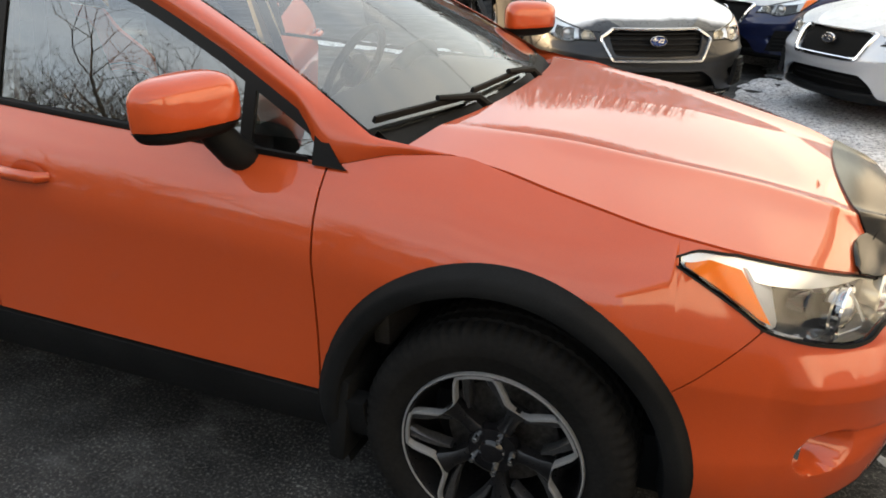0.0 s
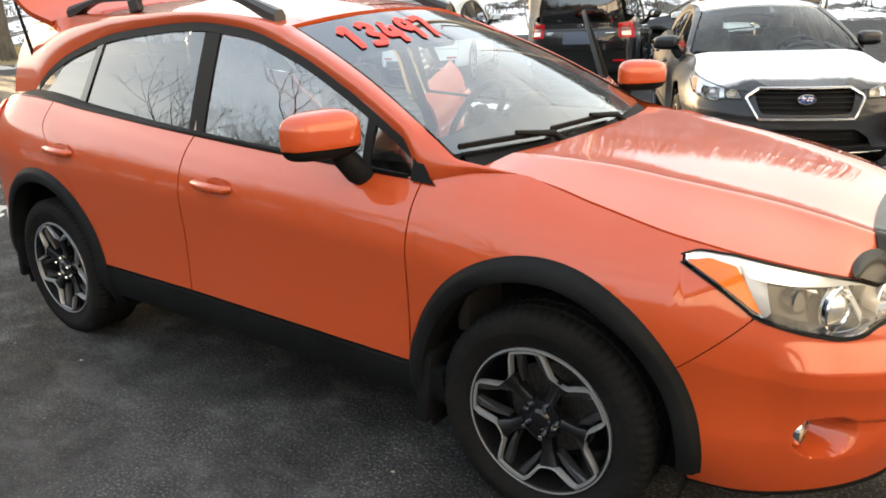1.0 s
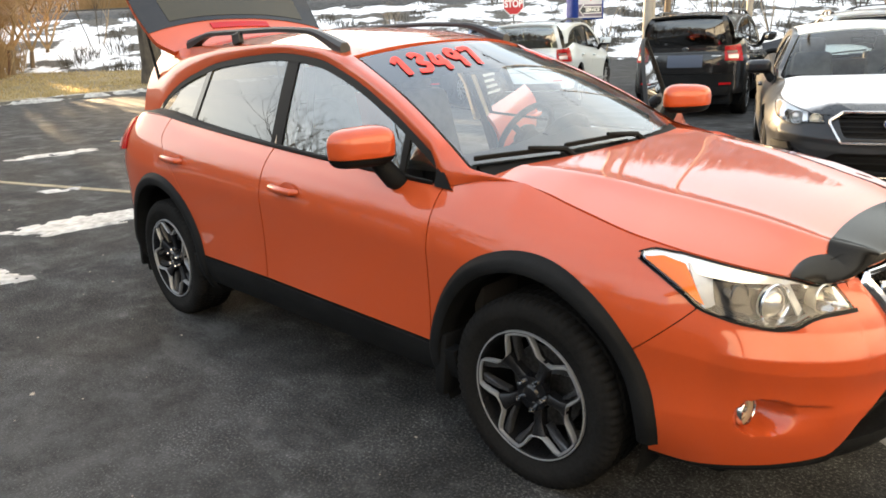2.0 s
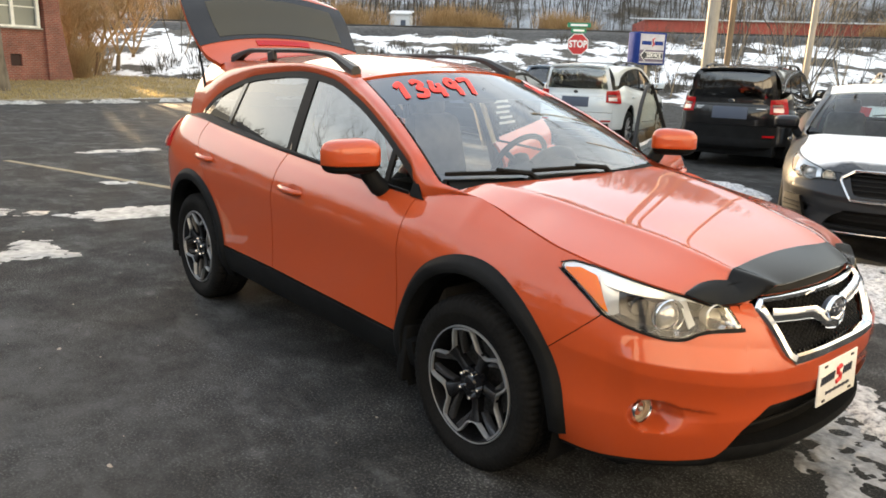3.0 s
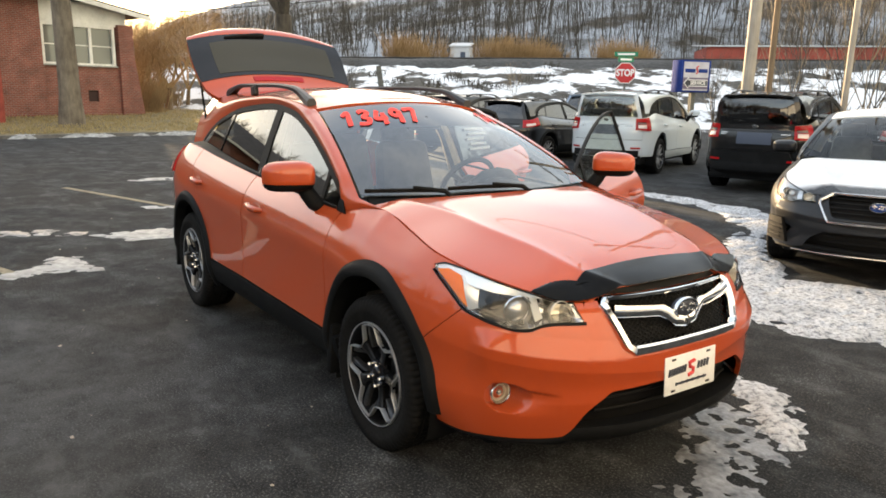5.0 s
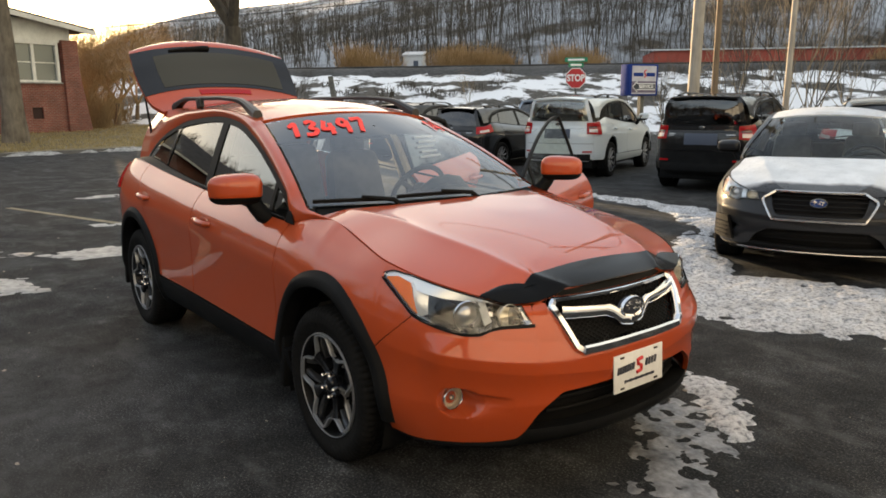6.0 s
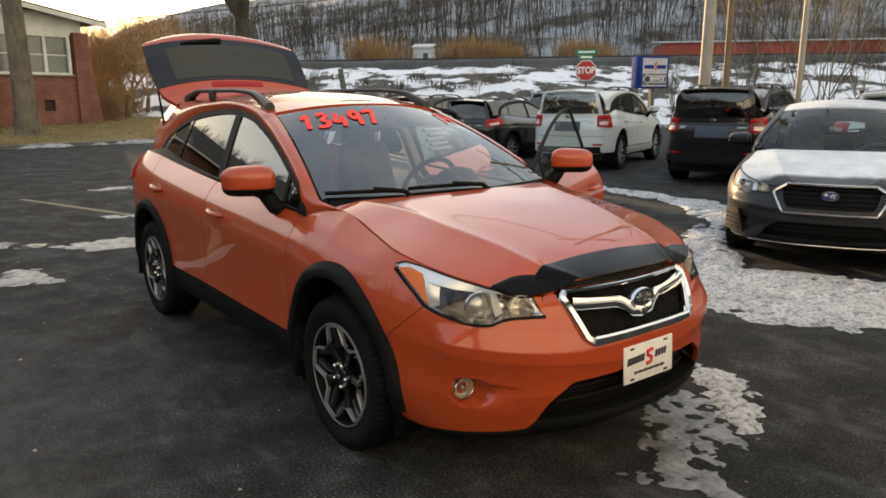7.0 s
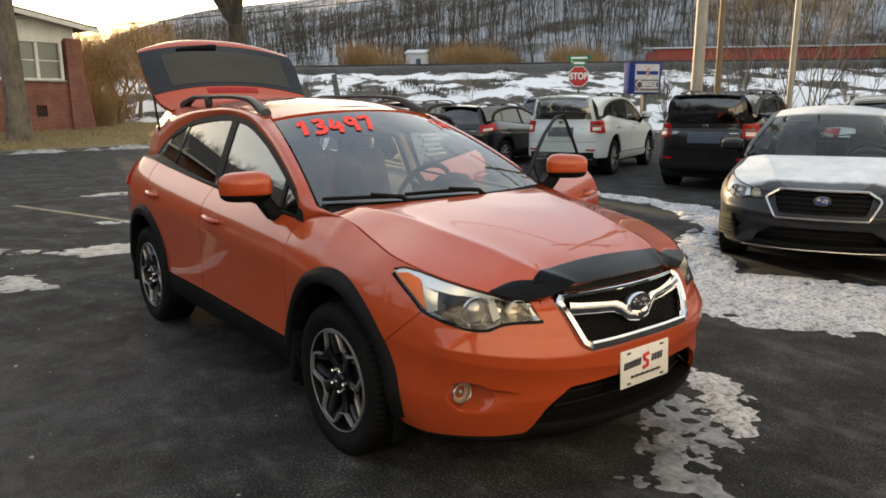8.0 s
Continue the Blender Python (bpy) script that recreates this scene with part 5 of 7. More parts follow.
# the open driver's door, swung out round its front edge
DOOR = thing("driver_door", "", "")
DOOR.parent = ORANGE_CAR
hinge = Vector((-0.46, 0.84, 0.0))
DOOR.matrix_local = Matrix.Translation(hinge) @ Matrix.Rotation(radians(-67), 4, "Z") @ Matrix.Translation(-hinge)
front_door_panel(DOOR, 1, ORANGE)
mirror_parts(DOOR, 1, ORANGE)
lo_, hi_ = (lambda x: belt(x) + 0.008), (lambda x: dlo(x) - 0.028)
part("door_glass", glass_patch(flat(-1.50), flat(-0.70), lo_, hi_, 24, 10, 1, -0.006), DOOR_GLASS, DOOR)
part("quarter_light", glass_patch(flat(-0.665), flat(-0.482), lo_, hi_, 8, 8, 1, -0.006), DOOR_GLASS, DOOR)
part("window_divider", glass_patch(flat(-0.70), flat(-0.665), lo_, lambda x: dlo(x) - 0.02, 3, 8, 1, 0.0), SEAL, DOOR)
part("mirror_sail", glass_patch(flat(-0.486), lambda v: lerp(-0.392, -0.455, v), lambda x: belt(x) - 0.004, lambda x: dlo(x) + 0.003, 8, 6, 1, 0.009), PLASTIC, DOOR)
fpath = [side_glass(-1.545, belt(-1.54), 1), side_glass(-1.535, 1.25, 1), side_glass(-1.53, dlo(-1.53) - 0.02, 1)] + [side_glass(x, dlo(x) - 0.016, 1) for x in np.linspace(-1.45, -0.45, 14)]
strip(fpath, 0.018, 0.020, SEAL, "window_frame", DOOR, up=(0, 1, 0.3), label="black window frame")
part("door_lining", sheet(lambda u, v: skin(lerp(-1.54, -0.50, u), lerp(0.44, 0.97, v), 1, -0.085 - 0.01 * math.sin(6 * u)), 16, 10, 0.05, (0, 1, 0)), DASH, DOOR)

# the open rear door behind it, with a price sheet in its window
REAR_DOOR = thing("rear_door", "", "")
REAR_DOOR.parent = ORANGE_CAR
hinge = Vector((-1.585, 0.845, 0.0))
REAR_DOOR.matrix_local = Matrix.Translation(hinge) @ Matrix.Rotation(radians(-66), 4, "Z") @ Matrix.Translation(-hinge)
rear_door_panel(REAR_DOOR, 1, ORANGE)
part("door_glass", glass_patch(lambda v: lerp(-2.44, -2.36, v), flat(-1.665), lo_, hi_, 18, 10, 1, -0.006), DARK_GLASS, REAR_DOOR)
for k in range(6):
    z0 = 1.125 + 0.036 * k
    part("sheet_line", glass_patch(flat(-2.12 + 0.03 * (k % 3)), flat(-1.79 - 0.04 * (k % 2)), lambda x: z0, lambda x: z0 + 0.016, 2, 1, 1, 0.006, 0.001), PRINT_GREY, REAR_DOOR, "pale line of the price sheet")
fpath = [side_glass(-2.47, belt(-2.47), 1), side_glass(-2.44, 1.25, 1), side_glass(-2.40, dlo(-2.40) - 0.02, 1)] + [side_glass(x, dlo(x) - 0.016, 1) for x in np.linspace(-2.30, -1.66, 8)] + [side_glass(-1.62, 1.25, 1), side_glass(-1.60, belt(-1.6), 1)]
strip(fpath, 0.035, 0.03, SEAL, "window_frame", REAR_DOOR, up=(0, 1, 0.3), label="black window frame")
part("door_lining", sheet(lambda u, v: skin(lerp(-2.26, -1.60, u), lerp(0.46, 1.0, v), 1, -0.085), 12, 8, 0.05, (0, 1, 0)), DASH, REAR_DOOR)


# ---- ground ----
ASPHALT = mat("asphalt", (0.05, 0.05, 0.052), 0.85, spec=0.13)
n_, l_, b_ = nodes(ASPHALT)
grit, mid, wide_ = noise_node(ASPHALT, 90, 5, rough=0.8), noise_node(ASPHALT, 5, 8, rough=0.7), noise_node(ASPHALT, 0.6, 6)
c1 = ramp(ASPHALT, grit, [(0.40, (0.012, 0.012, 0.0125)), (0.54, (0.042, 0.041, 0.039)), (0.64, (0.30, 0.285, 0.26))])
c2 = ramp(ASPHALT, mid, [(0.40, (0.017, 0.017, 0.018)), (0.56, (0.039, 0.038, 0.037)), (0.70, (0.14, 0.136, 0.13))])
c3 = mixed(ASPHALT, c1, c2, 0.45)
blot = noise_node(ASPHALT, 2.1, 7, rough=0.65)
c4 = mixed(ASPHALT, c3, ramp(ASPHALT, wide_, [(0.38, (0.56, 0.59, 0.61)), (0.62, (1.08, 1.13, 1.18))]), 0.9, "MULTIPLY")
c4 = mixed(ASPHALT, c4, ramp(ASPHALT, blot, [(0.36, (0.55, 0.57, 0.60)), (0.50, (0.95, 0.97, 1.0)), (0.66, (1.75, 1.80, 1.85))]), 0.9, "MULTIPLY")
drag = noise_node(ASPHALT, 1.5, 7, stretch=(0.8, 1.9, 1.0), rough=0.68)
c4 = mixed(ASPHALT, c4, (0.105, 0.108, 0.108), ramp(ASPHALT, drag, [(0.54, 0.0), (0.68, 0.55)]))
# brighter light beside the crossover, painted into the colour as a paler oval
tc_, mp_, sp_ = n_.new("ShaderNodeTexCoord"), n_.new("ShaderNodeMapping"), n_.new("ShaderNodeTexGradient")
sp_.gradient_type = "SPHERICAL"
mp_.inputs["Location"].default_value, mp_.inputs["Scale"].default_value = (0.62, 1.25, 0.0), (0.40, 0.52, 1.0)
l_.new(tc_.outputs["Object"], mp_.inputs[0])
l_.new(mp_.outputs[0], sp_.inputs[0])
light_pool = mixed(ASPHALT, sp_.outputs["Color"], ramp(ASPHALT, mid, [(0.30, 0.25), (0.65, 1.0)]), 1.0, "MULTIPLY")
l_.new(mixed(ASPHALT, c4, (0.098, 0.103, 0.106), ramp(ASPHALT, light_pool, [(0.05, 0.0), (0.60, 0.52)])), b_.inputs["Base Color"])
l_.new(ramp(ASPHALT, wide_, [(0.40, 0.78), (0.60, 0.95)]), b_.inputs["Roughness"])
bump(ASPHALT, grit, 0.9, 0.012)
bm = bmesh.new()
bmesh.ops.create_grid(bm, x_segments=60, y_segments=60, size=1500)
ground = solid("ground", bm, ASPHALT, "dark worn asphalt lot with fine grit", "asphalt", kind="structure")

SNOW = mat("old_snow", (0.55, 0.565, 0.59), 0.8)
n_, l_, b_ = nodes(SNOW)
crust, dirt = noise_node(SNOW, 34, 7, rough=0.7), noise_node(SNOW, 3.0, 6, rough=0.65)
l_.new(mixed(SNOW, ramp(SNOW, crust, [(0.40, (0.24, 0.25, 0.27)), (0.49, (0.60, 0.61, 0.63)), (0.62, (0.80, 0.805, 0.82))]), ramp(SNOW, dirt, [(0.36, 0.66), (0.56, 1.0)]), 0.7, "MULTIPLY"), b_.inputs["Base Color"])
bump(SNOW, crust, 1.0, 0.03)


def boxy(car, wide, tall, back):
    """A squarer upper body: wider, taller and longer towards the tail above the belt."""
    for ob in car.children:
        if ob.type != "MESH" and not ob.children:
            continue
        for mesh_ob in [ob, *ob.children]:
            if mesh_ob.type != "MESH" or mesh_ob.data is None or ob.type != "MESH":
                continue
            for v in mesh_ob.data.vertices:
                k = clamp((v.co.z - 0.98) / 0.45)
                r = clamp((-1.9 - v.co.x) / 1.2)
                v.co.y *= 1 + wide * k
                v.co.z += tall * k * (0.5 + 0.5 * clamp((-0.6 - v.co.x) / 0.8))
                v.co.x -= back * k * r


def frosted(name, paint_mat):
    """A bonnet white with frost that has melted away along its nose."""
    m = grainy(name, (0.58, 0.61, 0.64), (0.76, 0.78, 0.80), 60, 0.32, 0.1, 0.001, big=4)
    n, l, b = nodes(m)
    tc, sep, add = n.new("ShaderNodeTexCoord"), n.new("ShaderNodeSeparateXYZ"), n.new("ShaderNodeMath")
    l.new(tc.outputs["Object"], sep.inputs[0])
    wave = n.new("ShaderNodeMath")
    wave.operation, wave.inputs[1].default_value = "MULTIPLY", 0.10
    l.new(noise_node(m, 5, 5), wave.inputs[0])
    l.new(sep.outputs["X"], add.inputs[0])
    l.new(wave.outputs[0], add.inputs[1])
    frost = b.inputs["Base Color"].links[0].from_socket
    bare = tuple(nodes(paint_mat)[2].inputs["Base Color"].default_value)[:3]
    l.new(mixed(m, frost, bare, ramp(m, add.outputs[0], [(0.73, 0.0), (0.79, 1.0)])), b.inputs["Base Color"])
    return m


PALE_CLOTH = grainy("pale_seat_cloth", (0.16, 0.155, 0.145), (0.24, 0.23, 0.215), 220, 0.95, 0.3, 0.002, big=8)


def other_car(name, label, m, scale, paint_mat, rails=True, clad=True, rear_glass=None, crossbar=False, slats=False, top_mat=None, rear_side=None, screen=None):
    c = thing(name, label, "car")
    tall, saloon = name == "parked_suv", name == "parked_saloon"
    body_shell(c, paint_mat, clad=clad, rear_mat=rear_glass, rails=rails, top_mat=top_mat)
    for sd in (-1, 1):
        headlight(c, sd)
        tail_light(c, sd, tall)
        side_glazing(c, sd, GLASS, rear_side or DARK_GLASS)
        mirror_parts(c, sd, paint_mat)
        # the dark corner intake of the bumper
        def corner(q, z, out):
            p = skin(q, 0.365, sd, out)
            return Vector((p.x, p.y, z))

        well = part("side_intake", sheet(lambda u, v: corner(lerp(lerp(0.575, 0.60, v), lerp(0.86, 0.79, v), u), lerp(0.325, 0.545, v), 0.040), 10, 8, 0.03, (-1, -sd, 0)), SEAL, c, "black corner intake")
        for z in (0.36, 0.40, 0.44, 0.48):
            part("intake_bar", tube([corner(q, z, 0.044) for q in np.linspace(0.60, 0.80, 6)], 0.007, 6), SEAL, well)
        for cx in (0.0, -BASE):
            wheel_parts(c, (cx, sd * 0.755, AXLE_Z), sd, spokes=False)
    if saloon:
        grille(c, 0.435, 0.815, 0.565, 0.335, crossbar=crossbar, slats=slats, hexed=True)
        part("lip_line", tube([front_pt(y, 0.272, 0.035) for y in np.linspace(-0.60, 0.60, 25)], 0.007, 6), SATIN, c, "bright line along the lip")
    else:
        grille(c, 0.40, 0.805, 0.585, 0.32, crossbar=crossbar, slats=slats)
    windscreen_parts(c, screen or SCREEN_GLASS)
    cabin(c, saloon, PALE_CLOTH if saloon else None)
    if saloon:
        # a low rear bench, so that the rear window shows between the headrests
        for ob in c.children:
            if ob.name.startswith("rear_headrest") or ob.name.startswith("seat") and max(v.co.y for v in ob.data.vertices) > 0.55 and min(v.co.y for v in ob.data.vertices) < -0.55:
                for mesh_ob in [ob, *ob.children]:
                    mesh_ob.data.transform(Matrix.Translation((0, 0, -0.14)))
    if tall:
        boxy(c, 0.16, 0.01, 0.20)
    c.matrix_world = m @ Matrix.Diagonal((*scale, 1))
    return c


def parked(x, y, heading):
    return pose(x, y, 0, 0, 0, heading)


# a car's pose is given by its front axle's middle
def tail_at(x, y, heading, sx):
    a = radians(heading)
    return parked(x + 3.5 * sx * math.cos(a), y + 3.5 * sx * math.sin(a), heading)


def nose_at(x, y, heading, sx):
    a = radians(heading)
    return parked(x - 0.97 * sx * math.cos(a), y - 0.97 * sx * math.sin(a), heading)


SUV_SIZE = (1.03, 1.02, 1.07)
other_car("parked_suv", "black sport utility car with roof rails and clear-red tail lights", tail_at(-4.50, 8.82, 107, 1.03), SUV_SIZE, BLACK_PAINT)
other_car("parked_suv", "white sport utility car with black roof rails and red tail lights", tail_at(-7.85, 8.9, 112, 1.03), SUV_SIZE, WHITE_PAINT, clad=False, rear_glass=SIDE_GLASS, rear_side=CLEAR_SCREEN)
other_car("parked_suv", "dark sport utility car with snow on its bonnet behind the row", parked(-5.55, 15.1, 201), SUV_SIZE, BLACK_PAINT, top_mat=FROST)
other_car("parked_wagon", "black estate car with red tail lights", tail_at(-10.7, 8.38, 110, 1.06), (1.06, 1.03, 0.95), BLACK_PAINT)
other_car("parked_wagon", "dark grey estate car at the end of the row", tail_at(-13.4, 8.5, 112, 1.06), (1.06, 1.03, 1.0), GREY_PAINT)
other_car("parked_wagon", "pale blue estate car with roof rails", tail_at(-12.35, 12.7, 112, 1.06), (1.06, 1.03, 1.07), PALE_BLUE_PAINT)
other_car("parked_saloon", "dark grey saloon car with a frosted white bonnet", nose_at(-0.20, 3.95, -66, 1.07), (1.07, 1.04, 0.93), GREY_PAINT, slats=True, rear_side=GLASS, screen=CLEAR_SCREEN, rear_glass=GLASS, rails=False, clad=False, top_mat=frosted("frosted_grey_bonnet", GREY_PAINT))
other_car("parked_wagon", "white estate car with black roof rails behind the saloon", tail_at(-2.1, 9.9, 112, 1.06), (1.06, 1.03, 1.02), WHITE_PAINT)
other_car("parked_hatchback", "silver hatchback with a mesh grille", nose_at(1.02, 4.66, -143, 1.0), (1.0, 1.0, 0.94), SILVER_PAINT, rails=False, clad=False, top_mat=FROST)
other_car("parked_hatchback", "dark blue hatchback with snow on its bonnet", nose_at(0.12, 6.95, -145, 1.0), (1.0, 1.0, 0.94), BLUE_PAINT, rails=False, clad=False, top_mat=FROST)


# ---- snow, lines and lawn on the ground ----
def poly_depth(poly, x, y):
    """How far inside a polygon a place lies (minus: outside)."""
    best, inside = 1e9, False
    n = len(poly)
    for i in range(n):
        (ax, ay), (bx, by) = poly[i], poly[(i + 1) % n]
        dx, dy = bx - ax, by - ay
        t = clamp(((x - ax) * dx + (y - ay) * dy) / (dx * dx + dy * dy + 1e-9))
        best = min(best, math.hypot(x - ax - t * dx, y - ay - t * dy))
        if (ay > y) != (by > y) and x < (bx - ax) * (y - ay) / (by - ay) + ax:
            inside = not inside
    return best if inside else -best


def snow_sheet(name, label, poly, res, high, ragged, grain, seed, mat_=None, pits=0.5, base=0.0, holes=0.25):
    xs, ys = [p[0] for p in poly], [p[1] for p in poly]
    x0, y0 = min(xs) - ragged, min(ys) - ragged
    nx, ny = int((max(xs) - x0 + ragged) / res) + 1, int((max(ys) - y0 + ragged) / res) + 1
    bm = bmesh.new()
    grid = {}
    for i in range(nx):
        for j in range(ny):
            x, y = x0 + i * res, y0 + j * res
            q = Vector((x * grain, y * grain, seed))
            fine = noise.noise(q * 6.1)
            d = poly_depth(poly, x, y) + ragged * (noise.noise(q) + 0.5 * noise.noise(q * 2.7) + 0.35 * fine)
            d -= holes * step(0.10, 0.50, noise.noise(q * 3.3 + Vector((7, 3, 1))) + 0.4 * fine)
            h = high * clamp(d / 0.07, -0.7, 1) * (0.75 + 0.35 * noise.noise(q * 1.3))
            h -= pits * high * step(0.05, 0.45, noise.noise(Vector((x * 6.0, y * 6.0, seed + 5)))) * clamp(d / 0.1)
            h += high * (0.30 * noise.noise(Vector((x * 12, y * 12, seed))) + 0.30 * noise.noise(Vector((x * 26, y * 26, seed))))
            grid[i, j] = (x, y, h)
    used = {}

    def vert(k):
        if k not in used:
            x, y, h = grid[k]
            used[k] = bm.verts.new((x, y, base + h))
        return used[k]

    for i in range(nx - 1):
        for j in range(ny - 1):
            four = ((i, j), (i + 1, j), (i + 1, j + 1), (i, j + 1))
            if max(grid[k][2] for k in four) > -0.001:
                bm.faces.new([vert(k) for k in four])
    return solid(name, bm, mat_ or SNOW, label, "snow", kind="structure")


DIRTY_SNOW = grainy("dirty_snow", (0.17, 0.165, 0.155), (0.44, 0.435, 0.42), 12, 0.6, 0.4, 0.01, big=3)
SLUSH = grainy("wet_slush", (0.035, 0.035, 0.037), (0.34, 0.34, 0.345), 30, 0.40, 0.5, 0.01, big=5)
snow_sheet("snow_patch", "trodden old snow between the parked cars", [(-0.9, 2.4), (0.2, 2.25), (1.3, 2.75), (2.8, 3.6), (3.4, 5.6), (2.2, 6.6), (1.4, 7.4), (0.7, 7.2), (0.5, 5.5), (0.25, 4.2), (-0.75, 3.7), (-1.25, 4.2), (-1.6, 4.7), (-2.6, 6.7), (-3.4, 7.25), (-5.6, 7.4),
           (-5.5, 6.95), (-3.6, 6.7), (-2.4, 5.4), (-1.7, 3.9), (-1.5, 2.9)], 0.026, 0.028, 0.17, 1.3, 3.0, pits=0.6, holes=0.30)
snow_sheet("snow_patch", "thin snow beyond the parked hatchbacks", [(1.2, 7.2), (3.5, 6.4), (6, 7.5), (6, 12), (2, 12.5), (-0.5, 10.5), (-0.8, 8.2)], 0.09, 0.05, 0.35, 0.8, 9.0)
snow_sheet("snow_patch", "small crusted snow heap before the bumper", [(0.38, 1.25), (0.55, 1.32), (0.98, 0.98), (1.14, 0.70), (1.02, 0.62), (0.80, 0.78), (0.62, 0.92)], 0.016, 0.022, 0.06, 4.0, 21.0, pits=0.1, holes=0.06)
snow_sheet("slush_patch", "wet grey slush beside the bumper", [(0.62, 0.85), (0.85, 0.74), (1.08, 0.62), (1.18, 0.36), (1.28, 0.04), (1.02, -0.02), (0.82, 0.22), (0.60, 0.52)], 0.015, 0.009, 0.17, 4.2, 33.0, SLUSH, pits=0.9, holes=0.30)
snow_sheet("snow_patch", "thin strip of snow on the lot", [(-5.85, -1.05), (-5.35, -0.75), (-5.25, -0.05), (-5.75, 0.3), (-5.95, -0.3)], 0.03, 0.012, 0.06, 2.5, 41.0, DIRTY_SNOW, pits=0.3, holes=0.10)
snow_sheet("snow_patch", "crooked strip of snow on the lot", [(-4.08, -1.20), (-4.30, -1.26), (-4.75, -1.30), (-4.95, -1.52), (-4.6, -1.62), (-4.28, -2.05), (-4.02, -2.0), (-4.22, -1.66)], 0.025, 0.012, 0.05, 3.0, 47.0, DIRTY_SNOW, pits=0.3, holes=0.10)
snow_sheet("snow_patch", "thin streak of snow on the lot", [(-6.6, -1.9), (-6.1, -1.75), (-5.9, -1.1), (-6.1, -1.0), (-6.45, -1.4)], 0.03, 0.015, 0.09, 2.5, 55.0, SLUSH, pits=0.8)
snow_sheet("snow_patch", "small patches of snow by the parking line", [(-10.9, 0.4), (-10.6, 0.7), (-10.6, 1.7), (-10.95, 1.9), (-11.1, 1.0)], 0.04, 0.02, 0.12, 2.0, 61.0, DIRTY_SNOW, pits=0.6)
snow_sheet("snow_patch", "small patch of snow behind the car", [(-7.7, -0.1), (-7.45, -0.05), (-7.35, 0.3), (-7.6, 0.35)], 0.03, 0.02, 0.06, 2.0, 66.0, DIRTY_SNOW, pits=0.6)

YELLOW = grainy("worn_line_paint", (0.10, 0.085, 0.055), (0.30, 0.25, 0.15), 30, 0.8, 0.2, 0.002, big=4)
for (ax, ay), (bx, by) in (((-9.2, -3.65), (-4.3, -1.87)), ((-10.3, -0.65), (-6.4, 0.63)), ((-11.6, 2.3), (-8.0, 3.5))):
    d = Vector((bx - ax, by - ay, 0))
    solid("parking_line", box((d.length, 0.10, 0.004), (0, 0, 0.002)), YELLOW, "worn yellow parking line on the asphalt", "line", pose((ax + bx) / 2, (ay + by) / 2, 0, 0, 0, math.degrees(math.atan2(d.y, d.x))), group="parking lines", kind="structure")

GRASS = grainy("winter_grass", (0.085, 0.068, 0.035), (0.27, 0.21, 0.105), 9, 0.95, 0.7, 0.05, big=0.5)
kerb = lambda y: -23.8 - 0.17 * y - 0.004 * (y - 5) ** 2
def lawn_pt(u, v):
    y = lerp(-45, 27, u)
    x = lerp(kerb(y), kerb(y) - 60, v**1.5)
    return Vector((x, y, 0.10 + 0.9 * v + 0.05 * noise.noise(Vector((x * 0.4, y * 0.4, 2)))))


solid("lawn", sheet(lawn_pt, 90, 60, 0.25, (0, 0, -1)), GRASS, "brown winter lawn beyond the road", "lawn", kind="structure")
BLADES = backlit(grainy("dry_grass_blades", (0.26, 0.20, 0.09), (0.46, 0.37, 0.19), 3, 0.9, 0.0), 0.5)
rng = random.Random(77)
verts, faces = [], []
for _ in range(16000):
    y = rng.uniform(-6, 22)
    x = kerb(y) - 0.35 - 26 * rng.random() ** 1.5
    z = 0.10 + 0.9 * ((kerb(y) - x) / 60) ** (1 / 1.5) * 1.0
    for _ in range(3):
        a, h, w = rng.uniform(0, 6.28), rng.uniform(0.04, 0.12), rng.uniform(0.015, 0.035)
        bx, by = x + rng.uniform(-0.1, 0.1), y + rng.uniform(-0.1, 0.1)
        c, d = math.cos(a) * w, math.sin(a) * w
        lx, ly = rng.uniform(-0.07, 0.07), rng.uniform(-0.07, 0.07)
        k = len(verts)
        verts += [(bx - c, by - d, z - 0.06), (bx + c, by + d, z - 0.06), (bx + lx, by + ly, z + h)]
        faces.append((k, k + 1, k + 2))
me = bpy.data.meshes.new("lawn_grass")
me.from_pydata(verts, [], faces)
me.materials.append(BLADES)
tagged(new("lawn_grass", me), "dry winter grass blades on the lawn", "grass", kind="stuff")
CONCRETE = grainy("kerb_concrete", (0.22, 0.21, 0.20), (0.36, 0.35, 0.33), 12, 0.85, 0.3, 0.005, big=1)
WORN_KERB = grainy("worn_kerb", (0.055, 0.052, 0.048), (0.14, 0.13, 0.12), 12, 0.9, 0.4, 0.006, big=1)
solid("kerb", sheet(lambda u, v: Vector((kerb(lerp(-45, 27, u)) + 0.12 - 0.16 * v, lerp(-45, 27, u), 0.0 + 0.11 * step(0, 0.3, v))), 60, 4, 0.0, (0, 0, -1)), WORN_KERB, "low worn concrete kerb", "kerb", kind="structure")
snow_sheet("snow_bank", "strip of ploughed snow along the kerb", [(kerb(y) + 0.30, y) for y in (-20, -12, -5, 0, 4, 9, 16)] + [(kerb(y) - 0.55, y) for y in (16, 9, 4, 0, -5, -12, -20)], 0.16, 0.09, 0.50, 0.6, 71.0, DIRTY_SNOW, base=0.05, holes=0.55)

# ---- railway bank and wooded hill ----
EYE0 = Vector((2.6, -2.4))
NORM, ALONG = Vector((-0.70, 0.714)).normalized(), Vector((0.714, 0.70)).normalized()


def bank_place(far, along):
    p = EYE0 + NORM * far + ALONG * along
    return p.x, p.y


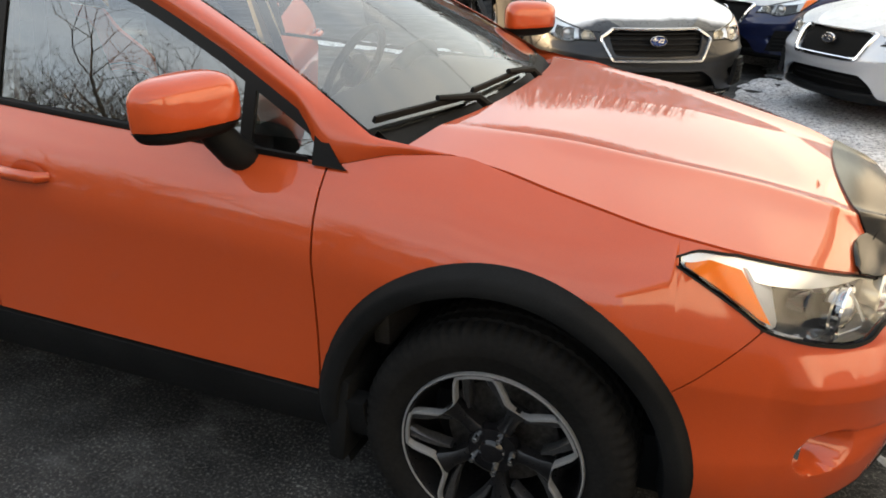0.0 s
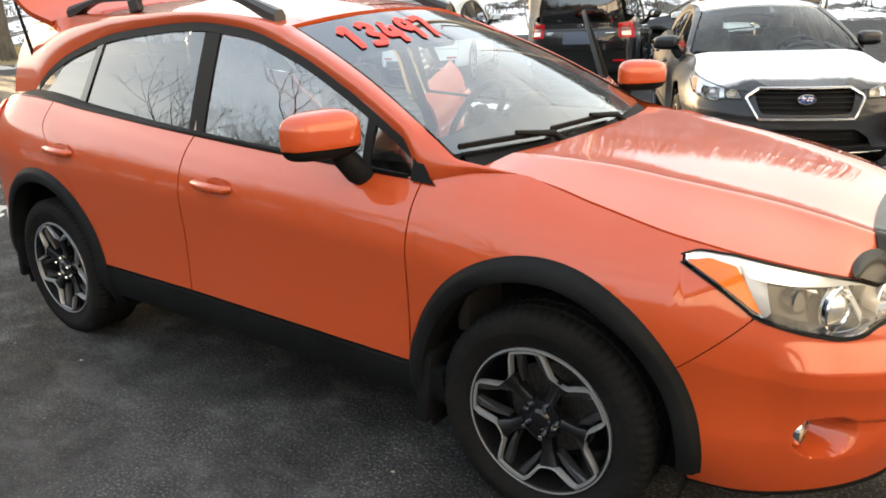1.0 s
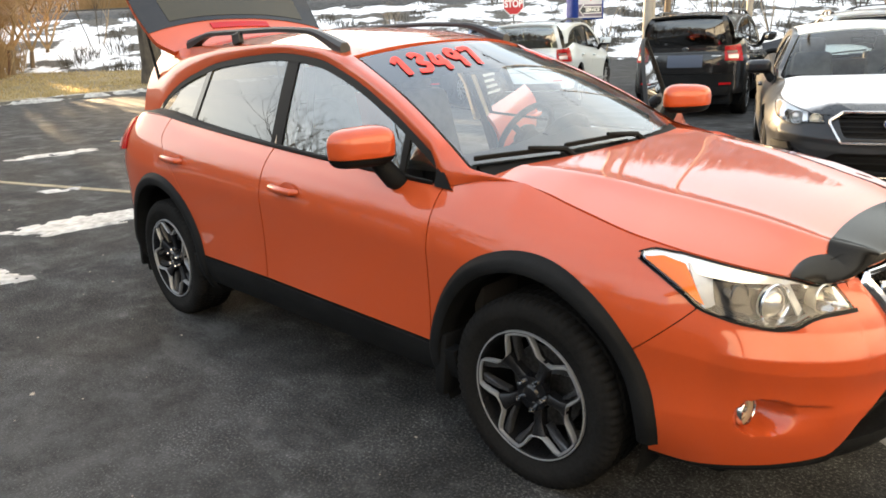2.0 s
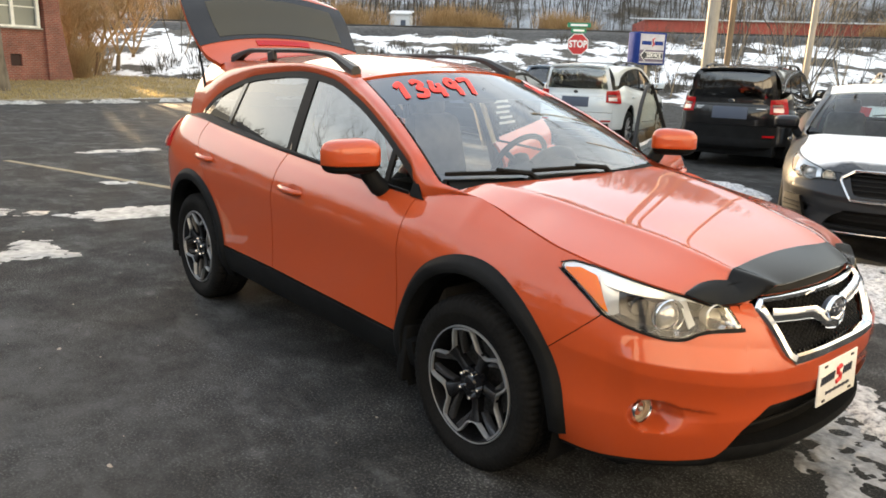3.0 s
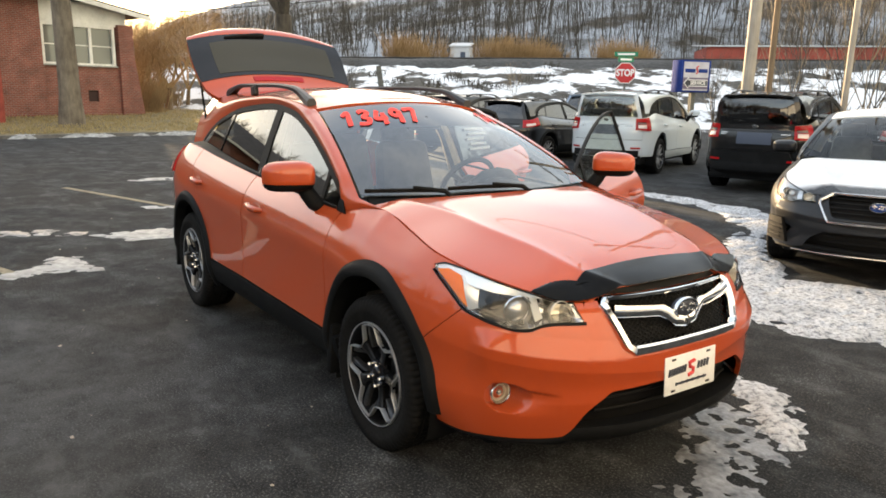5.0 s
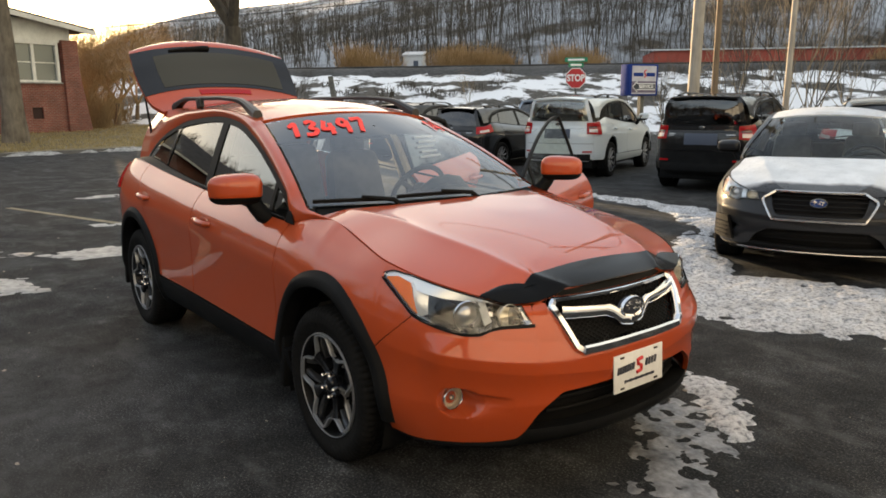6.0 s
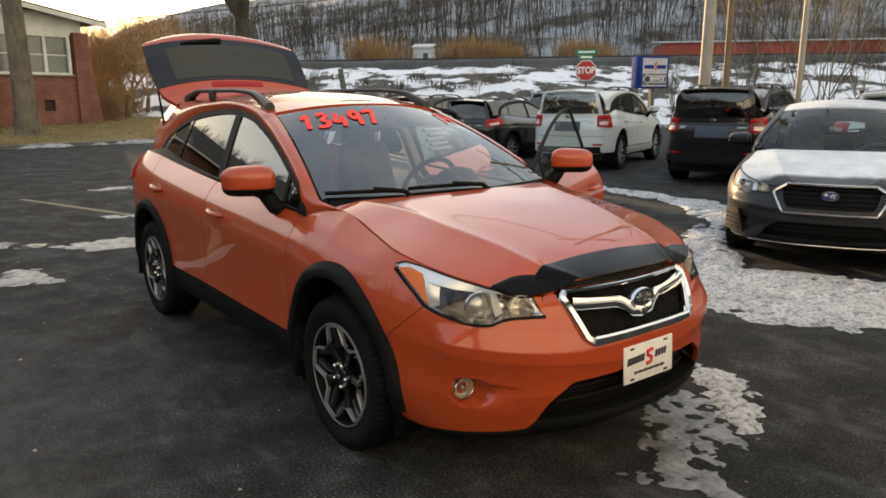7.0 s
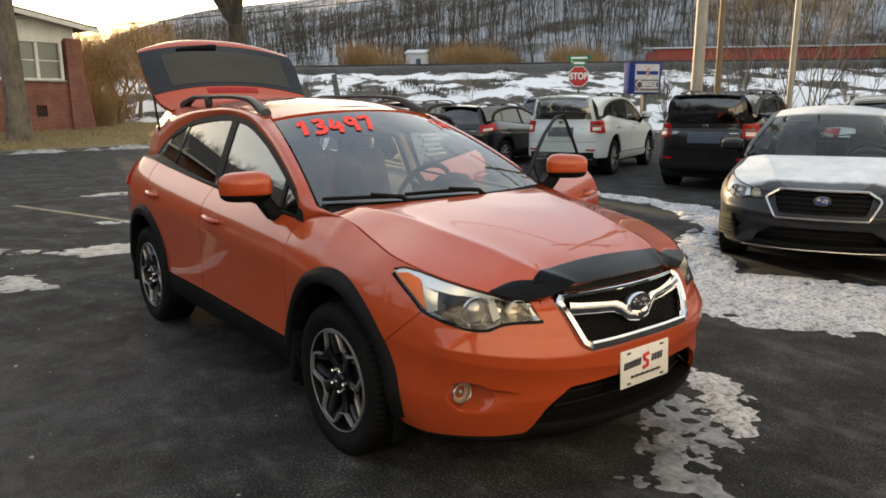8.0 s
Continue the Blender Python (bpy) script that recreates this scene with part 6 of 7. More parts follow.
bank_z = keyed((34, -0.3), (38, 0.1), (42, 0.8), (48, 2.2), (53, 3.3), (55.5, 3.85), (58, 4.0), (63, 4.0), (70, 4.3))


def sunk(far, along):
    """The bank and the track run down into a cutting past the house."""
    return 0.12 + 0.88 * step(-0.74, -0.58, along / far)


hill_slope = keyed((-1.2, 0.0), (-0.75, 0.05), (-0.66, 0.11), (-0.55, 0.175), (-0.40, 0.215), (-0.25, 0.26), (-0.05, 0.36), (0.4, 0.55), (0.55, 0.55), (0.8, 0.53), (1.1, 0.50), (1.5, 0.42), (2.5, 0.25))
sky_line = keyed((-1.2, 0.045), (-0.75, 0.056), (-0.62, 0.082), (-0.48, 0.108), (-0.40, 0.118), (-0.22, 0.140), (-0.12, 0.20), (0.1, 0.8), (0.45, 0.8), (0.7, 0.5), (1.0, 0.35), (1.5, 0.25))


def hill_rise(far, along):
    tall = hill_slope(along / far)
    return 4.3 * sunk(far, along) + max(0.0, far - 82) * tall * (1 - 0.0012 * (far - 82)) + 2.0 * noise.noise(Vector((far * 0.03, along * 0.03, 7))) * clamp((far - 82) / 20)


BANK = mat("snowy_bank", (0.5, 0.5, 0.5), 0.85)
n_, l_, b_ = nodes(BANK)
drift, soil = noise_node(BANK, 0.35, 7, rough=0.65), noise_node(BANK, 5, 5)
scol = ramp(BANK, soil, [(0.3, (0.020, 0.019, 0.017)), (0.7, (0.075, 0.068, 0.056))])
l_.new(mixed(BANK, scol, (0.74, 0.76, 0.80), ramp(BANK, drift, [(0.465, 0.0), (0.51, 1.0)])), b_.inputs["Base Color"])
bump(BANK, soil, 0.6, 0.1)
bank = solid("railway_bank", sheet(lambda u, v: Vector((*bank_place(lerp(34, 56, v), lerp(-120, 110, u)), bank_z(lerp(34, 56, v)) * sunk(lerp(34, 56, v), lerp(-120, 110, u)) + 0.22 * noise.noise(Vector((u * 180, v * 18, 3))))), 230, 30, 0.0, (0, 0, -1)),
             BANK, "snowy railway bank with bare soil showing", "bank", kind="structure")
BALLAST = grainy("ballast", (0.024, 0.024, 0.025), (0.072, 0.072, 0.073), 3.0, 0.95, 0.8, 0.1, big=0.4)
solid("railway_bed", sheet(lambda u, v: Vector((*bank_place(lerp(52.3, 72, v), lerp(-120, 110, u)), (2.95 + 1.29 * step(0.0, 0.19, v)) * sunk(lerp(52.3, 72, v), lerp(-120, 110, u)) + 0.06 * noise.noise(Vector((u * 300, v * 30, 4))))), 160, 24, 0.0, (0, 0, -1)), BALLAST, "dark stone ballast of the railway", "ballast", kind="structure")
RAIL_STEEL = grainy("rail_steel", (0.02, 0.018, 0.016), (0.05, 0.045, 0.04), 20, 0.6, 0.1, 0.002, metal=0.6)
for far in (58.0, 59.45):
    solid("rail", tube([(*bank_place(far, a), 4.24 * sunk(far, a) + 0.10) for a in (-120, -60, -45, -40, -36, -32, -28, -24, -10, 30, 110)], 0.09, 6), RAIL_STEEL, "dark steel railway rail", "rail", group="railway rails", kind="structure")

HILL = mat("hill_floor", (0.3, 0.3, 0.3), 0.9)
n_, l_, b_ = nodes(HILL)
drift, soil = noise_node(HILL, 0.10, 8, rough=0.7), noise_node(HILL, 1.2, 5)
scol = ramp(HILL, soil, [(0.3, (0.030, 0.024, 0.018)), (0.7, (0.085, 0.068, 0.048))])
l_.new(mixed(HILL, scol, (0.38, 0.41, 0.455), ramp(HILL, drift, [(0.42, 0.0), (0.56, 0.92)])), b_.inputs["Base Color"])
solid("hillside", sheet(lambda u, v: Vector((*bank_place(lerp(70, 330, v**1.3), lerp(-420, 330, u)), hill_rise(lerp(70, 330, v**1.3), lerp(-420, 330, u)) if v > 0 else 3.9 * sunk(70, lerp(-420, 330, u)))), 110, 50, 0.0, (0, 0, -1)),
      HILL, "steep hillside with thin snow under bare woods", "hill", kind="structure")


# ---- bare trees, as tapered bars that fork ----
def grow(rng, segs, p, d, length, r, depth, spread=0.5, up=0.12):
    """One branch and its forks: adds (from, to, radius from, radius to)."""
    steps = 3 if depth > 1 else 2
    for k in range(steps):
        d = (d + Vector((rng.uniform(-1, 1), rng.uniform(-1, 1), rng.uniform(-0.4, 0.8))) * 0.16 + Vector((0, 0, up * 0.5))).normalized()
        q = p + d * (length / steps)
        r2 = r * 0.86
        segs.append((p, q, r, r2))
        p, r = q, r2
        if depth > 0 and k > 0 or depth > 2:
            side = Vector((rng.uniform(-1, 1), rng.uniform(-1, 1), rng.uniform(-0.1, 0.7))).normalized()
            grow(rng, segs, p, (d * (1 - spread) + side * spread * 1.3).normalized(), length * rng.uniform(0.55, 0.8), r * rng.uniform(0.45, 0.68), depth - 1, spread, up)
    if depth > 0:
        for _ in range(2):
            side = Vector((rng.uniform(-1, 1), rng.uniform(-1, 1), rng.uniform(-0.1, 0.6))).normalized()
            grow(rng, segs, p, (d * (1 - spread) + side * spread).normalized(), length * rng.uniform(0.6, 0.85), r * rng.uniform(0.55, 0.75), depth - 1, spread, up)


def bars(segs, sides=4):
    """A bmesh of many tapered bars."""
    verts, faces = [], []
    for p, q, a, b in segs:
        d = (q - p).normalized()
        u = d.orthogonal().normalized()
        w = d.cross(u)
        n = len(verts)
        for c, r in ((p, a), (q, b)):
            for k in range(sides):
                t = 2 * math.pi * k / sides
                verts.append(c + (u * math.cos(t) + w * math.sin(t)) * r)
        for k in range(sides):
            m = (k + 1) % sides
            faces.append((n + k, n + m, n + sides + m, n + sides + k))
    me = bpy.data.meshes.new("bars")
    me.from_pydata(verts, [], faces)
    bm = bmesh.new()
    bm.from_mesh(me)
    bpy.data.meshes.remove(me)
    return bm


BARK = grainy("bark", (0.030, 0.025, 0.020), (0.10, 0.082, 0.062), 9, 0.92, 0.8, 0.02, big=1.5, stretch=(1, 1, 0.25))
PALE_BARK = grainy("pale_bark", (0.085, 0.068, 0.050), (0.21, 0.175, 0.135), 9, 0.92, 0.9, 0.02, big=1.5, stretch=(1, 1, 0.25))
TWIG = grainy("twigs", (0.030, 0.026, 0.022), (0.080, 0.070, 0.058), 4, 0.9, 0.0)
BROWN_BARK = grainy("brown_bark", (0.09, 0.06, 0.035), (0.20, 0.14, 0.085), 8, 0.9, 0.3, 0.006, stretch=(4, 4, 0.5))
PALE_TWIG = backlit(grainy("pale_twigs", (0.20, 0.15, 0.095), (0.38, 0.30, 0.20), 4, 0.9, 0.0), 0.25)


def bare_tree(name, label, at, height, r, seed, depth=4, lean=(0, 0), fork=0.30, spread=0.5, bark=None, sides=6, sway=0.05, twig=None):
    rng = random.Random(seed)
    t = thing(name, label, "tree", pose(*at))
    trunk, d = [], Vector((lean[0], lean[1], 1)).normalized()
    p, h = Vector((0, 0, -0.1)), height * fork
    for k in range(5):
        q = p + d * (h / 5)
        trunk.append((p, q, r * (1.35 - 0.08 * k if k == 0 else 1.05 - 0.05 * k), r * (1.0 - 0.05 * k)))
        p = q
        d = (d + Vector((rng.uniform(-1, 1), rng.uniform(-1, 1), 0)) * sway).normalized()
    bm = tube([s[0] for s in trunk] + [p], [s[2] for s in trunk] + [r * 0.78], 12)
    part("trunk", bm, bark or BARK, t)
    crown = []
    for k in range(3):
        a = 2 * math.pi * (k / 3 + rng.random() * 0.2)
        grow(rng, crown, p, Vector((math.cos(a) * spread, math.sin(a) * spread, 0.9)).normalized(), height * 0.26, r * 0.62, depth, spread)
    part("crown", bars(crown, sides), twig or bark or BARK, t, "bare forking branches")
    return t


bare_tree("roadside_tree", "tall bare tree with a stout grey trunk by the kerb", (-28.1, 2.15, 0.1), 17, 0.37, 4, 4, fork=0.42, bark=PALE_BARK, sway=0.012)
bare_tree("roadside_tree", "old bare tree with a thick forked trunk", (-27.0, 10.1, 0.1), 15, 0.40, 11, 4, fork=0.31, spread=0.62)
GOLD_TWIG = backlit(grainy("golden_twigs", (0.28, 0.20, 0.11), (0.48, 0.355, 0.20), 4, 0.9, 0.0), 0.45)
# the last three trees are added to thicken the canopy and shade the lot
for i, (x, y, h, r, lean) in enumerate(((-40.9, 9.0, 8.2, 0.17, (0.02, 0.10)), (-41.6, 7.8, 6.6, 0.14, (-0.03, -0.06)), (-39.6, 7.2, 5.6, 0.10, (0.02, -0.10)), (-43.5, 10.8, 7.6, 0.13, (0.0, 0.08)), (-46.5, 12.6, 8.0, 0.13, (0.02, 0.03)), (-42.8, 8.9, 5.4, 0.09, (0.0, 0.02)), (-44.9, 9.5, 5.8, 0.09, (0.03, -0.02)), (-46.2, 8.9, 5.6, 0.09, (0.0, 0.05)))):
    bare_tree("lawn_tree", "small forked tree with golden backlit twigs on the lawn", (x, y, 0.4), h, r, 150 + i, 5, lean=lean, fork=0.17, spread=0.62, bark=BROWN_BARK, sides=3, twig=GOLD_TWIG)
for i, (far, along, h) in enumerate(((38.5, 19.0, 9.0), (40.5, 21.5, 10.0), (39.0, 23.5, 9.0), (39.5, 25.5, 8.0), (44, -14, 3.6), (43, -4, 3.2), (44, 5, 3.0))):
    x, y = bank_place(far, along)
    bare_tree("bank_tree", "slender bare sapling on the railway bank" if h > 5 else "small bare bush on the railway bank", (x, y, bank_z(far) - 0.2), h, 0.075 if h > 5 else 0.03, 40 + i, 4, fork=0.16, spread=0.34, bark=PALE_TWIG if i % 2 else TWIG, sides=3)
for i, (x, y, h, r) in enumerate(((-15.5, -15.5, 12.5, 0.30), (-21, -16.5, 12.0, 0.26), (-11, -21, 12, 0.3), (-27, -23, 13, 0.3), (-4, -24, 11, 0.28))):
    bare_tree("yard_tree", "spreading bare tree across the lot", (x, y, 0), h, r, 70 + i, 4, fork=0.22, spread=0.62)

for i, (x, y, h, r) in enumerate(((-18, -20, 11, 0.24), (-24, -18, 12, 0.26), (-32, -20, 12, 0.28), (-14, -27, 12, 0.28), (-38, -26, 13, 0.3))):
    bare_tree("yard_tree", "spreading bare tree across the lot", (x, y, 0), h, r, 90 + i, 4, fork=0.16, spread=0.66)


def sapling_clump(at, height, stems, seed):
    rng = random.Random(seed)
    t = thing("sapling_clump", "clump of slender bare saplings on the railway bank", "saplings", pose(*at))
    for k in range(stems):
        segs, a = [], rng.uniform(0, 6.28)
        tip = rng.uniform(0.12, 0.42)
        grow(rng, segs, Vector((0.3 * math.cos(a), 0.3 * math.sin(a), -0.2)), Vector((tip * math.cos(a), tip * math.sin(a), 1)).normalized(), height * rng.uniform(0.32, 0.46), 0.040, 3, 0.36, 0.10)
        part("stem", bars(segs, 3), PALE_TWIG if k % 2 else TWIG, t)


for i, (far, along, h, n) in enumerate(((39.5, 6.6, 4.2, 4), (38.5, 9.2, 8.5, 5), (39.0, 10.4, 6.0, 4), (38.5, 12.4, 9.5, 7), (39.5, 13.4, 8.0, 5), (40.5, 15.9, 6.0, 4), (46.0, -22.0, 6.5, 3))):
    sapling_clump((*bank_place(far, along), bank_z(far) - 0.1), h, n, 130 + i)

# shrubs and brush
def brush(name, label, spots, h, mat_, seed, stems=40, kind="stuff"):
    rng = random.Random(seed)
    segs = []
    for x, y, z, w in spots:
        tall = rng.uniform(0.55, 1.15)
        for _ in range(stems):
            a, rr = rng.uniform(0, 6.28), w * math.sqrt(rng.random())
            p = Vector((x + rr * math.cos(a), y + rr * math.sin(a), z - 0.1))
            hh = h * tall * rng.uniform(0.5, 1.1)
            d = Vector((rng.uniform(-0.4, 0.4), rng.uniform(-0.4, 0.4), 1)).normalized()
            q = p + d * hh * 0.55
            segs.append((p, q, 0.022, 0.014))
            for _ in range(4):
                e = (d + Vector((rng.uniform(-1, 1), rng.uniform(-1, 1), rng.uniform(-0.2, 0.6))) * 0.55).normalized()
                b = p.lerp(q, rng.uniform(0.4, 1.0))
                segs.append((b, b + e * hh * rng.uniform(0.25, 0.5), 0.013, 0.006))
    return solid(name, bars(segs, 3), mat_, label, "brush", kind=kind)


rng = random.Random(5)
RUST_BRUSH = backlit(grainy("dry_brush", (0.30, 0.19, 0.09), (0.52, 0.36, 0.19), 3, 0.95, 0.0), 0.4)
spots = []
for k in range(150):
    a = rng.uniform(-75, 70)
    if noise.noise(Vector((a * 0.21, 3.3, 0))) > 0.02 and not 8.5 < a < 27:
        f = rng.uniform(65, 71)
        spots.append((*bank_place(f, a), 4.2 * sunk(f, a), 1.5))
brush("trackside_brush", "rust-brown dry brush along the railway", spots, 3.0, RUST_BRUSH, 6, 110)
spots = []
for k in range(170):
    f, a = rng.uniform(39, 54), rng.uniform(-70, 60)
    spots.append((*bank_place(f, a), bank_z(f) * sunk(f, a), 0.7))
brush("bank_weeds", "brown weeds on the snowy bank", spots, 1.0, TWIG, 9, 22)
# the second group of shrubs is added to keep low sun off the lot
brush("lawn_shrubs", "golden-brown bare shrubs on the lawn, part of them added to shade the lot", [(-38.6 + rng.uniform(-1.2, 0.6), 7.3 + rng.uniform(-0.4, 0.5), 0.3, 0.6) for _ in range(7)] + [(-44.5 + rng.uniform(-1.5, 1.5), 9.2 + rng.uniform(-1.2, 1.2), 0.4, 0.8) for _ in range(8)], 3.0, GOLD_TWIG, 10, 34)
brush("lawn_thicket", "bare thicket behind the lawn", [(-62 + rng.uniform(-8, 8), rng.uniform(6, 30), 0.6, 2.5) for _ in range(40)], 1.5, TWIG, 12, 40)
brush("yard_hedge", "bare hedge along the far side of the lot", [(-45 + 1.6 * k, -38 + rng.uniform(-2, 2), 0.0, 1.5) for k in range(60)], 3.0, TWIG, 13, 30)


def woods(name, label, count, seed, far0, far1, a0, a1, h0, h1, thick):
    """A far wood: many plain trunks with a few limbs each."""
    rng = random.Random(seed)
    segs = []
    for _ in range(count):
        f = far0 + (far1 - far0) * rng.random() ** 1.4
        a = rng.uniform(a0, a1) * (0.55 + 0.45 * f / far1)
        x, y = bank_place(f, a)
        z = hill_rise(f, a) - 0.3
        h = min(rng.uniform(h0, h1), rng.uniform(0.8, 1.05) * sky_line(a / f) * math.hypot(f, a) + 1.5 - z)
        if h < 1.5 or a / f < -0.3 and rng.random() < 0.12 or a / f < -0.56 and f < 115:
            continue
        d = Vector((rng.gauss(0, 0.09), rng.gauss(0, 0.09), 1)).normalized()
        p, r = Vector((x, y, z)), thick * (0.35 + 1.25 * rng.random() ** 2) * clamp(h / h0, 0.3, 1)
        bow = Vector((rng.gauss(0, 0.035), rng.gauss(0, 0.035), 0)) * h
        m, n, q = p + d * h * 0.33 + bow, p + d * h * 0.66 + bow * rng.uniform(-0.6, 1.2), p + d * h
        segs += [(p, m, r, r * 0.85), (m, n, r * 0.85, r * 0.6), (n, q, r * 0.6, r * 0.2)]
        for k in range(7):
            b = p + d * h * rng.uniform(0.35, 0.95)
            e = Vector((rng.uniform(-1, 1), rng.uniform(-1, 1), rng.uniform(0.3, 1.5))).normalized()
            c = b + e * h * rng.uniform(0.12, 0.26)
            segs.append((b, c, r * 0.34, r * 0.16))
            g = (e + Vector((rng.uniform(-1, 1), rng.uniform(-1, 1), rng.uniform(0, 1))) * 0.6).normalized()
            segs.append((b.lerp(c, 0.5), b.lerp(c, 0.5) + g * h * 0.12, r * 0.2, r * 0.1))
    return solid(name, bars(segs, 3), TWIG, label, "woods", kind="stuff")


woods("hillside_woods", "bare leafless woods on the snowy hillside", 8200, 21, 83, 210, -200, 130, 6, 13, 0.062)
woods("hillside_undergrowth", "thin undergrowth on the hillside", 4500, 22, 82, 150, -160, 110, 2, 5, 0.04)
woods("ridge_woods", "bare woods along the ridge", 2600, 23, 190, 320, -380, 250, 9, 14, 0.22)

# the wooded ridge across the valley, behind the lot
def ridge_pt(u, v):
    a = lerp(radians(183), radians(322), u)
    r = lerp(62, 170, v)
    h = lerp(-0.5, 27, v**0.8) * step(0.0, 0.07, u) * step(1.0, 0.85, u)
    n = noise.noise(Vector((u * 60, v * 9, 11))) + 0.6 * noise.noise(Vector((u * 150, v * 20, 12)))
    return Vector((r * math.cos(a), r * math.sin(a), h + (0.5 + 2.2 * v) * n * clamp(8 * v)))


solid("far_ridge", sheet(ridge_pt, 220, 24, 0.0, (0, 0, -1)), HILL, "dark wooded ridge across the valley", "hill", kind="structure")
rng = random.Random(207)
segs = []
for _ in range(2600):
    u, v = rng.uniform(0.02, 0.98), rng.uniform(0.05, 1.0)
    p = ridge_pt(u, v) - Vector((0, 0, 0.3))
    h = rng.uniform(5, 9)
    q = p + Vector((rng.uniform(-0.6, 0.6), rng.uniform(-0.6, 0.6), h))
    segs.append((p, q, 0.16, 0.05))
    for _ in range(7):
        b = p.lerp(q, rng.uniform(0.35, 0.95))
        segs.append((b, b + Vector((rng.uniform(-1, 1), rng.uniform(-1, 1), rng.uniform(0.3, 1.3))) * h * 0.2, 0.06, 0.02))
solid("ridge_wood", bars(segs, 3), TWIG, "bare trees on the ridge across the valley", "woods", kind="stuff")

# grit and bits of leaf on the asphalt
LITTER = grainy("dry_litter", (0.16, 0.13, 0.10), (0.42, 0.38, 0.32), 40, 0.9, 0.0)
rng = random.Random(31)
verts, faces = [], []
for _ in range(220):
    x, y = rng.uniform(-7, 4.0), rng.uniform(-4.2, 2.2)
    r = 0.003 + 0.013 * rng.random() ** 5
    k, n = len(verts), rng.randint(5, 7)
    turn = rng.uniform(0, 6.28)
    for q in range(n):
        a = turn + 2 * math.pi * q / n
        verts.append((x + r * rng.uniform(0.6, 1.3) * math.cos(a) * 1.5, y + r * rng.uniform(0.6, 1.3) * math.sin(a), 0.002))
    verts.append((x, y, 0.002 + r * rng.uniform(0.3, 0.9)))
    faces += [(k + q, k + (q + 1) % n, k + n) for q in range(n)]
me = bpy.data.meshes.new("lot_litter")
me.from_pydata(verts, [], faces)
me.materials.append(LITTER)
tagged(new("lot_litter", me), "small stones and bits of dry leaf on the asphalt", "litter", kind="stuff")


# ---- the brick house across the road ----
BRICK = mat("red_brick", (0.30, 0.09, 0.06), 0.85)
n_, l_, b_ = nodes(BRICK)
tcn, mpn, bt = n_.new("ShaderNodeTexCoord"), n_.new("ShaderNodeMapping"), n_.new("ShaderNodeTexBrick")
mpn.inputs["Rotation"].default_value = (radians(90), 0, 0)
bt.inputs["Scale"].default_value = 1.0
bt.inputs["Brick Width"].default_value, bt.inputs["Row Height"].default_value, bt.inputs["Mortar Size"].default_value = 0.215, 0.075, 0.008
bt.inputs["Color1"].default_value, bt.inputs["Color2"].default_value, bt.inputs["Mortar"].default_value = (0.30, 0.085, 0.055, 1), (0.22, 0.060, 0.042, 1), (0.30, 0.25, 0.22, 1)
l_.new(tcn.outputs["Object"], mpn.inputs[0])
l_.new(mpn.outputs[0], bt.inputs["Vector"])
weather = noise_node(BRICK, 1.3, 5)
l_.new(mixed(BRICK, bt.outputs["Color"], ramp(BRICK, weather, [(0.35, 0.45), (0.65, 0.85)]), 0.85, "MULTIPLY"), b_.inputs["Base Color"])
bump(BRICK, bt.outputs["Fac"], -0.4, 0.01)
WHITE_WOOD = grainy("white_painted_wood", (0.66, 0.65, 0.62), (0.80, 0.79, 0.76), 14, 0.6, 0.15, 0.003, big=1.2)
ROOFING = grainy("asphalt_shingle", (0.05, 0.045, 0.042), (0.11, 0.10, 0.095), 12, 0.9, 0.4, 0.01, big=1)
PANE = mat("house_pane", (0.12, 0.13, 0.13), 0.05, 0.0, 0.0, 0.8)

# the facade's own axes: x along it, y away from the road, z up
HOUSE = thing("brick_house", "red brick house with a white-framed porch under a low roof", "house", pose(-34.1, 2.1, 0.15, 0, 0, 110))
# local x runs to the right of the facade as seen from the lot
H = HOUSE


def house_part(name, bm, material, parent=None, label="", smooth=False):
    return part(name, bm, material, parent or H, label, smooth)


def holed_wall(x0, x1, z0, z1, y, thick, holes):
    """A wall in the xz plane with rectangular openings."""
    bm = bmesh.new()
    xs = sorted({x0, x1, *[h[0] for h in holes], *[h[1] for h in holes]})
    zs = sorted({z0, z1, *[h[2] for h in holes], *[h[3] for h in holes]})
    for a, b in zip(xs, xs[1:]):
        for c, d in zip(zs, zs[1:]):
            if not any(h[0] < (a + b) / 2 < h[1] and h[2] < (c + d) / 2 < h[3] for h in holes):
                add_box(bm, (b - a, thick, d - c), ((a + b) / 2, y + thick / 2, (c + d) / 2))
    bmesh.ops.remove_doubles(bm, verts=bm.verts, dist=0.001)
    return bm


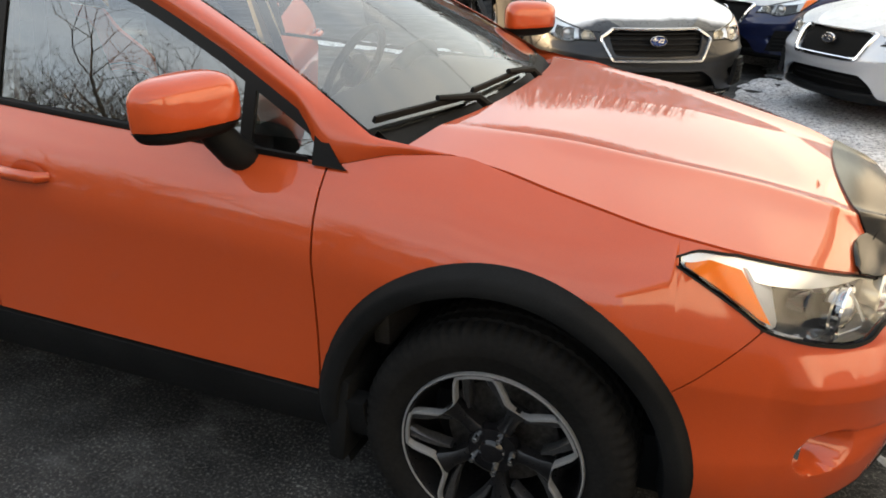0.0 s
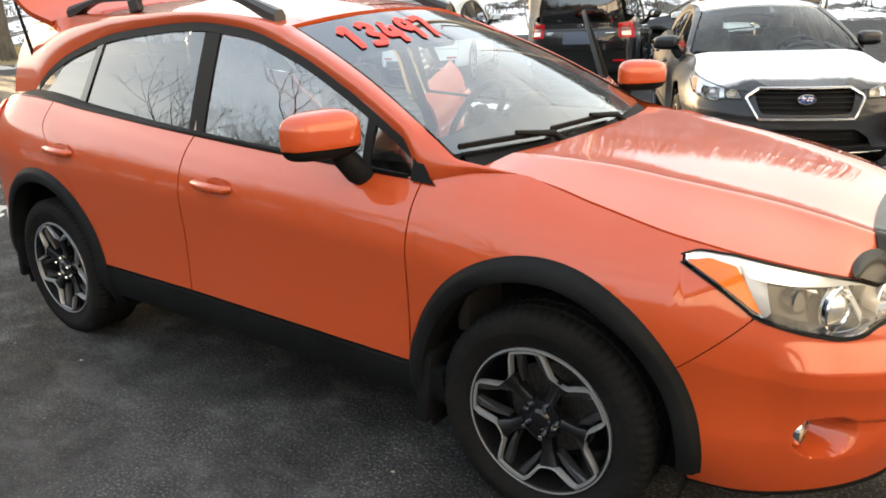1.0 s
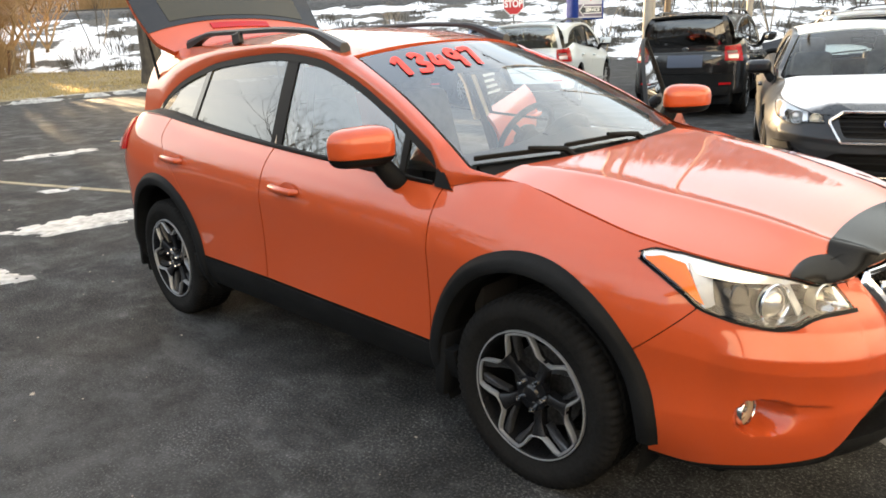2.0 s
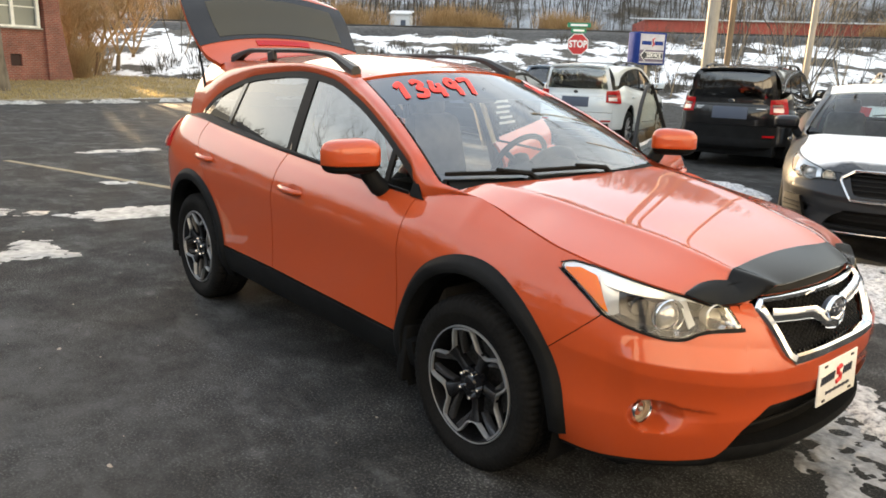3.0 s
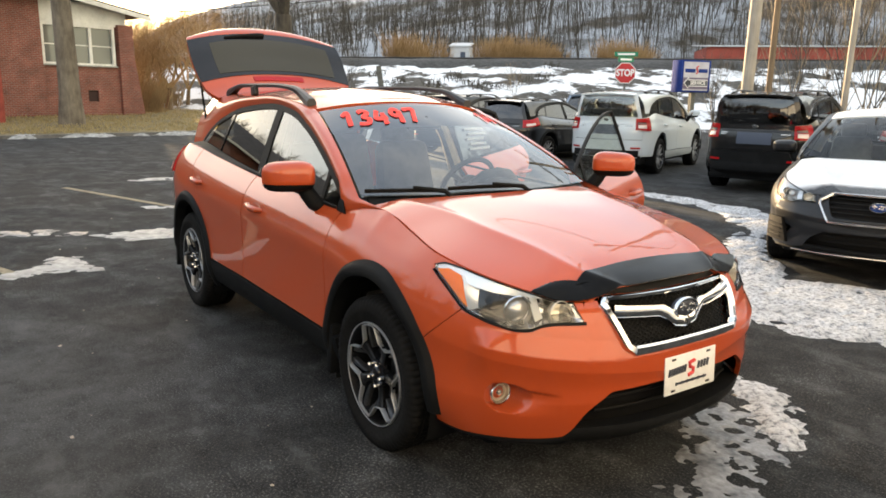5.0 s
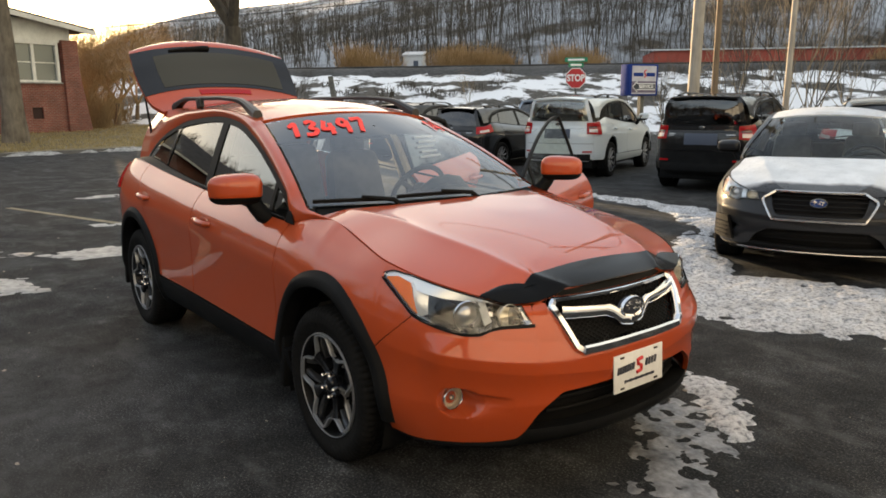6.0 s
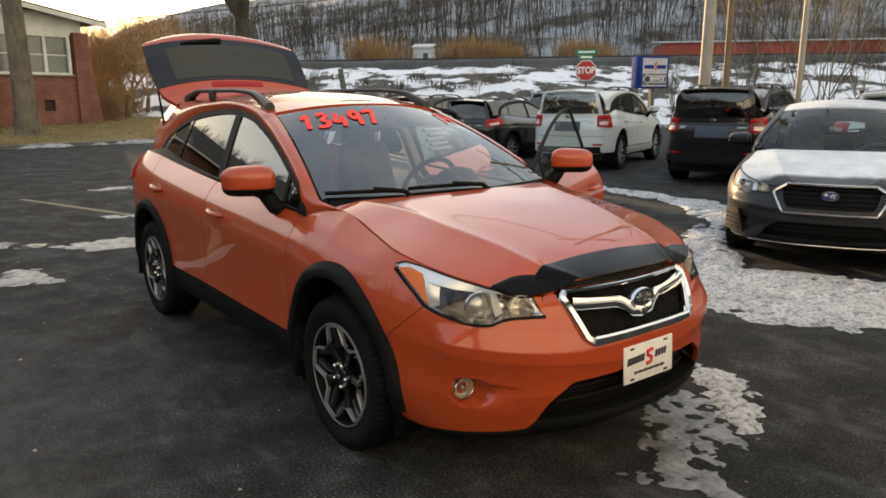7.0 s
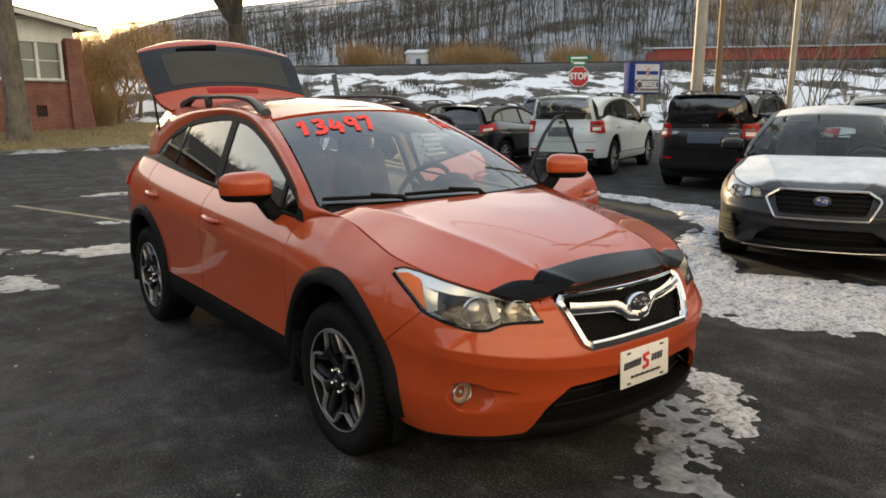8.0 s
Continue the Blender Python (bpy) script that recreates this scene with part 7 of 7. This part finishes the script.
def house_window(x0, x1, z0, z1, y, sashes=1):
    w = thing("window", "", "")
    w.parent = H
    bm = bmesh.new()
    for a, b, c, d in ((x0 - 0.09, x0 + 0.04, z0, z1), (x1 - 0.04, x1 + 0.09, z0, z1), (x0 - 0.09, x1 + 0.09, z1 - 0.04, z1 + 0.10), (x0 - 0.09, x1 + 0.09, z0 - 0.04, z0 + 0.05)):
        add_box(bm, (b - a, 0.12, d - c), ((a + b) / 2, y - 0.02, (c + d) / 2))
    part("window_frame", bm, WHITE_WOOD, w, "white window frame", False)
    part("window_sill", box((x1 - x0 + 0.3, 0.18, 0.06), ((x0 + x1) / 2, y - 0.06, z0 - 0.07)), CONCRETE, w, "", False)
    step_ = (x1 - x0) / sashes
    for k in range(sashes):
        a, b = x0 + k * step_, x0 + (k + 1) * step_
        part("pane", box((b - a - 0.06, 0.012, (z1 - z0) - 0.06), ((a + b) / 2, y + 0.06, (z0 + z1) / 2)), PANE, w, "", False)
        part("sash_bar", box((b - a, 0.04, 0.05), ((a + b) / 2, y + 0.045, (z0 + z1) / 2)), WHITE_WOOD, w, "", False)
        if k:
            part("mullion", box((0.14, 0.10, z1 - z0), (a, y + 0.02, (z0 + z1) / 2)), WHITE_WOOD, w, "", False)
    return w


house_part("front_wall", holed_wall(-16.0, 0.0, 0.0, 5.2, 0.0, 0.3, [(-2.75, -1.95, 3.05, 4.30), (-9.0, -7.8, 2.9, 4.3)]), BRICK, label="red brick wall")
house_window(-2.75, -1.95, 3.05, 4.30, 0.05)
house_window(-9.0, -7.8, 2.9, 4.30, 0.05)
house_part("porch_wall", holed_wall(0.0, 4.1, 0.0, 2.40, 0.15, 0.3, [(2.0, 2.5, 0.85, 1.35)]), BRICK)
house_part("wall_vent", box((0.5, 0.1, 0.5), (2.25, 0.28, 1.1)), mat("dark_vent", (0.03, 0.012, 0.01), 0.8))
house_window(0.12, 3.35, 2.50, 4.15, 0.18, 3)
house_part("porch_header", box((4.2, 0.28, 0.95), (2.0, 0.32, 4.72)), WHITE_WOOD, label="white painted board over the porch windows")
house_part("porch_pillar", box((0.75, 0.75, 4.35), (3.95, 0.35, 2.17)), BRICK, label="brick porch pillar")
bm = bmesh.new()
for q in ((4.32, -0.02, 0), (4.75, -0.02, 0), (4.32, -0.02, 3.0), (4.32, 0.72, 0), (4.75, 0.72, 0), (4.32, 0.72, 3.0)):
    bm.verts.new(q)
bm.verts.ensure_lookup_table()
for f in ((0, 1, 2), (3, 5, 4), (1, 4, 5, 2), (0, 2, 5, 3), (0, 3, 4, 1)):
    bm.faces.new([bm.verts[i] for i in f])
house_part("buttress", bm, BRICK)
house_part("side_wall", box((0.3, 9.0, 4.4), (4.0, 5.2, 2.2)), BRICK)
house_part("back_wall", box((20.3, 0.3, 5.2), (-5.8, 9.6, 2.6)), BRICK)
house_part("end_wall", box((0.3, 9.3, 5.2), (-15.9, 4.9, 2.6)), BRICK)


def roof_plane(pts, thick=0.14):
    bm = bmesh.new()
    lo = [bm.verts.new(p) for p in pts]
    hi = [bm.verts.new(Vector(p) + Vector((0, 0, thick))) for p in pts]
    n = len(pts)
    bm.faces.new(lo[::-1])
    bm.faces.new(hi)
    for k in range(n):
        bm.faces.new((lo[k], lo[(k + 1) % n], hi[(k + 1) % n], hi[k]))
    return bm


house_part("roof", roof_plane([(-16.5, -0.6, 5.15), (0.3, -0.6, 5.15), (0.3, 4.8, 7.2), (-16.5, 4.8, 7.2)]), ROOFING, label="low shingle roof")
house_part("roof", roof_plane([(-16.5, 10.1, 5.15), (-16.5, 4.8, 7.2), (0.3, 4.8, 7.2), (0.3, 10.1, 5.15)]), ROOFING)
house_part("porch_roof", roof_plane([(0.0, -0.5, 5.55), (0.0, 9.8, 5.55), (4.95, 9.8, 4.75), (4.95, -0.5, 4.75)]), ROOFING)
house_part("fascia", roof_plane([(0.0, -0.55, 5.40), (0.0, -0.50, 5.40), (4.98, -0.50, 4.60), (4.98, -0.55, 4.60)], 0.20), WHITE_WOOD, label="white fascia board")
house_part("gutter", box((16.8, 0.14, 0.14), (-8.1, -0.66, 5.16)), WHITE_WOOD, label="white gutter")
house_part("foundation_step", box((1.5, 1.0, 0.2), (4.6, -0.7, 0.1)), CONCRETE)

# the red picket fence before it
RED_WOOD = grainy("red_stained_wood", (0.20, 0.035, 0.025), (0.34, 0.065, 0.045), 16, 0.8, 0.3, 0.004, big=2, stretch=(4, 4, 0.5))
FENCE = thing("board_fence", "red stained board fence with pointed boards", "fence", pose(-29.2, 0.05, 0.1, 0, 0, 112))
for k in range(30):
    x, y = -0.09 - 0.40 * k, 0.0
    bm = bmesh.new()
    for dx, dz in ((-0.13, 0), (0.13, 0), (0.13, 2.16), (0.05, 2.28), (-0.05, 2.28), (-0.13, 2.16)):
        bm.verts.new((x + dx, -0.02, dz))
        bm.verts.new((x + dx, 0.02, dz))
    bm.verts.ensure_lookup_table()
    a, b = [bm.verts[2 * i] for i in range(6)], [bm.verts[2 * i + 1] for i in range(6)]
    bm.faces.new(a)
    bm.faces.new(b[::-1])
    for i in range(6):
        bm.faces.new((a[i], b[i], b[(i + 1) % 6], a[(i + 1) % 6]))
    bmesh.ops.recalc_face_normals(bm, faces=bm.faces)
    part("board", bm, RED_WOOD, FENCE, "", False)
for k in range(30):
    part("backing_board", box((0.24, 0.02, 2.05), (-0.29 - 0.40 * k, 0.06, 1.03)), RED_WOOD, FENCE, "", False)
for z in (0.5, 1.7):
    part("fence_rail", box((12, 0.05, 0.09), (-6, 0.10, z)), RED_WOOD, FENCE, "", False)

# ---- poles, signs and wires ----
POLE_WOOD = grainy("weathered_pole", (0.23, 0.20, 0.165), (0.42, 0.375, 0.31), 10, 0.85, 0.4, 0.006, big=1, stretch=(6, 6, 0.3))
DARK_POLE = grainy("dark_pole", (0.10, 0.07, 0.045), (0.22, 0.16, 0.10), 10, 0.85, 0.4, 0.006, big=1, stretch=(6, 6, 0.3))
CABLE = mat("black_cable", (0.01, 0.01, 0.01), 0.6)


def pole(x, y, h, r, lean, material, label, arms=()):
    t = thing("utility_pole", label, "pole", pose(x, y, 0))
    part("shaft", tube([(0, 0, -0.2), (lean[0] * h * 0.5, lean[1] * h * 0.5, h * 0.5), (lean[0] * h, lean[1] * h, h)], [r, r * 0.9, r * 0.75], 14), material, t)
    for z, half, turn in arms:
        a = Vector((math.cos(turn), math.sin(turn), 0))
        c = Vector((lean[0] * z, lean[1] * z, z))
        arm = part("cross_arm", tube([c - a * half, c + a * half], 0.07, 6), DARK_POLE, t)
        for k in (-0.9, -0.4, 0.4, 0.9):
            part("insulator", spin([(0.0, 0.20), (0.04, 0.18), (0.05, 0.08), (0.03, 0.0), (0.0, 0.0)], 10, "Z", c + a * half * k + Vector((0, 0, 0.05))), GLOSS_BLACK, arm)
    return t


pole(-8.35, 14.3, 11.5, 0.150, (0.010, 0.012), POLE_WOOD, "tall weathered wooden utility pole with cross arms", ((10.6, 1.3, 0.5), (9.4, 1.0, 2.0)))
pole(-8.47, 15.45, 9.5, 0.082, (0.004, 0.004), DARK_POLE, "slim dark wooden pole beside the utility pole")
pole(-5.6, 13.65, 9.0, 0.066, (0.010, 0.010), POLE_WOOD, "slim pale wooden pole behind the parked cars")

wires = [((-8.25, 14.4, 10.7), (-45, 5, 9.0), 1.2), ((-8.25, 14.4, 10.4), (30, 20, 10.4), 1.0), ((-52.0, -4.0, 4.6), (-30.0, 21.0, 6.9), 0.1)]
for a, b, sag in wires:
    a, b = Vector(a), Vector(b)
    pts = [a.lerp(b, k / 14) - Vector((0, 0, 4 * sag * (k / 14) * (1 - k / 14))) for k in range(15)]
    solid("overhead_wire", tube(pts, 0.022, 5), CABLE, "thin black overhead power wire", "wire", group="overhead wires")


def flat_text(words, size, material, parent, m, name="lettering", spread=0.0, squeeze=1.0):
    bm = text_mesh(words, size, spread)
    bmesh.ops.transform(bm, matrix=m @ Matrix.Diagonal((squeeze, 1, 1, 1)), verts=bm.verts)
    return part(name, bm, material, parent, "", False)


SIGN_RED = grainy("sign_red", (0.42, 0.012, 0.016), (0.50, 0.018, 0.022), 20, 0.45, 0.0)
SIGN_GREEN = grainy("sign_green", (0.0, 0.16, 0.08), (0.01, 0.22, 0.11), 20, 0.45, 0.0)
SIGN_BLUE = grainy("sign_blue", (0.016, 0.035, 0.16), (0.022, 0.046, 0.21), 6, 0.85, 0.0, spec=0.1)
SIGN_FACE = grainy("sign_face", (0.42, 0.43, 0.46), (0.55, 0.56, 0.58), 5, 0.5, 0.0)
LETTER_WHITE = mat("letter_white", (0.78, 0.78, 0.78), 0.5)
GALV = grainy("galvanised_post", (0.06, 0.065, 0.06), (0.16, 0.16, 0.155), 30, 0.6, 0.1, 0.002, metal=0.5)

# signs face the lot: local x to the reader's right, y up, z towards the reader
STOP = thing("stop_sign", "red octagonal stop sign on a post under two green street signs", "road sign", pose(-16.68, 19.25, 0, 0, 0, 43))
part("post", box((0.06, 0.06, 3.5), (0, 0.05, 1.45)), GALV, STOP, "", False)
face = Matrix.Translation((0, 0, 2.44)) @ Matrix.Rotation(radians(90), 4, "X")


def octagon(r, thick, z):
    bm = bmesh.new()
    top = [bm.verts.new((r * math.cos(a), r * math.sin(a), z)) for a in (math.pi / 8 + math.pi / 4 * k for k in range(8))]
    low = [bm.verts.new(v.co - Vector((0, 0, thick))) for v in top]
    bm.faces.new(top)
    bm.faces.new(low[::-1])
    for k in range(8):
        bm.faces.new((top[k], low[k], low[(k + 1) % 8], top[(k + 1) % 8]))
    bmesh.ops.transform(bm, matrix=face, verts=bm.verts)
    return bm


part("sign_border", octagon(0.405, 0.006, 0.0), LETTER_WHITE, STOP, "white border", False)
part("sign_plate", octagon(0.375, 0.006, 0.009), SIGN_RED, STOP, "", False)
flat_text("STOP", 0.34, LETTER_WHITE, STOP, face @ Matrix.Translation((0, 0, 0.016)), spread=0.012, squeeze=0.80)
for z, turn, w in ((3.12, 0, 0.85), (2.93, 25, 0.62)):
    g = part("street_sign", box((w, 0.015, 0.17), (0, 0, z), Matrix.Rotation(radians(turn), 4, "Z"), 0.004), SIGN_GREEN, STOP, "green street name sign", False)
    part("name_bar", box((w * 0.72, 0.02, 0.07), (0, 0, z), Matrix.Rotation(radians(turn), 4, "Z")), LETTER_WHITE, g, "", False)

LOT_SIGN = thing("service_sign", "blue and grey service sign with an arrow on a post", "sign", pose(-11.75, 16.8, 0, 0, 0, 75))
part("cabinet", box((1.06, 0.46, 0.94), (0.03, 0.22, 2.20), None, 0.02), SIGN_BLUE, LOT_SIGN)
SIGN_BAND = grainy("dark_lilac", (0.10, 0.08, 0.13), (0.15, 0.12, 0.18), 5, 0.5, 0.0)
LILAC = grainy("lilac_grey_face", (0.40, 0.40, 0.47), (0.52, 0.52, 0.58), 4, 0.5, 0.0, big=1)
fs = Matrix.Translation((0.03, -0.014, 2.20)) @ Matrix.Rotation(radians(90), 4, "X")
part("sign_panel", box((0.90, 0.012, 0.84), (0.03, -0.012, 2.20)), LILAC, LOT_SIGN, "grey sign panel", False)
part("sign_band", box((0.90, 0.006, 0.34), (0.03, -0.019, 1.99)), SIGN_BAND, LOT_SIGN, "dark lilac lower band", False)
for x, w in ((-0.19, 0.36), (0.27, 0.32)):
    part("name_bar", box((w, 0.006, 0.11), (x, -0.021, 2.36)), SIGN_BLUE, LOT_SIGN, "", False)
part("sign_mark", tube([(0.10, -0.022, 2.50), (0.03, -0.022, 2.46), (0.05, -0.022, 2.38), (0.09, -0.022, 2.33), (0.03, -0.022, 2.27)], 0.022, 6), RED_INK, LOT_SIGN)
bm = bmesh.new()
for q in ((-0.42, 0), (-0.26, 0.16), (-0.26, 0.09), (0.42, 0.09), (0.42, -0.09), (-0.26, -0.09), (-0.26, -0.16)):
    bm.verts.new((q[0], q[1], 0))
bm.faces.new(bm.verts)
bmesh.ops.transform(bm, matrix=fs @ Matrix.Translation((0, -0.20, 0.009)), verts=bm.verts)
edge = bm.copy()
bmesh.ops.scale(edge, vec=Vector((1, 1, 1)), verts=edge.verts)
part("arrow", bm, INK, LOT_SIGN, "dark arrow with a white edge", False)
ring = [v.co.copy() for v in edge.verts]
edge.free()
part("arrow_edge", tube(ring + ring[:2], 0.012, 5), LETTER_WHITE, LOT_SIGN, "", False)
flat_text("SERVICE", 0.15, LETTER_WHITE, LOT_SIGN, fs @ Matrix.Translation((0.08, -0.20, 0.014)), spread=0.004)
part("post", box((0.14, 0.14, 1.8), (0.10, 0.2, 0.88)), GALV, LOT_SIGN, "dark square post", False)

# a leaning board on a post beyond the roof
LEAN = thing("leaning_sign", "back of a small leaning sign on a post", "sign", pose(-14.6, 7.5, 0, 0, 0, 60))
part("post", tube([(0.28, 0, -0.1), (0.0, 0, 2.1)], 0.03, 8), GALV, LEAN)
part("board", box((0.13, 0.02, 0.55), (0.06, -0.04, 1.98), Matrix.Rotation(radians(-8), 4, "Y"), 0.004), GALV, LEAN, "", False)

# a long low shed beyond the track
SHED_RED = grainy("shed_red", (0.26, 0.045, 0.030), (0.36, 0.066, 0.045), 1.5, 0.7, 0.15, 0.01, big=0.3)
SHED = thing("long_shed", "long low rust-red metal shed beyond the railway", "shed", pose(*bank_place(72.5, 10.4), 3.9, 0, 0, math.degrees(math.atan2(ALONG.y, ALONG.x))))
part("shed_wall", box((70, 8, 2.3), (35, 4.0, 1.15)), SHED_RED, SHED, "", False)
part("shed_roof", roof_plane([(-0.3, -0.3, 2.3), (70.3, -0.3, 2.3), (70.3, 8.3, 2.9), (-0.3, 8.3, 2.9)], 0.10), SIGN_FACE, SHED, "pale roof edge", False)
for k in range(70):
    part("shed_panel", box((0.94, 0.05, 2.26), (0.5 + k, -0.026, 1.13)), SHED_RED, SHED, "", False)

# a small white hut behind the brush
HUT = thing("white_hut", "small white hut half hidden by trackside brush", "hut", pose(*bank_place(75.5, -12.8), 4.2, 0, 0, math.degrees(math.atan2(ALONG.y, ALONG.x))) @ Matrix.Diagonal((0.62, 0.8, 0.85, 1)))
part("hut_wall", box((3.2, 2.4, 2.5), (0, 1.2, 1.25), None, 0.02), SIGN_FACE, HUT, "", False)
part("hut_roof", roof_plane([(-1.8, -0.2, 2.5), (1.8, -0.2, 2.5), (1.8, 2.6, 3.0), (-1.8, 2.6, 3.0)], 0.12), SIGN_FACE, HUT, "", False)
part("hut_door", box((0.8, 0.05, 1.9), (0.5, -0.02, 0.95)), PLATE_GREY, HUT, "", False)

# unseen low building added behind the camera, its sunlit wall bouncing light forward
BOUNCE_STUCCO = grainy("grey_stucco", (0.29, 0.315, 0.35), (0.39, 0.42, 0.46), 8, 0.85, 0.2, 0.004, big=0.7)
BOUNCE_BUILDING = thing("showroom", "unseen long low building with a grey wall and wide windows, added to bounce light", "building", pose(16.5, 2.0, 0, 0, 0, 84))
glazing = [(-12 + 4.2 * k, -9 + 4.2 * k, 0.7, 2.7) for k in range(6)]
part("showroom_wall", holed_wall(-15, 15, 0, 4.4, 0.0, 0.3, glazing), BOUNCE_STUCCO, BOUNCE_BUILDING, "grey stucco wall", False)
for x0, x1, z0, z1 in glazing:
    pane = part("window_pane", box((x1 - x0, 0.02, z1 - z0), ((x0 + x1) / 2, 0.18, (z0 + z1) / 2)), PANE, BOUNCE_BUILDING, "", False)
    part("window_frame", box((0.08, 0.10, z1 - z0), ((x0 + x1) / 2, 0.12, (z0 + z1) / 2)), WHITE_WOOD, pane, "", False)
for x, w, y, d in ((-14.85, 0.3, 6.15, 11.7), (14.85, 0.3, 6.15, 11.7), (0, 30, 12.15, 0.3)):
    part("outer_wall", box((w, d, 4.4), (x, y, 2.2)), BOUNCE_STUCCO, BOUNCE_BUILDING, "", False)
part("showroom_roof", box((30.8, 13, 0.3), (0, 6.1, 4.55), None, 0.03), ROOFING, BOUNCE_BUILDING, "flat dark roof", False)
